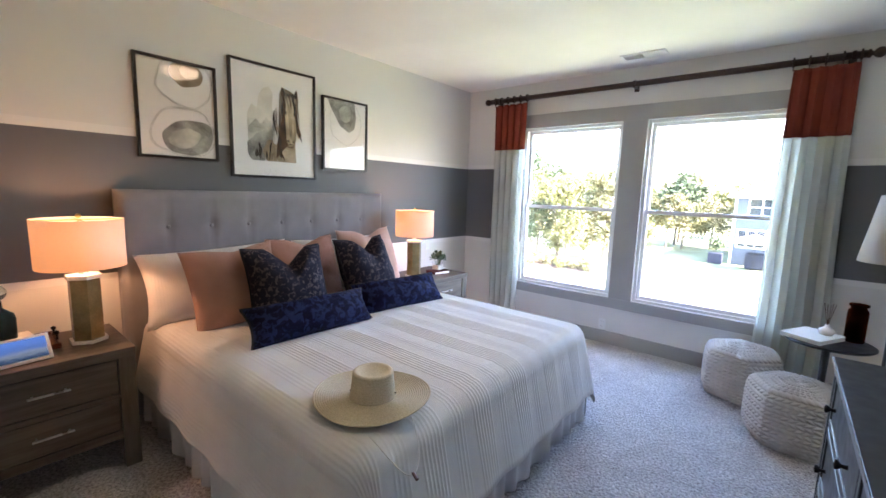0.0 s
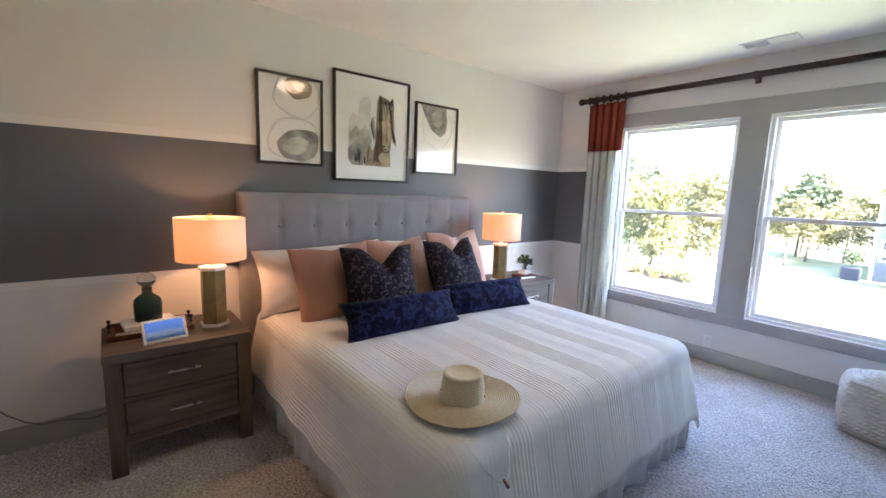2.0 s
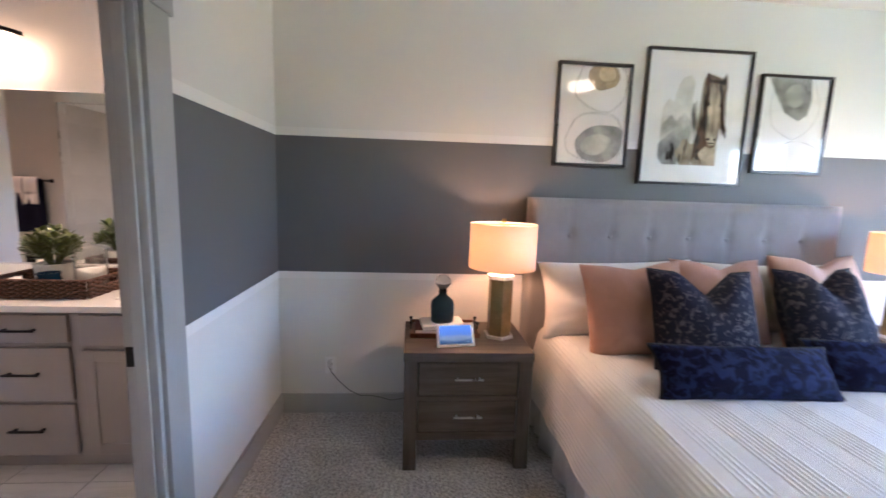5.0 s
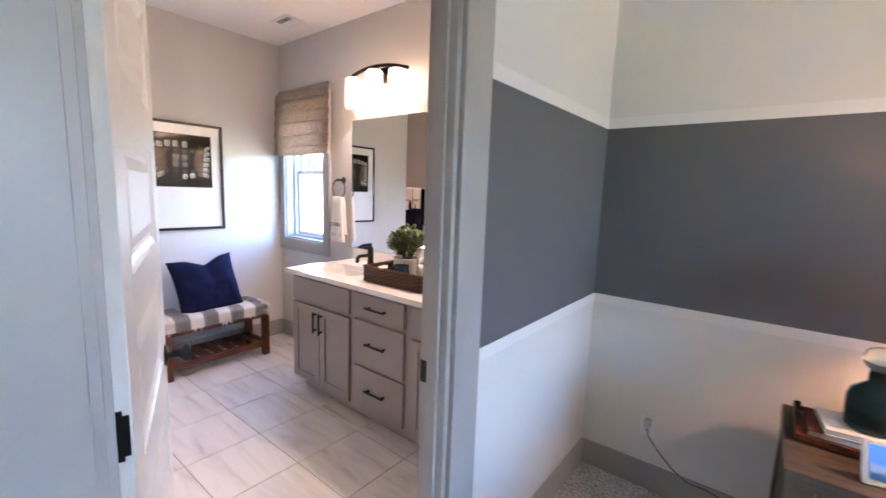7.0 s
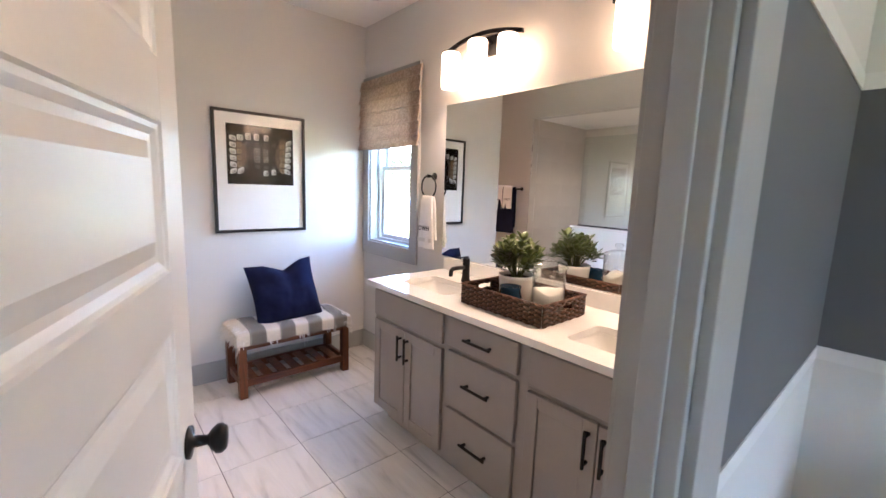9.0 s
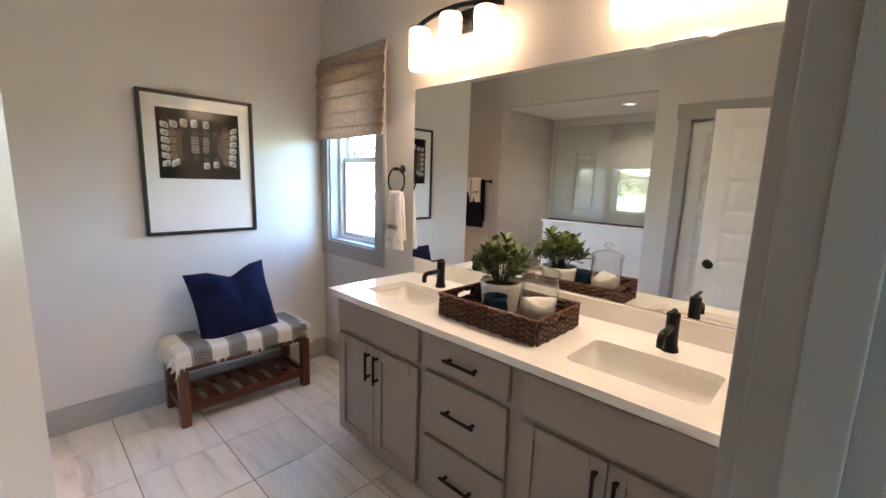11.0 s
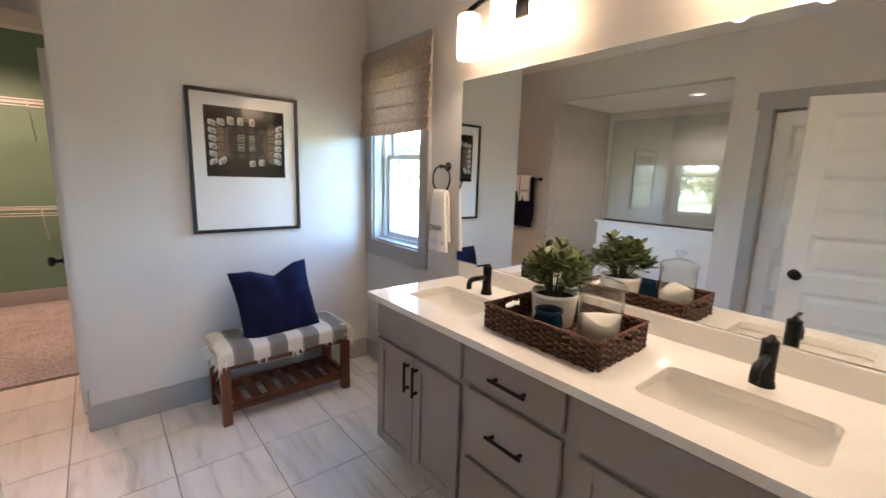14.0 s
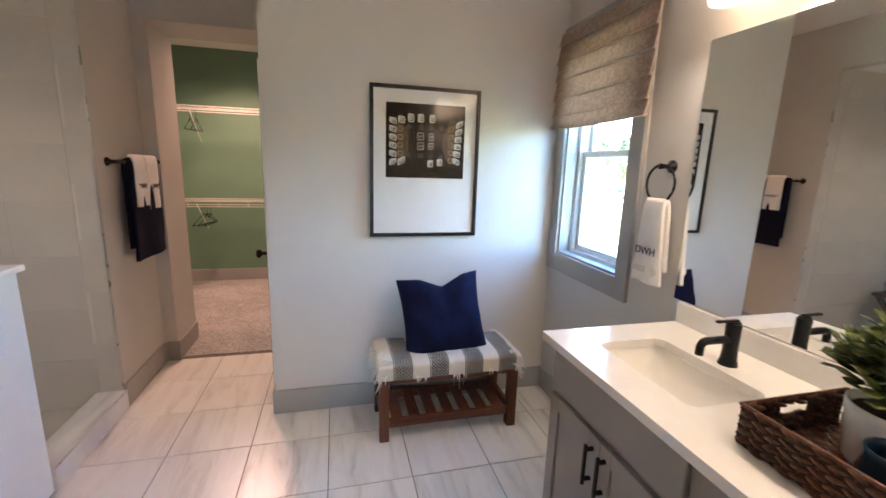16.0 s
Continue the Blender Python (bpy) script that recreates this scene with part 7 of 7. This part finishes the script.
grid_surface(bm, 80, len(prof), f_)
bmesh.ops.recalc_face_normals(bm, faces=bm.faces)
sh_ = part("shade_cloth", bm, M_WOVEN, rs, smooth=False)
md = sh_.modifiers.new("thick", "SOLIDIFY")
md.thickness = 0.003
part("head_rail", boxes((0.021, 0.032, -0.42, 0.42, -0.04, 0.0)), M_WOVEN, rs)
for k, (wx, wz) in enumerate(welts):
    pts = [(wx + 0.0025 + 0.0025 * math.sin(u * 23 + (k + 1) / 6 * 5), -0.424 + 0.848 * u, wz + 0.003 - 0.006 * math.sin(math.pi * u) * (0.4 + (k + 1) / 6)) for u in [i / 30 for i in range(31)]]
    part("welt", sweep(bmesh.new(), pts, 0.0032, 6), M_WELT, rs)
for sy in (-1, 1):
    part("side_binding", sweep(bmesh.new(), [(x_ + 0.002, sy * 0.424, z_ - 0.001) for x_, z_ in prof], 0.005, 6), M_WELT, rs, "tan cord along the edge")
part("pull_cord", tube(bmesh.new(), (0.05, 0.43, -0.03), (0.03, 0.43, -0.95), 0.0022, seg=6), M_WHITECLOTH, rs)


# ---------- towels ----------
def towel(parent, name, y0, y1, ztop, zf, zb, x, mat, seed, spread=0.0, thick=0.012):
    """A cloth folded over a bar at x (local), hanging in front and behind, along y."""
    bm = bmesh.new()
    n = 40

    def f(u, v):
        y = y0 + (y1 - y0) * u
        total = (ztop - zf) + (ztop - zb)
        d = v * total
        r = 0.014
        if d < ztop - zb:
            z, xx = zb + d, x - r
        else:
            z, xx = ztop - (d - (ztop - zb)), x + r
        low = (ztop - z) / max(0.01, ztop - zf)
        k = math.exp(-((ztop - z) / 0.02) ** 2)
        xx = x + (xx - x) * (1 - k * 0.6)
        zz = z + 0.012 * k
        yc = (y0 + y1) / 2
        yy = yc + (y - yc) * (1 + spread * low)
        xx += 0.010 * math.sin((u * 2.2 + seed) * math.pi) * low + 0.008 * noise.noise((u * 3 + seed, z * 4, 0)) * low
        return (xx, yy, zz)
    grid_surface(bm, 30, n * 2, f)
    bmesh.ops.recalc_face_normals(bm, faces=bm.faces)
    o = part(name, bm, mat, parent, smooth=True)
    md = o.modifiers.new("thick", "SOLIDIFY")
    md.thickness, md.offset = thick, 0
    return o


def letters(parent, text, loc, rot, size, mat):
    cu = bpy.data.curves.new("monogram", "FONT")
    cu.body, cu.size, cu.extrude, cu.align_x = text, size, 0.0012, "CENTER"
    cu.resolution_u = 3
    tmp = bpy.data.objects.new("tmp", cu)
    me = bpy.data.meshes.new_from_object(tmp)
    bpy.data.objects.remove(tmp)
    me.materials.clear()
    me.materials.append(mat)
    o = new("monogram", me)
    o.parent, o.location, o.rotation_euler = parent, loc, [radians(a) for a in rot]
    return o


M_STITCH = plain("dark_stitching", (0.03, 0.03, 0.03), 0.8)


def ring_set(loc, rz, label, tlabel, mono):
    r = thing("towel_ring", loc, rz, label, "towel ring")
    bm = lathe(bmesh.new(), [(0, 0), (0.027, 0), (0.027, 0.006), (0.012, 0.012), (0.009, 0.03), (0.010, 0.055), (0.013, 0.062), (0, 0.066)], 24, axis="X")
    part("mount", bm, M_BLACK, r, smooth=True)
    pts = [(0.052, 0.078 * math.sin(a), -0.072 + 0.078 * math.cos(a)) for a in [2 * math.pi * i / 40 for i in range(40)]]
    part("ring", sweep(bmesh.new(), pts, 0.0055, 10, closed=True), M_BLACK, r, smooth=True)
    t = thing("hand_towel", loc, rz, tlabel, "towel")
    w = towel(t, "cloth", -0.052, 0.052, -0.150, -0.500, -0.44, 0.052, M_TERRY, 3, 0.60, 0.018)
    part("hem_band", boxes((0.078, 0.082, -0.078, 0.078, -0.455, -0.428), bevel=0.001), M_WHITECLOTH, t)
    if mono:
        letters(t, mono, (0.0865, 0, -0.375), (90, 0, 90), 0.047, M_STITCH)
    return t


ring_set((BWX, -3.785, 1.530), 0, "round black towel ring beside the window", "white hand towel with a dark monogram, hung in a ring", "DWH")
ring_set((-4.93, SYB, 1.530), -90, "round black towel ring at the end of the vanity", "thick white towel hung in a ring", None)
bar = thing("towel_bar", (BEX, -5.36, 1.47), 180, "black wall-mounted towel bar", "towel bar")
for s_ in (-1, 1):
    bm = lathe(bmesh.new(), [(0, 0), (0.026, 0), (0.024, 0.008), (0.012, 0.022), (0.010, 0.06), (0.014, 0.075), (0.012, 0.088), (0, 0.090)], 22, (0, s_ * 0.25, 0), axis="X")
    part("bar_end", bm, M_BLACK, bar, smooth=True)
part("bar_rod", tube(bmesh.new(), (0.072, -0.25, 0), (0.072, 0.25, 0), 0.008, seg=14), M_BLACK, bar, smooth=True)
tw = thing("bath_towel", (BEX, -5.36, 1.47), 180, "navy bath towel folded over the bar", "towel", "towels on the bar")
towel(tw, "cloth", -0.20, 0.21, 0.010, -0.60, -0.52, 0.072, M_NAVYTERRY, 5, 0.02, 0.02)
tw = thing("bath_towel", (BEX, -5.36, 1.47), 180, "white hand towel with a monogram laid over the navy one", "towel", "towels on the bar")
towel(tw, "cloth", 0.01, 0.18, 0.028, -0.30, -0.28, 0.080, M_TERRY, 9, 0.05, 0.014)
letters(tw, "DWH", (0.106, 0.11, -0.17), (90, 0, 90), 0.045, M_STITCH)
tw = thing("bath_towel", (BEX, -5.36, 1.47), 180, "white hand towel laid beside the other on the bar", "towel", "towels on the bar")
towel(tw, "cloth", -0.16, -0.01, 0.028, -0.27, -0.25, 0.080, M_TERRY, 12, 0.05, 0.014)
letters(tw, "DWH", (0.106, -0.085, -0.16), (90, 0, 90), 0.045, M_STITCH)

# ---------- basket tray on the vanity ----------
M_WICKER = mottled("dark_seagrass", (0.14, 0.055, 0.024), 0.40, 0.6, 30, 150, 0.6, 0.002)
# near-black brown that puts the shade between the strands into the colour
M_WICKERGAP = mottled("shaded_gap_backing", (0.03, 0.014, 0.008), 0.7, 0.3, 30, 150, 0.3, 0.001)


def basket():
    b = thing("basket_tray", (-4.92, -2.715, 0.90), 0, "dark woven seagrass tray with cut-out handles", "basket")
    W, D, h = 0.480, 0.328, 0.095
    rows = 9
    rh = h / rows
    meshes = {}

    def strand(side, fixed, p, q, axis, z, phase, i):
        half = (q - p) / 2 * 1.30
        up = 1 if phase % 2 else -1
        key = (axis, round(half, 4), up)
        if key not in meshes:
            bm = bmesh.new()
            bmesh.ops.create_uvsphere(bm, u_segments=7, v_segments=5, radius=1)
            for v in bm.verts:
                k = v.co.y if axis == "y" else v.co.x
                along, across = (v.co.y, v.co.x) if axis == "y" else (v.co.x, v.co.y)
                zz = v.co.z * rh * 0.56 + k * 0.0042 * up
                v.co = Vector((across * 0.0056, along * half, zz)) if axis == "y" else Vector((along * half, across * 0.0056, zz))
            me = bpy.data.meshes.new("strand")
            for f in bm.faces:
                f.smooth = True
            bm.to_mesh(me)
            bm.free()
            me.materials.append(M_WICKER)
            meshes[key] = me
        o = new("strand", meshes[key])
        o.parent = side
        off = fixed + 0.003 * (1 if (i + phase) % 2 else -1)
        o.location = (off, (p + q) / 2, z) if axis == "y" else ((p + q) / 2, off, z)

    for fx, a0, a1, ax, nm in ((D / 2, -W / 2, W / 2, "y", "long_side"), (-D / 2, -W / 2, W / 2, "y", "long_side"), (-W / 2, -D / 2, D / 2, "x", "short_side"), (W / 2, -D / 2, D / 2, "x", "short_side")):
        rowsb = [(a0 + 0.004, a1 - 0.004, 0.002, h - 0.004)] if ax == "y" else [(a0 + 0.004, a1 - 0.004, 0.002, 0.052), (a0 + 0.004, -0.045, 0.052, h - 0.004), (0.045, a1 - 0.004, 0.052, h - 0.004), (-0.045, 0.045, 0.080, h - 0.004)]
        # thin dark panel added behind the strands, so the gaps look shaded
        side = part(nm, boxes(*[(fx - 0.002, fx + 0.002, p, q, r, s) if ax == "y" else (p, q, fx - 0.002, fx + 0.002, r, s) for p, q, r, s in rowsb]), M_WICKERGAP, b, "woven side")
        for r in range(rows):
            n = int((a1 - a0) / 0.030)
            for i in range(n):
                p, q = a0 + 0.006 + (a1 - a0 - 0.012) * i / n, a0 + 0.006 + (a1 - a0 - 0.012) * (i + 1) / n
                if ax == "x" and r in (5, 6) and abs((p + q) / 2) < 0.052:
                    continue
                strand(side, fx, p, q, ax, rh * (r + 0.5), r, i)
    bm = bmesh.new()
    sweep(bm, [(D / 2, -W / 2, h), (D / 2, W / 2, h), (-D / 2, W / 2, h), (-D / 2, -W / 2, h)], 0.005, 8, closed=True)
    part("rim", bm, M_WICKER, b)
    bm = bmesh.new()
    for i in range(11):
        x = -D / 2 + D * (i + 0.5) / 11
        for j in range(13):
            y = -W / 2 + W * (j + 0.5) / 13
            vs = bmesh.ops.create_uvsphere(bm, u_segments=7, v_segments=5, radius=1)["verts"]
            for v in vs:
                v.co = Vector((v.co.x * D / 21, v.co.y * W / 24, v.co.z * 0.004)) + Vector((x, y + (0.009 if i % 2 else -0.009), 0.005))
    part("woven_bottom", bm, M_WICKER, b, smooth=True, kind="stuff")


basket()
TZ = 0.909
pt = thing("potted_plant", (-4.985, -2.80, TZ), 0, "jade plant in a white ceramic pot on the woven tray", "plant")
part("pot", lathe(bmesh.new(), [(0, 0), (0.068, 0), (0.078, 0.010), (0.089, 0.118), (0.090, 0.135), (0.085, 0.135), (0.082, 0.12), (0.07, 0.02), (0, 0.02)], 40), M_PORC, pt, smooth=True)
part("soil", lathe(bmesh.new(), [(0, 0.116), (0.080, 0.116), (0.080, 0.108), (0, 0.108)], 24), mottled("potting_soil", (0.03, 0.02, 0.014), 0.95, 0.4, 30, 200, 0.8, 0.004), pt)
leafy(pt, 50, 0.136, 0.190, 0.056, M_JADE, 8, 0.115)
M_VOT = plain("teal_glazed_glass", (0.010, 0.036, 0.075), 0.10)
vt = thing("candle_holder", (-4.862, -2.735, TZ), 0, "dark teal glazed votive candle holder", "candle holder")
part("holder", lathe(bmesh.new(), [(0, 0), (0.036, 0), (0.051, 0.022), (0.055, 0.052), (0.046, 0.086), (0.051, 0.104), (0.047, 0.104), (0.042, 0.085), (0.049, 0.052), (0.046, 0.024), (0, 0.012)], 32), M_VOT, vt, smooth=True)
M_CLEAR = glass("clear_jar_glass", (0.975, 0.985, 0.98), 0.0, gloss=0.06, edge=3.2)
jr = thing("glass_jar", (-4.928, -2.572, TZ), 0, "clear glass apothecary jar half full of white sand", "jar")
jb = part("jar", lathe(bmesh.new(), [(0, 0), (0.070, 0), (0.074, 0.004), (0.074, 0.205), (0.076, 0.210), (0.073, 0.210), (0.071, 0.205), (0.071, 0.008), (0, 0.008)], 44), M_CLEAR, jr, smooth=True)
ld = part("lid", lathe(bmesh.new(), [(0.078, 0.211), (0.080, 0.216), (0.070, 0.228), (0.030, 0.243), (0.012, 0.248), (0.010, 0.256), (0.020, 0.262), (0.023, 0.272), (0.018, 0.280), (0.0, 0.281)], 40), M_CLEAR, jr, "glass lid with a knob", smooth=True)
bm = bmesh.new()


def sandf(u, v):
    a, r = 2 * math.pi * u, 0.0695 * v
    x, y = r * math.cos(a), r * math.sin(a)
    return (x, y, 0.108 + 0.018 * math.sin(2.3 * (x + y) / 0.07 + 0.6) + 0.004 * noise.noise((x * 30, y * 30, 0)))


top_ = grid_surface(bm, 44, 12, sandf, closed_u=True)
low_ = [bm.verts.new((v[-1].co.x, v[-1].co.y, 0.009)) for v in top_]
for i in range(44):
    j = (i + 1) % 44
    bm.faces.new((top_[i][-1], top_[j][-1], low_[j], low_[i]))
bm.faces.new(low_)
bmesh.ops.recalc_face_normals(bm, faces=bm.faces)
part("sand", bm, M_SAND, jr, "white sand", smooth=True)

# ---------- closet ----------
M_WIRE = plain("white_coated_wire", (0.75, 0.74, 0.70), 0.35)
for z in (1.03, 2.06):
    sf = thing("wire_shelf", (-2.9, -7.90, z), 0, "white coated wire closet shelf along the green wall", "shelf", "closet shelves")
    bm = bmesh.new()
    for y, dz in ((0.40, 0.0), (0.40, -0.035), (0.395, -0.06), (0.01, 0.0), (0.2, -0.004)):
        tube(bm, (-1.9, y, dz), (1.42, y, dz), 0.0035, seg=6)
    part("long_wires", bm, M_WIRE, sf)
    bm = bmesh.new()
    for k in range(83):
        x = -1.9 + 0.04 * k
        tube(bm, (x, 0.01, 0.004), (x, 0.40, 0.004), 0.0016, seg=4, caps=False)
    part("cross_wires", bm, M_WIRE, sf)
    bm = bmesh.new()
    for k in range(11):
        x = -1.85 + 0.31 * k
        tube(bm, (x, 0.40, 0.0), (x, 0.397, -0.06), 0.003, seg=6)
    part("drop_wire", bm, M_WIRE, sf, kind="stuff")
    for x in (-1.5, -0.3, 0.55, 1.3):
        part("brace", tube(bmesh.new(), (x, 0.005, -0.36), (x, 0.385, -0.02), 0.005, seg=8), M_WIRE, sf)


def hanger(loc, rz):
    h = thing("hanger", loc, rz, "black clothes hanger on the closet wire", "hanger", "hangers in the closet")
    pts = [(0.20, 0, -0.19), (0, 0, -0.07), (-0.20, 0, -0.19)]
    part("shoulders", sweep(bmesh.new(), pts, 0.006, 8, closed=True), M_BLACK, h)
    hook = [(0, 0, -0.07), (0, 0, -0.02)] + [(0.02 - 0.02 * math.cos(a), 0, -0.02 + 0.022 * math.sin(a)) for a in [math.pi * i / 8 for i in range(1, 8)]]
    part("hook", sweep(bmesh.new(), hook, 0.0022, 6), M_BLACK, h)


for k in range(2):
    hanger((-2.36 - 0.06 * k, -7.505, 1.995), 90)
for k in range(3):
    hanger((-2.42 - 0.035 * k, -7.505, 0.965), 70 + 8 * k)
door_3 = thing("door_3", (PX + 0.008, CY + 0.03, 0.012), -90, "white five-panel closet door folded back on the wall", "door", kind="structure")
five_panel_door(door_3, 0.62, 2.05)

# ---------- shower ----------
dl = thing("recessed_light", (-2.0, -3.66, 2.381), 0, "lit recessed ceiling light over the shower", "lamp")
part("trim_ring", lathe(bmesh.new(), [(0.055, 0), (0.085, 0), (0.083, -0.006), (0.055, -0.004)], 32), M_WHITE, dl)
part("lens", lathe(bmesh.new(), [(0, -0.001), (0.055, -0.001), (0.055, -0.003), (0, -0.003)], 32), glow("warm_lens", (1, 0.8, 0.6), 0.06), dl)
sl = thing("stool", (-1.66, -4.70, 0.03), 0, "weathered wood stool with crossed legs in the shower", "stool")
part("seat", boxes((-0.15, 0.15, -0.19, 0.19, 0.42, 0.45), bevel=0.004), M_GREYWOOD, sl)
for sx in (-1, 1):
    for a in (-1, 1):
        bm = bmesh.new()
        box(bm, sx * 0.12 - 0.012, sx * 0.12 + 0.012, -0.02, 0.02, -0.265, 0.265)
        bmesh.ops.rotate(bm, verts=bm.verts, cent=(0, 0, 0), matrix=Matrix.Rotation(radians(36 * a), 3, "X"))
        bmesh.ops.translate(bm, verts=bm.verts, vec=(a * 0.0002, 0, 0.212))
        part("crossed_leg", bm, M_GREYWOODZ, sl)
ft = thing("folded_towel", (-1.66, -4.64, 0.48), 0, "folded navy towel on the shower stool", "towel")
part("cloth", boxes((-0.12, 0.12, -0.09, 0.12, 0, 0.06), bevel=0.02), M_NAVYTERRY, ft)
bs = thing("sponge_bowl", (-1.66, -4.83, 0.48), 0, "clear bowl with a white sponge on the stool", "bowl")
part("bowl", lathe(bmesh.new(), [(0, 0), (0.05, 0), (0.06, 0.10), (0.057, 0.10), (0.047, 0.004), (0, 0.004)], 28), M_CLEAR, bs, smooth=True)
bm = bmesh.new()
bmesh.ops.create_icosphere(bm, subdivisions=3, radius=0.045, matrix=Matrix.Translation((0, 0, 0.105)))
for v in bm.verts:
    v.co += v.normal * 0.006 * noise.noise(v.co * 60)
part("sponge", bm, M_TERRY, bs, smooth=True)

# ---------- floor tiles of the bathroom, last ----------
floor_bath = part("floor_bathroom", boxes((BWX - 0.1, BEX + 0.0, CY - 0.05, -1.7605, -0.15, -0.003), (BEX, -1.35, -3.05, -1.82, -0.15, -0.003)), M_GROUT, kind="structure")
TS, TX0, TY0 = 0.4035, -3.81, -4.455
_cache = {}
for i in range(-4, 3):
    for j in range(-3, 8):
        x0, x1 = TX0 + i * TS, TX0 + (i + 1) * TS
        y0, y1 = TY0 + j * TS, TY0 + (j + 1) * TS
        x0, x1, y0, y1 = max(x0, BWX), min(x1, BEX - 0.0), max(y0, CY), min(y1, -1.70)
        if x1 - x0 < 0.02 or y1 - y0 < 0.02 or (x1 < PX + 0.02 and y1 < BSY):
            continue
        key = (round(x1 - x0, 3), round(y1 - y0, 3))
        if key not in _cache:
            w, d = (x1 - x0) / 2 - 0.0022, (y1 - y0) / 2 - 0.0022
            bm = bmesh.new()
            box(bm, -w, w, -d, d, -0.008, 0, 0.0012, 1)
            me = bpy.data.meshes.new("tile")
            bm.to_mesh(me)
            bm.free()
            me.materials.append(M_TILE)
            _cache[key] = me
        t = new("tile", _cache[key])
        t.parent = floor_bath
        t.location = ((x0 + x1) / 2, (y0 + y1) / 2, 0.0)


# ---------- wall tiles of the shower ----------
def tile_wall(parent, axis, face, out, u0, u1, z0, z1, w=0.61, h=0.305):
    """Large wall tiles standing 3 mm out of the grout, in courses half a tile apart."""
    cache, row = {}, 0
    z = z0
    while z < z1 - 0.02:
        top = min(z + h, z1)
        u = u0 - (w / 2 if row % 2 else 0)
        while u < u1 - 0.01:
            a, b = max(u, u0), min(u + w, u1)
            if b - a > 0.03:
                key = (round(b - a, 3), round(top - z, 3))
                if key not in cache:
                    p, q = (b - a) / 2 - 0.0008, (top - z) / 2 - 0.0008
                    bm = bmesh.new()
                    if axis == "x":
                        box(bm, 0, 0.003 * out, -p, p, -q, q) if out > 0 else box(bm, -0.003, 0, -p, p, -q, q)
                    else:
                        box(bm, -p, p, 0, 0.003, -q, q) if out > 0 else box(bm, -p, p, -0.003, 0, -q, q)
                    me = bpy.data.meshes.new("wall_tile")
                    bm.to_mesh(me)
                    bm.free()
                    me.materials.append(M_WALLTILE)
                    cache[key] = me
                t = new("wall_tile", cache[key])
                t.parent = parent
                m = (a + b) / 2
                t.location = (face, m, (z + top) / 2) if axis == "x" else (m, face, (z + top) / 2)
            u += w
        z += h
        row += 1


tile_wall(wall_s_e, "x", -1.35, -1, -4.97, -3.18, 0.03, H)
tile_wall(wall_s_s, "y", -4.98, 1, BEX + 0.12, -1.36, 0.03, H)
tile_wall(wall_s_s, "y", -4.98, 1, BEX + 0.004, BEX + 0.119, 0.125, 2.38, w=0.2)
tile_wall(wall_s_n, "y", -3.17, -1, BEX + 0.12, -1.36, 0.03, H)
